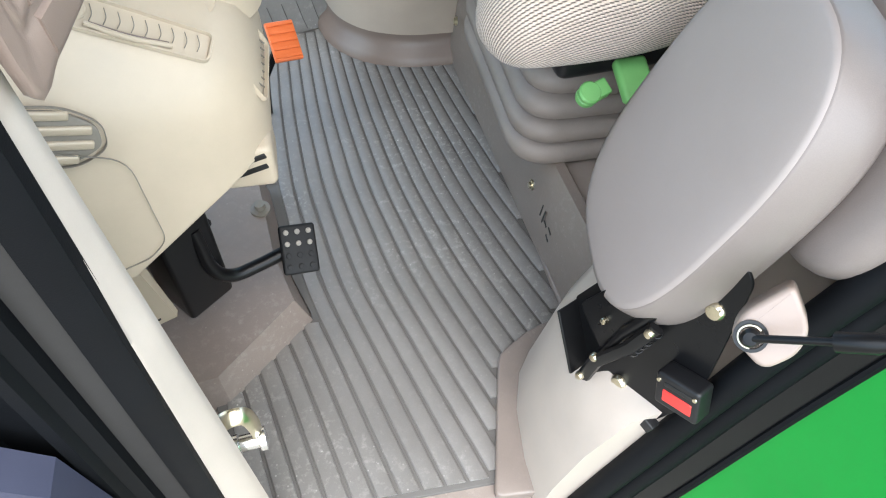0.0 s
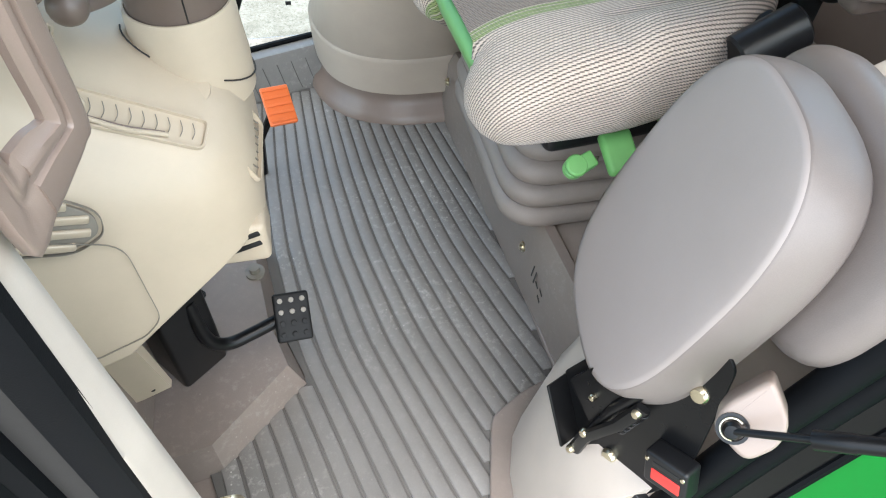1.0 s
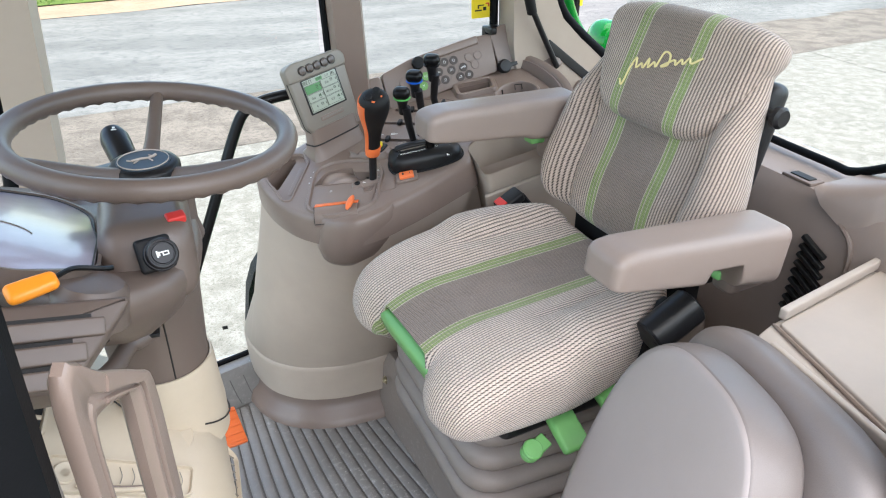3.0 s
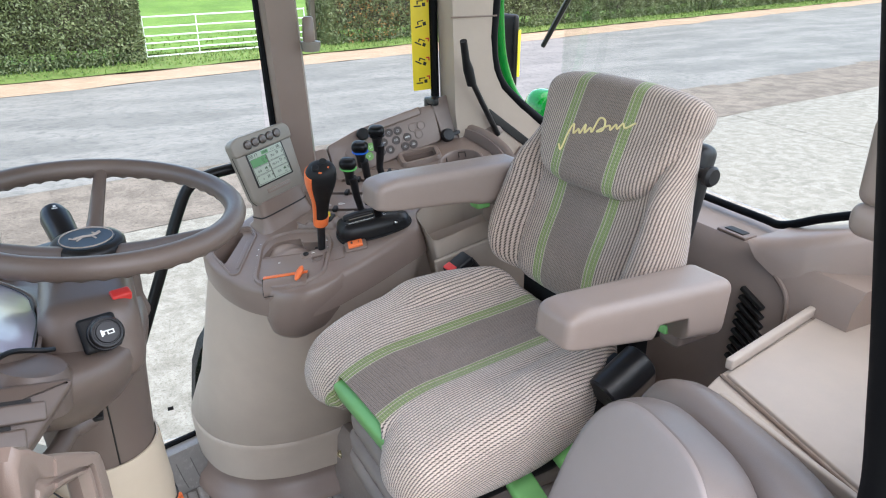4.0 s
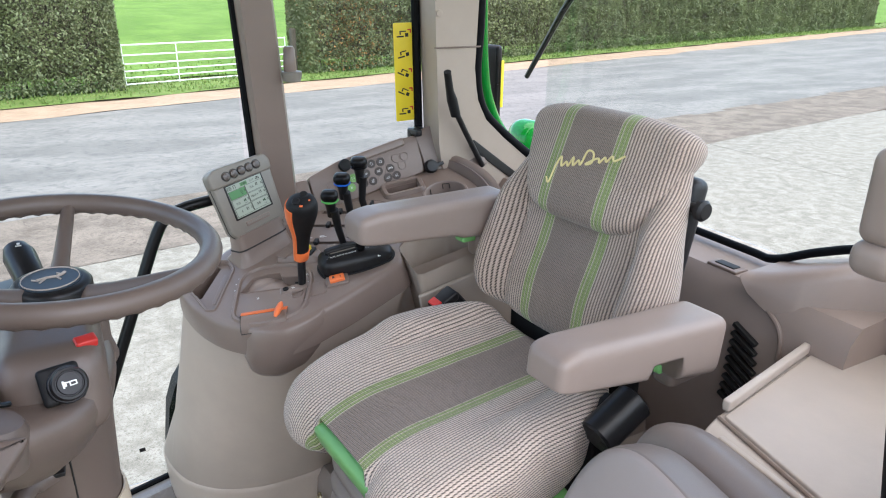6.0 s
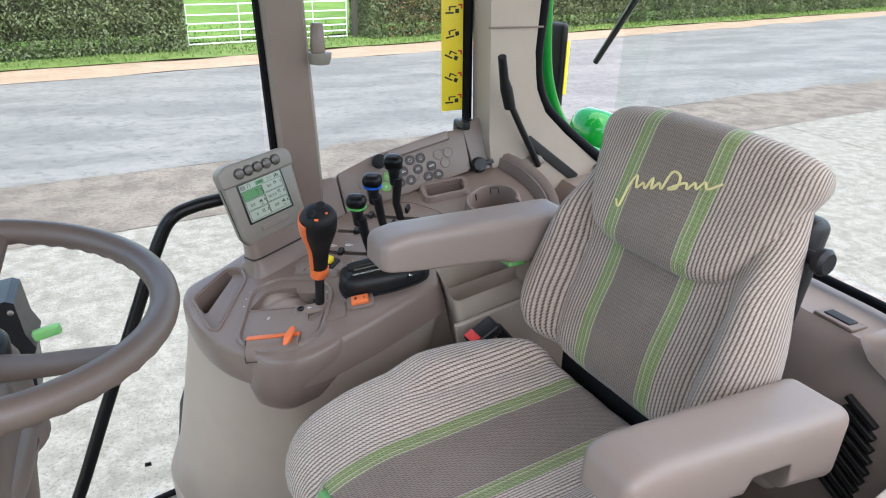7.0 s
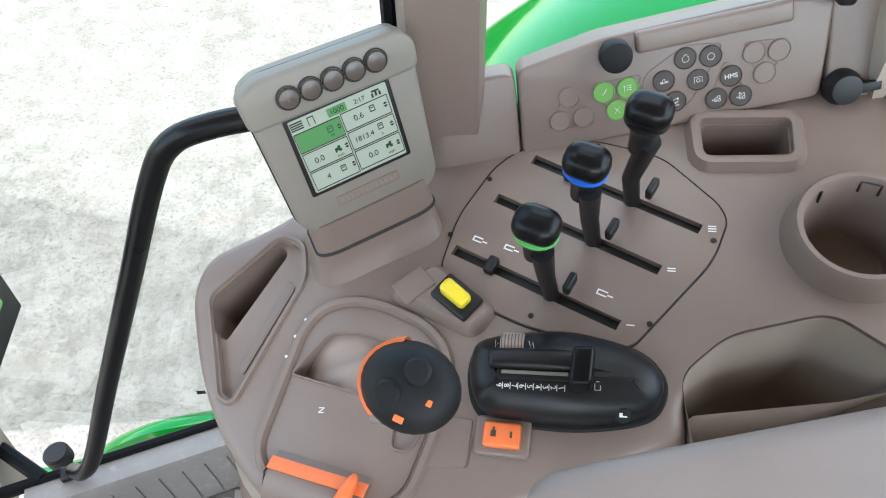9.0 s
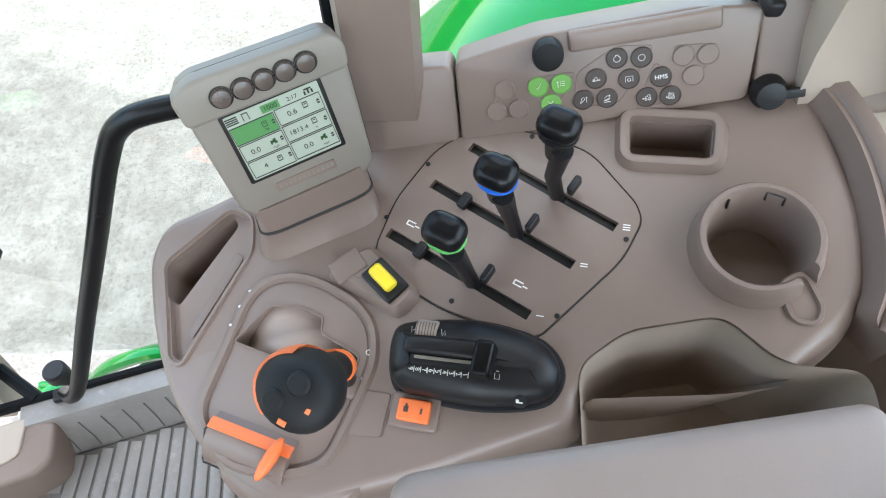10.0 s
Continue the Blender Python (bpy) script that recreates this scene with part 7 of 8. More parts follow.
def right_side():
    m = thing("middle_pillar", (0.70, 1.82, 0.9), "taupe middle window pillar on the right side", "pillar", kind="structure")
    bm = loft([[Vector((x0, 1.79, z)), Vector((x0 + 0.075, 1.79, z)), Vector((x0 + 0.085, 1.81, z)), Vector((x0 + 0.085, 1.84, z)), Vector((x0 - 0.008, 1.84, z)), Vector((x0 - 0.008, 1.81, z))] for z, x0 in ((0.90, 0.665), (1.0, 0.66), (1.427, 0.636), (1.95, 0.606))])
    part("post", bm, TAUPE, m, sharp=50)
    part("seal", tube([(0.652, 1.838, 0.9), (0.628, 1.838, 1.427), (0.595, 1.838, 1.95)], 0.012, 8), SEAL, m)
    k = thing("lamp_holder", (0.742, 1.78, 1.25), "grey plastic clip on the window pillar", "clip")
    part("cup", lathe([(0.0, 0), (0.022, 0.004), (0.026, 0.02), (0.026, 0.028), (0.0, 0.03)], 18, Matrix.Translation((0.745, 1.775, 1.235))), GREYBEIGE, k)
    part("peg", lathe([(0.015, 0.02), (0.0165, 0.04), (0.014, 0.085), (0.010, 0.09), (0.0, 0.09)], 16, Matrix.Translation((0.742, 1.775, 1.235))), TAUPE, k)
    a = thing("front_right_pillar", (-0.1, 1.82, 0), "beige right front window pillar with a black seal", "pillar", kind="structure")
    part("post", loft([[Vector((x, 1.77, z)), Vector((x + 0.09, 1.78, z)), Vector((x + 0.10, 1.85, z)), Vector((x, 1.85, z))] for z, x in ((-0.05, -0.26), (0.45, -0.20), (0.83, -0.145), (1.2, -0.12), (1.95, -0.08))]), BEIGE, a, sharp=40)
    part("seal", tube([(-0.275, 1.80, -0.05), (-0.215, 1.80, 0.45), (-0.16, 1.80, 0.83), (-0.135, 1.80, 1.2), (-0.10, 1.80, 1.95)], 0.022, 10), SEAL, a)
    # rear right pillar, spreading into the sill behind the console
    c = thing("rear_right_pillar", (1.2, 1.8, 0.9), "beige moulded rear right pillar flaring into the sill", "pillar", kind="structure")
    o = [(1.135, 1.95), (1.142, 1.43), (1.158, 1.04), (1.165, 0.99), (1.20, 0.88), (1.30, 0.78), (1.52, 0.80), (1.52, 0.93), (1.45, 0.985), (1.38, 1.04), (1.315, 1.10), (1.285, 1.16), (1.272, 1.25), (1.28, 1.43), (1.27, 1.95)]
    rings = []
    for y, d in ((1.70, 0.012), (1.745, 0.0), (1.84, 0.0)):
        rings.append([Vector((x, y, z)) for x, z in o])
    part("body", loft(rings[1:]), BEIGE, c, sharp=35)
    part("joint", tube([(1.14, 1.742, 1.31), (1.287, 1.742, 1.31)], 0.0025, 6), TAUPE, c)
    part("button", lathe([(0.010, 0), (0.010, 0.004), (0.0, 0.006)], 14, axes((1.155, 1.745, 1.40), (1, 0, 0), (0, -1, 0))), BEIGE, c)
    part("slot", rbox((0.026, 0.006, 0.20), 0.003, 1, axes((1.345, 1.743, 0.975), (-0.6, 0, -0.8), (0.8, 0, -0.6))), INK, c)
    s = thing("aerial_stalk", (1.24, 1.67, 1.0), "black flexible stalk clipped to the rear pillar", "stalk")
    part("cable", tube([(1.30, 1.735, 0.965), (1.225, 1.715, 1.08), (1.18, 1.70, 1.15)], 0.0085, 10), BLACK, s)
    part("grip", tube([(1.188, 1.705, 1.13), (1.17, 1.695, 1.175), (1.16, 1.69, 1.20), (1.14, 1.67, 1.255)], [0.014, 0.015, 0.011, 0.010], 14), BLACKMATT, s)
    # window glass and its frames
    w = thing("window_1", (0.3, 1.85, 0.0), "clear right door window reaching to the floor", "window", kind="structure")
    g = part("pane", rbox((0.86, 0.005, 1.84), 0.001, 1, Matrix.Translation((0.195, 1.858, 1.035))), GLASS, w)
    g.visible_shadow = False
    bars([(0, 0, 0.016, 0.012)], axes((0.262, 1.854, 0.225), (1, 0, 0), (0, -1, 0)), INK, w, "etched_mark")
    w = thing("window_2", (0.9, 1.85, 1.0), "clear right rear quarter window with a yellow label", "window", kind="structure")
    g = part("pane", rbox((0.47, 0.005, 1.08), 0.001, 1, Matrix.Translation((0.91, 1.858, 1.42))), GLASS, w)
    g.visible_shadow = False
    part("rear_seal", tube([(1.145, 1.845, 0.93), (1.132, 1.845, 1.43), (1.12, 1.845, 1.95)], 0.013, 8), SEAL, w)
    d = thing("instruction_label", (1.1, 1.848, 1.1), "yellow window label with five black pictograms", "label")
    D = axes((1.10, 1.847, 1.235), (1, 0, 0), (0.02, -1, 0))
    D = D @ Matrix.Rotation(radians(1.5), 4, "Z")
    part("sheet", slab(rounded([(-0.033, -0.137), (0.033, -0.137), (0.033, 0.137), (-0.033, 0.137)], 0.004), 0.0, 0.0012, 0.0004, D), YELLOW, d)
    for k in range(5):
        y = 0.108 - 0.054 * k
        f = D @ Matrix.Translation((0, y, 0.0012))
        bars([(-0.012, -0.008, 0.022, 0.004), (0.008, -0.004, 0.010, 0.010), (-0.002, 0.006, 0.016, 0.003), (-0.012, 0.002, 0.004, 0.010)], f @ Matrix.Rotation(radians((0, 10, -25, -25, 0)[k]), 4, "Z"), INK, d, "pictogram")
        if k != 1:
            bars([(0.016, 0.010, 0.010, 0.004), (0.020, 0.006, 0.004, 0.010)], f, RED, d, "red_mark")
    l = thing("window_latch", (1.15, 1.83, 1.03), "black plastic window latch", "latch")
    part("body", rbox((0.05, 0.035, 0.035), 0.008, 2, Matrix.Translation((1.125, 1.825, 1.062))), BLACK, l)
    part("lever", rbox((0.02, 0.05, 0.02), 0.006, 2, Matrix.Translation((1.11, 1.80, 1.072))), BLACK, l)
    r = thing("grab_rail", (0.1, 1.72, 0.1), "black painted tubular grab rail beside the door window", "grab rail")
    p = curve([(0.52, 1.775, 0.955), (0.45, 1.772, 0.945), (0.40, 1.768, 0.925), (0.365, 1.765, 0.87), (0.30, 1.752, 0.72), (0.20, 1.73, 0.49), (0.115, 1.712, 0.29), (0.06, 1.728, 0.19), (0.012, 1.762, 0.125)], 6)
    part("rail", tube(p, 0.0145, 14), BLACKPAINT, r)
    part("foot", rbox((0.05, 0.03, 0.014), 0.005, 2, Matrix.Translation((0.010, 1.764, 0.116)) @ Matrix.Rotation(radians(16), 4, "Z")), BLACK, r)


right_side()


def rear_end():
    b = thing("rear_bulkhead", (1.4, 1.1, 0.0), "taupe rear bulkhead panel with a slatted vent", "panel", kind="structure")
    o = [(1.33, 0.2), (1.345, 0.80), (1.36, 0.885), (1.385, 0.915), (1.50, 0.925), (1.50, 0.2)]
    part("panel", loft([[Vector((x, y, z)) for x, z in o] for y in (0.60, 1.75)]), TAUPE_PAD, b, sharp=35)
    for k in range(9):
        z = 0.826 - 0.020 * k
        part("vent_slot", rbox((0.012, 0.062 + 0.0035 * (4 - abs(k - 4)), 0.010), 0.002, 1, Matrix.Translation((1.341 - 0.0005 * k, 0.794 - 0.0012 * k + 0.0012 * max(0, k - 3) ** 1.6, z)) @ Matrix.Rotation(radians(24), 4, "X")), INK, b)
    part("sill_vent", rbox((0.04, 0.075, 0.008), 0.003, 1, Matrix.Translation((1.405, 0.91, 0.918))), TAUPE, b)
    part("sill_slot", rbox((0.022, 0.05, 0.008), 0.002, 1, Matrix.Translation((1.405, 0.91, 0.9205))), INK, b)
    w = thing("window_3", (1.5, 1.1, 0.93), "clear rear window in a black rubber frame", "window", kind="structure")
    g = part("pane", rbox((0.005, 1.45, 1.0), 0.001, 1, Matrix.Translation((1.515, 1.0, 1.44))), GLASS, w)
    g.visible_shadow = False
    part("lower_frame", tube(curve([(1.49, 1.74, 0.94), (1.48, 1.2, 0.94), (1.475, 0.92, 0.94), (1.47, 0.85, 0.945), (1.47, 0.76, 0.99), (1.47, 0.66, 1.028), (1.47, 0.50, 1.045), (1.47, 0.30, 1.05)], 6), 0.009, 10), SEAL, w)
    part("side_frame", tube(curve([(1.54, 1.74, 0.935), (1.46, 1.75, 0.992), (1.39, 1.755, 1.048), (1.325, 1.755, 1.108), (1.295, 1.755, 1.165), (1.284, 1.755, 1.25), (1.292, 1.755, 1.43), (1.282, 1.755, 1.95)], 6), 0.014, 10), SEAL, w)
    # left rear: moulded wheel-arch cover, storage lid and corner boss
    f = thing("left_arch_cover", (1.3, 0.45, 0.5), "beige moulded cover over the left wheel arch", "trim", kind="structure")
    edge = smooth_table([(0.83, 0.945), (0.811, 0.948), (0.78, 0.958), (0.74, 0.975), (0.70, 0.99), (0.66, 1.007), (0.60, 1.03), (0.45, 1.05), (0.28, 1.06)])
    base = [(0.83, 0.937), (0.811, 0.910), (0.775, 0.888), (0.736, 0.864), (0.722, 0.838), (0.718, 0.79), (0.714, 0.60), (0.28, 0.60)]
    front = smooth_table([(0.83, 1.342), (0.78, 1.35), (0.73, 1.365), (0.69, 1.385), (0.66, 1.415), (0.61, 1.475), (0.56, 1.49), (0.28, 1.49)])
    rings = []
    for y in [0.28, 0.40, 0.50] + [0.55 + 0.01 * k for k in range(16)] + [0.712, 0.716, 0.72, 0.725, 0.73, 0.74] + [0.75 + 0.01 * k for k in range(9)]:
        x, top, low = lerp_table(front, y), lerp_table(edge, y), lerp_table(base, y)
        h = top - low
        rings.append([Vector((1.505, y, low)), Vector((x, y, low)), Vector((x + 0.002, y, low + 0.4 * h)), Vector((x + 0.008, y, top - min(0.03, 0.3 * h))), Vector((x + 0.018, y, top - min(0.010, 0.1 * h))), Vector((min(x + 0.036, 1.503), y, top)), Vector((1.505, y, top + 0.004))])
    part("body", loft(rings), TAUPE_PAD, f, sharp=60)
    part("border", tube(curve([(1.338, 0.716, 0.70), (1.342, 0.718, 0.79), (1.348, 0.722, 0.838), (1.354, 0.738, 0.866), (1.360, 0.775, 0.890), (1.368, 0.811, 0.912), (1.385, 0.832, 0.938)], 6), 0.005, 8), TAUPE, f)
    l = thing("storage_lid", (1.1, 0.42, 0.8), "beige plastic storage lid with raised edges", "storage box")
    flat = rounded([(0.962, 0.28), (0.984, 0.555), (0.994, 0.593), (1.045, 0.612), (1.386, 0.682), (1.49, 0.61), (1.49, 0.28)], [0.01, 0.02, 0.025, 0.02, 0.004, 0.004, 0.004])
    part("tray", slab(flat, 0.60, 0.836, 0.006), PALE, l)
    part("lid_panel", slab(rounded([(0.987, 0.28), (1.054, 0.602), (1.380, 0.668), (1.478, 0.600), (1.478, 0.28)], 0.006), 0.828, 0.842, 0.003), PALE, l)
    part("edge_rail", rbox((0.322, 0.014, 0.020), 0.004, (6, 1, 1), axes((1.224, 0.6455, 0.850), (0.315, 0.068, 0.0), (0, 0, 1))), PALE, l)
    part("front_lip", rbox((0.012, 0.28, 0.018), 0.004, (1, 6, 1), axes((0.979, 0.42, 0.843), (1, -0.10, 0), (0, 0, 1))), PALE, l)
    part("seam_cord", tube([(1.046, 0.606, 0.839), (0.980, 0.30, 0.839)], 0.0028, 8), TAUPE, l)
    part("seam_cord", tube([(1.388, 0.672, 0.840), (1.484, 0.604, 0.840)], 0.0028, 8), TAUPE, l)
    h = thing("belt_guide", (0.95, 0.40, 1.1), "beige plastic belt guide on a window pillar", "belt guide")
    part("body", rbox((0.05, 0.06, 0.13), 0.02, (3, 3, 4), Matrix.Translation((1.13, 0.47, 1.225))), TAUPE_PAD, h)
    part("foot", rbox((0.055, 0.065, 0.05), 0.02, (3, 3, 2), Matrix.Translation((1.13, 0.47, 1.14))), TAUPE_PAD, h)
    part("bracket", rbox((0.03, 0.22, 0.03), 0.008, 2, Matrix.Translation((1.13, 0.37, 1.225))), TAUPE, h)


rear_end()


def shell():
    structure("ceiling", block(-0.65, 1.60, 0.22, 1.90, 1.95, 2.08, 0.02), CREAM, "cream moulded cab roof lining", "ceiling")
    w = thing("window_4", (-0.5, 1.05, 0.0), "curved windscreen at the front of the cab", "window", kind="structure")
    g = part("pane", rbox((0.006, 1.50, 1.95), 0.002, 1, Matrix.Translation((-0.46, 1.06, 0.98))), GLASS, w)
    g.visible_shadow = False
    structure("wall_front", block(-0.48, -0.36, 0.30, 0.98, -0.01, 0.78, 0.01), BEIGE, "beige front bulkhead behind the steering column", "wall")
    w = thing("window_5", (-0.25, 0.27, 0.8), "tinted front left quarter window", "window", kind="structure")
    g = part("pane", rbox((0.36, 0.006, 1.9), 0.002, 1, Matrix.Translation((-0.27, 0.27, 1.0))), GLASS, w)
    g.visible_shadow = False
    w = thing("window_6", (1.15, 0.25, 1.1), "left rear quarter window", "window", kind="structure")
    g = part("pane", rbox((0.55, 0.006, 0.85), 0.002, 1, Matrix.Translation((1.20, 0.25, 1.52))), GLASS, w)
    g.visible_shadow = False
    structure("wall_left", block(0.98, 1.50, 0.235, 0.268, 0.3, 1.09, 0.006), BEIGE, "beige left rear wall below the quarter window", "wall")
    structure("wall_rear", block(1.502, 1.54, 0.25, 1.84, -0.05, 0.92, 0.01), TAUPE_PAD, "taupe rear cab panel below the rear window", "wall")
    structure("wall_right", block(0.60, 1.50, 1.842, 1.875, -0.05, 0.90, 0.01), GREENPAINT, "green right cab panel below the quarter window", "wall")


shell()


def right_fender():
    f = thing("right_fender", (1.1, 2.1, -0.4), "glossy green painted rear fender with an orange-edged lamp", "fender")
    prof = [(0.50, 0.10), (0.57, 0.32), (0.67, 0.50), (0.80, 0.65), (0.95, 0.77), (1.12, 0.86), (1.32, 0.915), (1.60, 0.92), (1.83, 0.83), (2.0, 0.66)]
    line = curve([(x, 0, z) for x, z in prof], 5)
    sect = [(1.885, -0.10), (1.885, -0.02), (1.90, 0.0), (2.10, 0.012), (2.32, 0.0), (2.36, -0.02), (2.37, -0.12), (2.33, -0.12), (2.32, -0.05), (1.93, -0.05), (1.93, -0.10)]
    rings = []
    for k, p in enumerate(line):
        a, b = line[max(0, k - 1)], line[min(len(line) - 1, k + 1)]
        t = (b - a).normalized()
        nrm = Vector((-t.z, 0, t.x))
        rings.append([Vector((p.x + nrm.x * d, y, p.z + nrm.z * d)) for y, d in sect])
    part("shell", loft(rings), GREENPAINT, f, sharp=50)
    part("mud_flap", loft([[Vector((x, 2.01, z)), Vector((x, 2.08, z)), Vector((x + 0.02, 2.08, z)), Vector((x + 0.02, 2.01, z))] for x, z in ((0.42, 0.36), (0.385, 0.31), (0.36, 0.24), (0.340, 0.10), (0.335, -0.30))]), BLACKMATT, f, "black rubber mud flap", sharp=60)
    part("front_edge", loft([[Vector((x, 1.93, z)), Vector((x, 2.018, z)), Vector((x + 0.03, 2.018, z)), Vector((x + 0.03, 1.93, z))] for x, z in ((0.50, 0.33), (0.43, 0.27), (0.375, 0.16), (0.352, 0.0), (0.348, -0.35))]), GREENPAINT, f, sharp=60)
    part("lamp_pod", rbox((0.46, 0.18, 0.16), 0.07, (6, 3, 3), Matrix.Translation((1.90, 2.12, 0.895)) @ Matrix.Rotation(radians(13), 4, "Y"), lambda p: Vector((p.x, p.y, p.z * (0.75 + 1.0 * max(0, -p.x))))), GREENPAINT, f)
    part("lamp_lens", rbox((0.12, 0.19, 0.13), 0.05, (3, 3, 3), Matrix.Translation((2.075, 2.12, 0.86)) @ Matrix.Rotation(radians(13), 4, "Y")), ORANGE, f, "orange lamp lens")
    t = thing("tractor_wheel", (1.2, 2.15, GROUND), "black rear tractor tyre under the green fender", "wheel")
    part("tread", lathe([(0.45, -0.24), (0.80, -0.25), (0.88, -0.22), (0.90, 0.0), (0.88, 0.22), (0.80, 0.25), (0.45, 0.24)], 48, Matrix.Translation((1.25, 2.12, GROUND + 0.9)) @ Matrix.Rotation(radians(90), 4, "X")), BLACKMATT, t)
    m = thing("side_mirror", (1.6, 1.95, 1.0), "dark rear lamp plate with a yellow edge on a green bracket", "mirror")
    part("plate", rbox((0.03, 0.11, 0.26), 0.014, (2, 3, 5), axes((1.55, 2.12, 1.15), (0.45, -0.9, 0), (0, 0, 1)) @ Matrix.Rotation(radians(90), 4, "Z") @ Matrix.Translation((0, 0, 0))), BLACKPAINT, m)
    part("edge", rbox((0.010, 0.004, 0.16), 0.001, 1, Matrix.Translation((1.578, 2.065, 1.15))), YELLOW, m)
    part("bracket", tube(curve([(1.31, 1.80, 1.9), (1.325, 1.80, 1.43), (1.335, 1.80, 1.25), (1.355, 1.80, 1.15), (1.40, 1.80, 1.06), (1.47, 1.79, 0.985), (1.56, 1.74, 0.95)], 6), 0.016, 12), GREENPAINT, m, "green tubular bracket")
    w = thing("rear_wiper", (1.54, 1.5, 1.5), "black rear window wiper arm", "wiper")
    part("arm", tube([(1.535, 1.86, 1.20), (1.535, 1.70, 1.40), (1.535, 1.48, 1.64)], [0.008, 0.010, 0.013], 8), BLACK, w)


right_fender()


def door_lock():
    d = thing("door_lock", (0.0, 1.76, 0.65), "black door lock box with a green release lever", "door lock")
    part("case", loft([[Vector((x, y, z)) for x, z in ((-0.09, 0.79), (0.070, 0.815), (0.084, 0.808), (0.091, 0.735), (0.105, 0.701), (0.094, 0.675), (0.090, 0.581), (0.004, 0.558), (-0.09, 0.55))] for y in (1.70, 1.705, 1.76, 1.82)]), BLACK, d, sharp=30)
    part("release_lever", rbox((0.055, 0.02, 0.022), 0.006, (3, 2, 2), Matrix.Translation((0.128, 1.712, 0.728)) @ Matrix.Rotation(radians(-12), 4, "Y")), GREENPLASTIC, d, "green release lever")
    part("screw", lathe([(0.006, 0), (0.006, 0.002), (0, 0.003)], 10, axes((0.075, 1.70, 0.79), (1, 0, 0), (0, -1, 0))), CHROME, d)


door_lock()
# ---------------------------------------------------------------- steering column
def steering_column():
    c = thing("steering_column", (0.05, 0.88, 0.0), "cream and taupe steering column with its dashboard", "steering column")
    # cover: sections across the tractor, from the front wall to the driver
    sections = [(-0.36, [(1.05, 0.40), (1.05, 0.97), (0.85, 0.985), (0.735, 0.945), (0.66, 0.82), (0.53, 0.33)]),
                (-0.02, [(1.05, 0.43), (1.05, 0.80), (0.85, 0.825), (0.735, 0.770), (0.657, 0.675), (0.595, 0.424)]),
                (0.125, [(1.03, 0.48), (1.03, 0.705), (0.85, 0.740), (0.738, 0.690), (0.707, 0.635), (0.683, 0.490)]),
                (0.158, [(1.02, 0.50), (1.02, 0.685), (0.85, 0.722), (0.747, 0.676), (0.722, 0.622), (0.706, 0.505)]),
                (0.180, [(1.00, 0.51), (1.00, 0.665), (0.85, 0.700), (0.766, 0.660), (0.742, 0.612), (0.730, 0.512)]),
                (0.196, [(0.99, 0.51), (0.99, 0.635), (0.85, 0.665), (0.790, 0.637), (0.768, 0.597), (0.757, 0.515)]),
                (0.203, [(0.97, 0.52), (0.97, 0.61), (0.86, 0.635), (0.815, 0.617), (0.795, 0.587), (0.785, 0.525)])]
    rings = []
    for x, pts in sections:
        rings.append([Vector((x, q.x, q.y)) for q in rounded(pts, [0.02, 0.02, 0.05, 0.022, 0.05, 0.008], 5)])
    part("lower_cover", loft(rings), CREAM, c, "cream plastic lower cover", sharp=38)
    part("cover_flange", loft([[Vector(q) for q in r] for r in ([(-0.36, 0.615, 0.42), (-0.03, 0.625, 0.41), (-0.022, 0.661, 0.205), (-0.075, 0.655, 0.185), (-0.36, 0.63, 0.11)], [(-0.36, 0.640, 0.42), (-0.03, 0.650, 0.41), (-0.022, 0.675, 0.205), (-0.075, 0.670, 0.185), (-0.36, 0.65, 0.11)])]), CREAM, c, sharp=30)
    part("flange_screw", lathe([(0.006, 0.0), (0.005, 0.003), (0.0, 0.003)], 10, axes((-0.052, 0.657, 0.215), (1, 0, 0), (0.1, -1, 0.1))), INK, c)
    foot = part("foot_box", rbox((0.085, 0.10, 0.085), 0.012, 3, Matrix.Translation((0.158, 0.775, 0.49))), CREAM, c)
    for k in range(2):
        part("foot_slot", rbox((0.05, 0.004, 0.010), 0.002, 1, Matrix.Translation((0.166, 0.7245, 0.512 - 0.022 * k)) @ Matrix.Rotation(radians(-18), 4, "Y")), INK, foot)
    A = Matrix.Translation((0.132, 0.928, 0.66))
    part("collar", lathe([(0.084, 0.0), (0.084, 0.055), (0.080, 0.10), (0.078, 0.14), (0.076, 0.15), (0.073, 0.15), (0.071, 0.13)], 44, A), CREAM, c, "cream plastic collar", sharp=30)
    part("upper_shroud", lathe([(0.071, 0.09), (0.071, 0.16), (0.076, 0.26), (0.082, 0.315), (0.09, 0.345)], 44, A), DASH, c)
    part("shroud_seam", tube([(0.150, 0.8595, 0.80), (0.150, 0.857, 0.87), (0.150, 0.852, 0.93)], 0.0012, 5), INK, c)
    part("shroud_slot", rbox((0.018, 0.006, 0.032), 0.001, 1, axes((0.135, 0.854, 0.905), (1, -0.05, 0), (0, -1, 0))), INK, c)
    b = part("screw_boss", lathe([(0.030, -0.03), (0.028, 0.003), (0.010, 0.006), (0.008, -0.002), (0.0, -0.002)], 20, axes((0.130, 0.838, 0.716), (1, 0.2, 0), (0.2, -0.3, 1))), CREAM, c)
    part("screw", lathe([(0.007, 0.0), (0.006, 0.003), (0.0, 0.003)], 12, axes((0.130, 0.838, 0.7165), (1, 0.2, 0), (0.2, -0.3, 1))), BLACK, b)
    # moulded grille on the sloping shoulder
    G = axes((0.064, 0.7625, 0.7375), (0.165, 0.006, -0.09), (0.45, -0.38, 0.80))
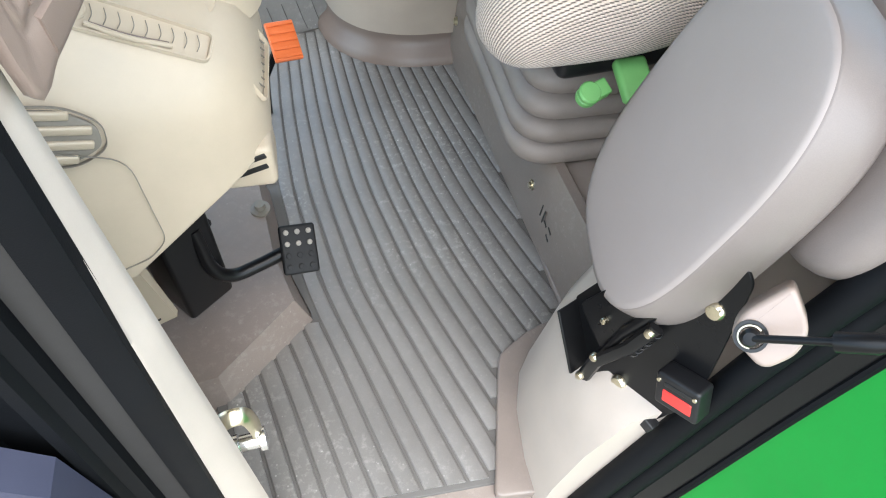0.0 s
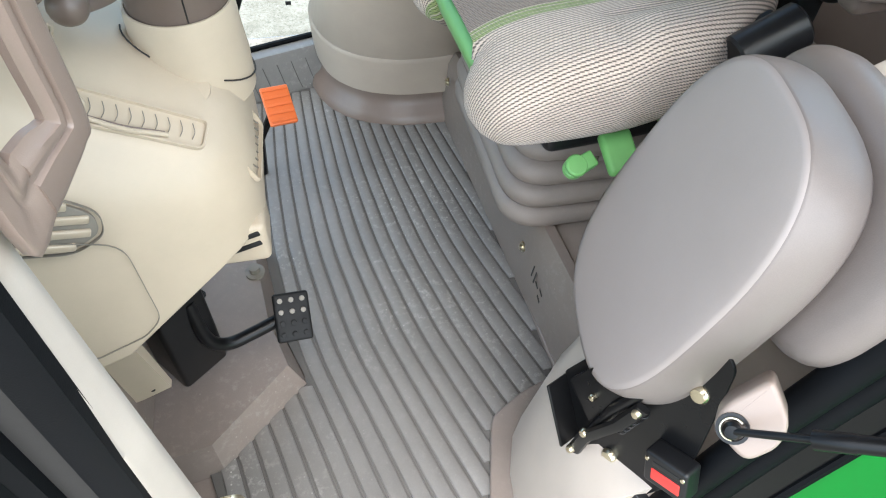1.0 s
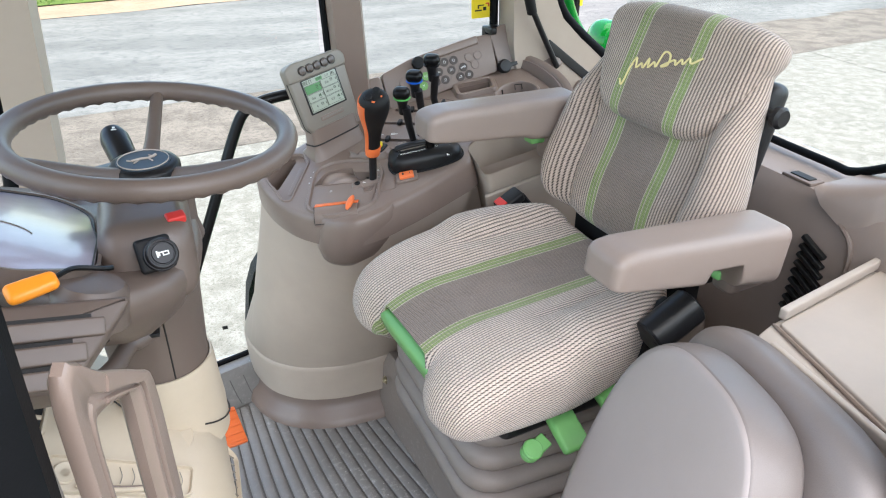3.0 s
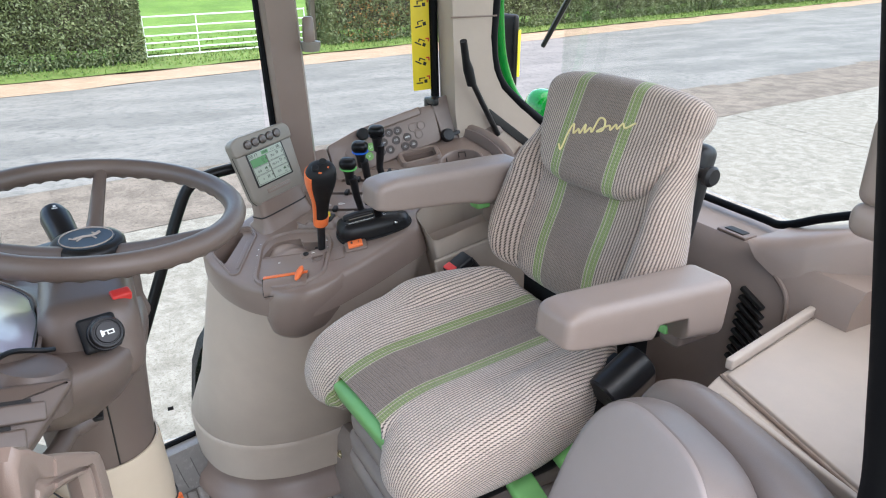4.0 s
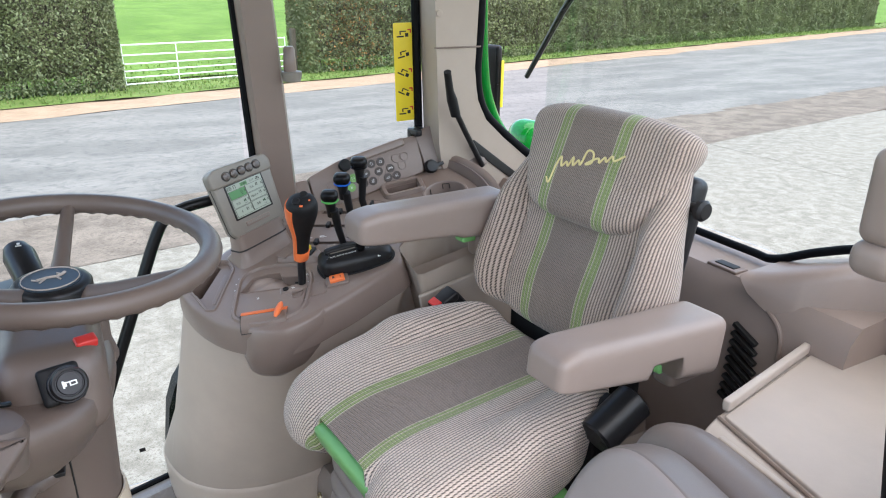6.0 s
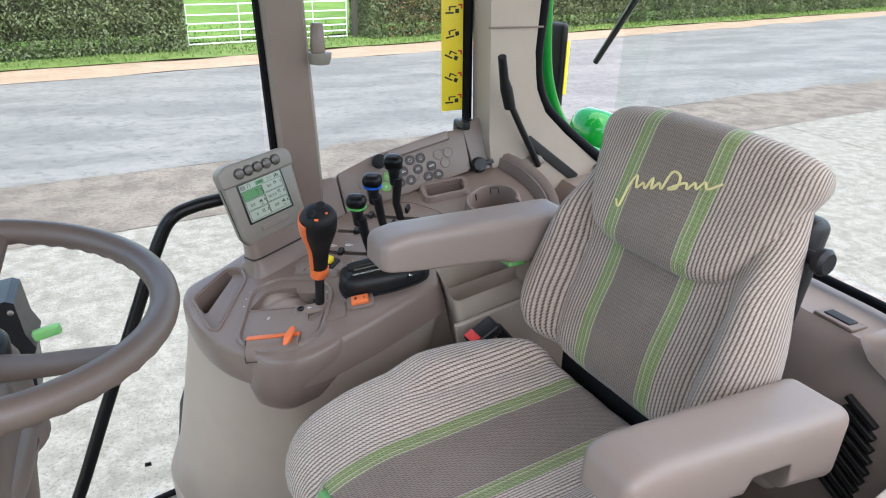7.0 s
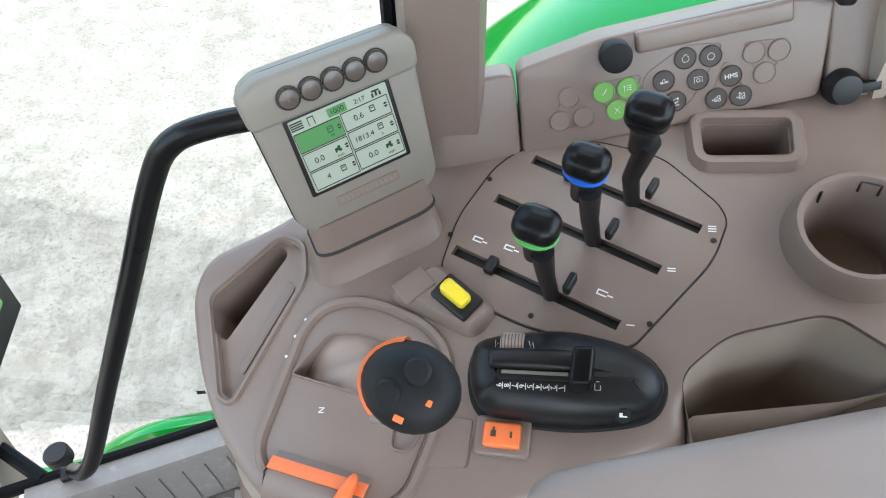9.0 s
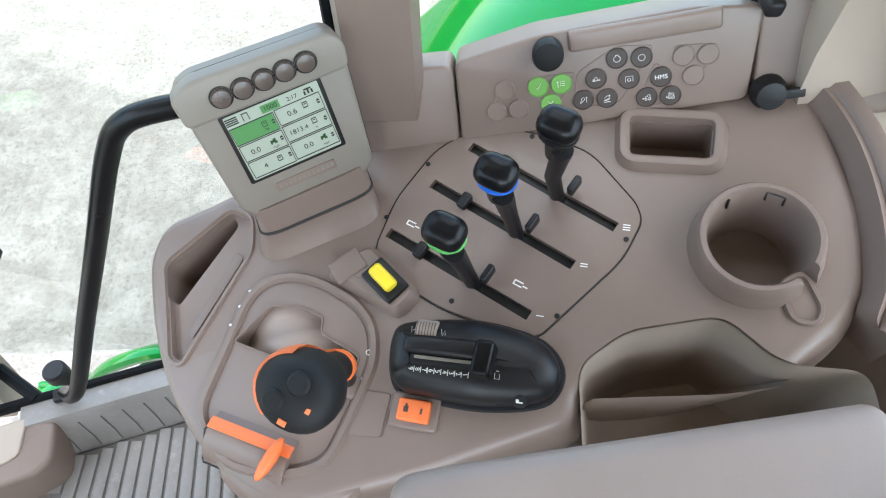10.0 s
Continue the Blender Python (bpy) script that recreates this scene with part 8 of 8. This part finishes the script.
    part("grille_rim", ring_plate(rounded([(-0.098, -0.026), (0.092, -0.022), (0.096, 0.022), (-0.098, 0.024)], 0.010), 0.005, -0.002, 0.004, G), CREAM, c)
    for k in range(9):
        part("grille_line", tube(curve([G @ Vector((-0.055 + 0.0165 * k, -0.011, 0.001)), G @ Vector((-0.053 + 0.0165 * k, 0.0, 0.002)), G @ Vector((-0.057 + 0.0165 * k, 0.013, 0.001))], 4), 0.0007, 5), GREYBEIGE, c)
    part("grille_lip", tube(curve([G @ Vector((-0.06, -0.016, 0.001)), G @ Vector((-0.01, -0.023, 0.008)), G @ Vector((0.045, -0.013, 0.001))], 6), 0.0035, 8), CREAM, c)
    part("grille_slot", tube(curve([G @ Vector((-0.055, -0.014, 0.002)), G @ Vector((-0.01, -0.018, 0.006)), G @ Vector((0.04, -0.011, 0.002))], 6), 0.002, 6), TAUPE, c)
    part("grille_thumb", lathe([(0.016, 0.001), (0.014, 0.003), (0.006, 0.001), (0.0, 0.001)], 20, G @ Matrix.Translation((-0.075, 0.0, 0.0))), CREAM, c)
    P = axes((0.2015, 0.825, 0.612), (0.05, 0.95, 0.12), (0.82, -0.30, 0.55))
    part("side_pocket", ring_plate(rounded([(-0.065, -0.012), (-0.05, 0.024), (0.07, 0.014), (0.055, -0.016)], 0.010), 0.004, -0.004, 0.003, P), CREAM, c)
    for k in range(7):
        part("pocket_line", rbox((0.0018, 0.02, 0.002), 0.0, 1, P @ Matrix.Translation((-0.04 + 0.015 * k, 0.002, 0.0))), GREYBEIGE, c)
    O = axes((-0.040, 0.828, 0.826), (0.165, 0.006, -0.09), (0.45, -0.38, 0.80))
    part("outlet_rim", ring_plate(rounded([(-0.022, -0.026), (0.022, -0.026), (0.022, 0.026), (-0.022, 0.026)], 0.006), 0.006, -0.004, 0.005, O), CREAM, c)
    part("outlet_hole", rbox((0.036, 0.044, 0.004), 0.002, 1, O @ Matrix.Translation((0, 0, -0.001))), INK, c)
    part("outlet_slat", rbox((0.036, 0.006, 0.004), 0.001, 1, O @ Matrix.Translation((0, 0, 0.002))), CREAM, c)
    # oval vent and access panel on the side face
    V = axes((-0.050, 0.640, 0.672), (0.177, 0.045, -0.096), (0.335, -0.924, 0.185))
    V = V @ Matrix.Rotation(radians(8), 4, "Z")
    vent = rounded([(-0.14, -0.034), (0.030, -0.040), (0.066, -0.012), (0.058, 0.022), (0.015, 0.045), (-0.14, 0.045)], [0.02, 0.03, 0.025, 0.025, 0.04, 0.02])
    # shadow gaps round and behind the slats, drawn in darker grey-beige
    part("vent_line", ring_plate(vent, 0.0016, -0.002, 0.0035, V), GREYBEIGE, c)
    part("vent_recess", slab(inset(vent, 0.006), -0.004, 0.0015, 0.001, V), GREYBEIGE, c)
    for k in range(4):
        e = (0.030, 0.048, 0.046, 0.020)[k]
        part("vent_slat", rbox((0.13 + e, 0.013, 0.007), 0.003, (4, 1, 1), V @ Matrix.Translation((-0.065 + e / 2, -0.027 + 0.0205 * k, 0.0035)) @ Matrix.Rotation(radians(14), 4, "X")), CREAM, c)
    T = axes((0.0, 0.625, 0.54), (0.177, 0.045, -0.096), (0.335, -0.924, 0.185))
    panel = rounded([(-0.13, 0.005), (-0.13, 0.082), (-0.012, 0.082), (0.062, -0.048), (0.045, -0.08), (-0.02, -0.12)], [0.01, 0.01, 0.03, 0.02, 0.01, 0.01])
    part("access_panel", ring_plate(panel, 0.0013, -0.002, 0.0006, T), GREYBEIGE, c)

    # dashboard: sloping top with the instrument lens, rounded switch pod under the wheel
    lip = curve([(-0.030, 0.796, 1.055), (0.015, 0.733, 1.060), (0.065, 0.700, 1.052), (0.107, 0.706, 1.042), (0.148, 0.727, 1.032), (0.188, 0.766, 1.026), (0.217, 0.848, 1.022), (0.219, 0.958, 1.02),
                 (0.185, 1.05, 1.02), (0.05, 1.11, 1.02), (-0.13, 1.12, 1.05), (-0.17, 0.95, 1.075)], 6, closed=True)
    flat = [Vector((p.x, p.y, 0)) for p in lip]
    rings = []
    for d, dz in ((0.085, -0.10), (0.055, -0.085), (0.022, -0.055), (0.004, -0.025), (0.0, -0.008), (0.003, 0.006), (0.012, 0.013), (0.035, 0.015), (0.07, 0.012)):
        rings.append([Vector((q.x, q.y, p.z + dz)) for q, p in zip(inset(flat, d), lip)])
    part("dash_body", loft(rings), DASH, c, sharp=60)
    Ln = axes((0.014, 0.885, 1.078), (1, 0.0, -0.42), (0.42, 0.16, 1))
    glass = rounded([(-0.12, -0.15), (0.0, -0.185), (0.066, -0.150), (0.084, -0.128), (0.090, -0.02), (0.080, 0.10), (0.03, 0.15), (-0.06, 0.13), (-0.12, 0.05)], [0.03, 0.02, 0.006, 0.006, 0.02, 0.03, 0.03, 0.03, 0.03])
    part("lens_surround", ring_plate(glass, 0.008, -0.02, 0.006, Ln), DASH, c)
    part("lens_border", ring_plate(inset(glass, 0.006), 0.0035, -0.02, 0.0042, Ln), INK, c, "black printed border")
    part("cluster_lens", slab(inset(glass, 0.004), -0.02, 0.003, 0.001, Ln), LENSSKY, c, "instrument lens coloured pale lilac like reflected sky")
    part("dial_arc", tube([Ln @ Vector((-0.035 + 0.05 * math.cos(t), -0.06 + 0.05 * math.sin(t), 0.0036)) for t in [0.4 + 0.12 * k for k in range(18)]], 0.0009, 5), GREYBEIGE, c)
    part("switch_pod", rbox((0.116, 0.25, 0.105), 0.030, (5, 6, 4), Matrix.Translation((0.154, 0.903, 1.040)), lambda p: Vector((p.x * (1 - 0.25 * max(0, -p.y)), p.y + (0.25 * p.z if p.y < 0 else 0.0), p.z))), DASH, c, sharp=180)
    Hn = axes((0.163, 0.768, 1.066), (0.97, 0.22, 0.0), (0.22, -0.80, 0.5))
    sw = part("horn_plate", rbox((0.042, 0.042, 0.012), 0.005, 2, Hn), BLACKMATT, c)
    part("horn_dial", lathe([(0.0205, 0.0), (0.0205, 0.006), (0.0195, 0.0075), (0.0185, 0.0075), (0.0185, 0.014), (0.0170, 0.017), (0.0145, 0.0175), (0.0138, 0.0160), (0.0128, 0.0160), (0.0120, 0.0185), (0.0, 0.0190)], 30, Hn @ Matrix.Translation((0.005, -0.003, 0.004))), BLACK, sw, sharp=30)
    bars([(-0.0065, 0.0, 0.002, 0.008), (-0.0045, 0.0, 0.002, 0.005), (0.001, 0.0015, 0.010, 0.0014), (0.003, -0.0025, 0.006, 0.0012), (0.0062, -0.0005, 0.0013, 0.005), (0.0, -0.0012, 0.0013, 0.004)], Hn @ Matrix.Translation((0.005, -0.003, 0.0231)), WHITE, sw, "horn_symbol")
    part("red_switch", rbox((0.024, 0.015, 0.012), 0.003, 2, axes((0.193, 0.815, 1.088), (0.96, 0.25, 0), (0.1, -0.3, 1))), RED, c, "red plastic switch")
    part("key_base", lathe([(0.045, -0.03), (0.040, 0.008), (0.034, 0.016), (0.0, 0.018)], 26, axes((0.090, 0.722, 1.052), (1, 0, -0.3), (0.3, 0.1, 1))), DASH, c)
    part("key_ring", tube(curve([(0.066, 0.690, 1.098), (0.082, 0.715, 1.092), (0.110, 0.722, 1.082), (0.118, 0.728, 1.078)], 5), 0.003, 8), BLACKPAINT, c)
    part("key_tag", rbox((0.050, 0.024, 0.014), 0.0065, (5, 3, 2), axes((0.047, 0.672, 1.10), (0.93, 0.30, 0.06), (0.1, -0.45, 1)), lambda p: Vector((p.x, p.y * (1.0 - 7.0 * max(0.0, p.x)), p.z))), AMBER, c, "amber rubber key tag")
    L = axes((0.020, 0.630, 1.058), (0.96, 0.17, -0.22), (0.30, -0.60, 0.74))
    part("louvre_frame", slab(rounded([(-0.15, -0.049), (0.050, -0.049), (0.122, 0.049), (-0.15, 0.049)], [0.02, 0.02, 0.012, 0.02]), -0.055, -0.003, 0.006, L), DASH, c)
    for k in range(3):
        end = 0.085 - 0.020 * k
        part("louvre_gap", rbox((0.118 + end, 0.007, 0.003), 0.001, 1, L @ Matrix.Translation(((end - 0.13) / 2 - 0.002, 0.028 - 0.026 * k, -0.0035))), MATDARK, c)
        part("louvre", rbox((0.138 + end, 0.020, 0.011), 0.003, 2, L @ Matrix.Translation(((end - 0.13) / 2, 0.0155 - 0.026 * k, -0.001)) @ Matrix.Rotation(radians(12), 4, "X")), DASH, c)
    part("dash_underside", loft([[Vector(q) for q in r] for r in ([(-0.15, 0.61, 1.03), (0.05, 0.635, 1.015), (0.10, 0.70, 1.0), (0.075, 0.80, 1.0), (-0.15, 0.80, 1.04)], [(-0.15, 0.66, 0.97), (0.02, 0.70, 0.97), (0.05, 0.76, 0.955), (0.04, 0.85, 0.95), (-0.15, 0.85, 0.95)])]), DASH, c, sharp=30)
    gap = []
    for k in range(24):
        t = radians(-175 + 9 * k)
        x, y = 0.132 + 0.0865 * math.cos(t), 0.928 + 0.0865 * math.sin(t)
        gap.append((x, y, 0.684 - (0.45 * (x - 0.146) - 0.38 * (min(y, 0.85) - 0.744)) / 0.8 - 0.17 * max(0.0, y - 0.85)))
    for k in (gap[:7], gap[13:]):
        part("collar_gap", tube(k, 0.0013, 6), MATDARK, c)
    # tilt lever with its ball
    part("tilt_lever", tube(curve([(0.128, 0.852, 0.905), (0.105, 0.832, 0.905), (0.085, 0.775, 0.91), (0.064, 0.715, 0.932)], 6), [0.016] * 6 + [0.012] * 12 + [0.014], 12, flat=0.7), DASH, c)
    part("lever_ball", rbox((0.044, 0.044, 0.044), 0.022, 2, Matrix.Translation((0.060, 0.709, 0.937))), DASH, c, sharp=180)
    return c


# pale lilac base: the sky's reflection is put into the lens colour
LENSSKY = surface("instrument_lens", (0.36, 0.33, 0.40), 0.22, grain=30, bump=0.0, var=0.05, coat=0.15)
steering_column()


def steering_wheel():
    w = thing("steering_wheel", (0.16, 0.95, 1.05), "taupe steering wheel with finger ridges and three spokes", "steering wheel")
    N = Vector((0.085, -0.060, 1.0)).normalized()
    W = axes((0.183, 0.940, 1.160), (1, 0, -0.085), N)
    ring = []
    n = 144
    for k in range(n):
        a = 2 * math.pi * k / n
        ring.append(W @ Vector((0.179 * math.cos(a), 0.179 * math.sin(a), 0.0)))
    rim = tube(ring, 0.0146, 14, closed=True)
    for v in rim.verts:
        q = W.inverted() @ v.co
        a = math.atan2(q.y, q.x)
        low = max(0.0, -q.z / 0.0155)
        q.z -= 0.0016 * low * math.cos(a * 48)
        v.co = W @ q
    part("rim", rim, DASH, w, sharp=180)
    hub = Vector((0.165, 0.955, 1.105))
    for deg in (85, 205, 325):
        a = radians(deg)
        e = W @ Vector((0.174 * math.cos(a), 0.174 * math.sin(a), -0.004))
        mid = hub.lerp(e, 0.45) + Vector((0, 0, -0.006))
        part("spoke", tube([hub + Vector((0, 0, -0.018)), mid + Vector((0, 0, -0.006)), e], [0.017, 0.0125, 0.0105], 12, flat=0.8), DASH, w)
    H = axes(hub, (1, 0, 0), N)
    part("hub", lathe([(0.0, -0.11), (0.064, -0.11), (0.058, -0.085), (0.058, -0.045), (0.052, -0.03), (0.045, -0.02), (0.044, -0.004), (0.044, 0.004), (0.038, 0.009), (0.0, 0.010)], 32, H), DASH, w)
    part("hub_ring", lathe([(0.040, -0.026), (0.048, -0.022), (0.048, 0.006), (0.044, 0.011), (0.037, 0.0125), (0.034, 0.012)], 36, H), BLACK, w)
    part("emblem", lathe([(0.036, 0.010), (0.0355, 0.0140), (0.0, 0.0150)], 36, H), EMBLEM, w, "blue-black oval badge with a silver figure")
    part("badge_rim", ring_plate([Vector((0.0335 * math.cos(t * math.pi / 20), 0.0335 * math.sin(t * math.pi / 20), 0)) for t in range(40)], 0.0012, 0.0138, 0.0156, H), PALE, w)
    for path, r in (([(-0.015, -0.003), (-0.004, 0.001), (0.007, 0.001), (0.013, 0.005), (0.017, 0.011)], 0.0023), ([(0.014, 0.006), (0.008, 0.012)], 0.0012), ([(-0.004, 0.001), (-0.012, -0.011)], 0.0013), ([(0.007, 0.001), (0.012, -0.009)], 0.0013), ([(-0.015, -0.003), (-0.021, 0.001)], 0.0012)):
        part("badge_mark", tube([H @ Vector((x, y, 0.0152)) for x, y in path], r, 6, flat=1.0), PALE, w)
    s = thing("column_stalk", (0.12, 1.10, 1.05), "black column stalk with white printed symbols", "stalk")
    part("grip", tube([(0.145, 1.06, 1.03), (0.135, 1.11, 1.055), (0.122, 1.16, 1.085), (0.118, 1.175, 1.092)], [0.012, 0.021, 0.023, 0.018], 16), BLACK, s)
    bars([(0, 0, 0.008, 0.002), (0, 0.005, 0.004, 0.004)], axes((0.124, 1.147, 1.106), (1, 0, 0), (0, -0.4, 1)), WHITE, s, "marks")
    s = thing("wiper_dial", (0.02, 1.08, 1.04), "taupe dial with white printed marks on the dash", "dial")
    part("dial", lathe([(0.0, 0.0), (0.034, 0.0), (0.036, 0.01), (0.030, 0.02), (0.0, 0.021)], 24, axes((0.03, 1.10, 1.035), (1, 0, 0), (0.2, -0.2, 1))), TAUPE, s)
    bars([(-0.012, 0.01, 0.006, 0.004), (0.010, 0.010, 0.006, 0.004), (0.0, -0.012, 0.010, 0.003)], axes((0.034, 1.096, 1.057), (1, 0, 0), (0.2, -0.2, 1)), WHITE, s, "marks")


EMBLEM = surface("badge", (0.03, 0.05, 0.07), 0.4, metal=0.0, grain=200, bump=0.0)
steering_wheel()


def pedals():
    b = thing("foot_well", (0.05, 0.85, 0.0), "taupe moulded foot well beside the pedals", "floor trim", kind="structure")
    part("riser", loft([[Vector(p) for p in ring] for ring in (
        [(-0.40, 0.50, -0.01), (0.03, 0.575, -0.01), (0.205, 0.74, -0.01), (0.165, 0.86, -0.01), (0.13, 1.12, -0.01), (-0.40, 1.12, -0.01)],
        [(-0.40, 0.52, 0.07), (0.02, 0.60, 0.07), (0.175, 0.74, 0.085), (0.14, 0.86, 0.09), (0.11, 1.12, 0.09), (-0.40, 1.12, 0.09)])]), SILL, b, sharp=30)
    part("back_wall", rbox((0.02, 0.52, 0.40), 0.005, 2, Matrix.Translation((-0.10, 0.86, 0.27))), SILL, b)
    part("bolt", lathe([(0.022, 0), (0.022, 0.006), (0.012, 0.008), (0.012, 0.022), (0.0, 0.024)], 16, Matrix.Translation((0.118, 0.987, 0.09))), GREYBEIGE, b)
    p = thing("brake_pedal", (0.15, 0.78, 0.08), "black brake pedal with a studded rubber pad", "pedal")
    Pd = axes((0.205, 0.757, 0.232), (0.92, 0.10, -0.12), (0.10, -0.62, 0.78))
    pad = part("pad", rbox((0.068, 0.094, 0.014), 0.006, (4, 4, 1), Pd), BLACKMATT, p)
    for i in range(3):
        for j in range(4):
            part("stud", lathe([(0.0055, 0.0), (0.005, 0.003), (0.0, 0.0035)], 8, Pd @ Matrix.Translation((-0.021 + 0.021 * i, -0.033 + 0.022 * j, 0.007))), GREYBEIGE if j > 1 else BLACKMATT, pad)
    part("arm", tube(curve([(0.185, 0.765, 0.222), (0.13, 0.745, 0.215), (0.08, 0.725, 0.22), (0.05, 0.72, 0.26), (0.04, 0.73, 0.36)], 6), [0.013] * 25, 10), BLACKPAINT, p)
    part("bracket", rbox((0.10, 0.10, 0.24), 0.01, 2, Matrix.Translation((0.0, 0.75, 0.27)) @ Matrix.Rotation(radians(40), 4, "Z")), BLACKPAINT, p)
    for q in ((0.045, 0.775, 0.25), (0.055, 0.765, 0.33)):
        part("bolt", lathe([(0.009, 0), (0.009, 0.006), (0.0, 0.007)], 8, axes(q, (0.7, 0.7, 0), (0.6, -0.6, 0.5))), BLACKMATT, p)
    a = thing("throttle_pedal", (0.24, 1.40, 0.10), "orange plastic treadle pedal beside the column", "pedal")
    O = axes((0.212, 1.385, 0.235), (0.9, 0.25, -0.1), (0.15, -0.5, 0.85))
    pd = part("pad", rbox((0.07, 0.10, 0.012), 0.004, (3, 3, 1), O), ORANGE, a)
    for k in range(5):
        part("ridge", rbox((0.066, 0.006, 0.004), 0.001, 1, O @ Matrix.Translation((0, -0.04 + 0.02 * k, 0.007))), ORANGE, pd)
    part("stem", tube([(0.20, 1.40, 0.22), (0.15, 1.40, 0.12), (0.14, 1.40, 0.0)], 0.01, 8), BLACKPAINT, a)


pedals()
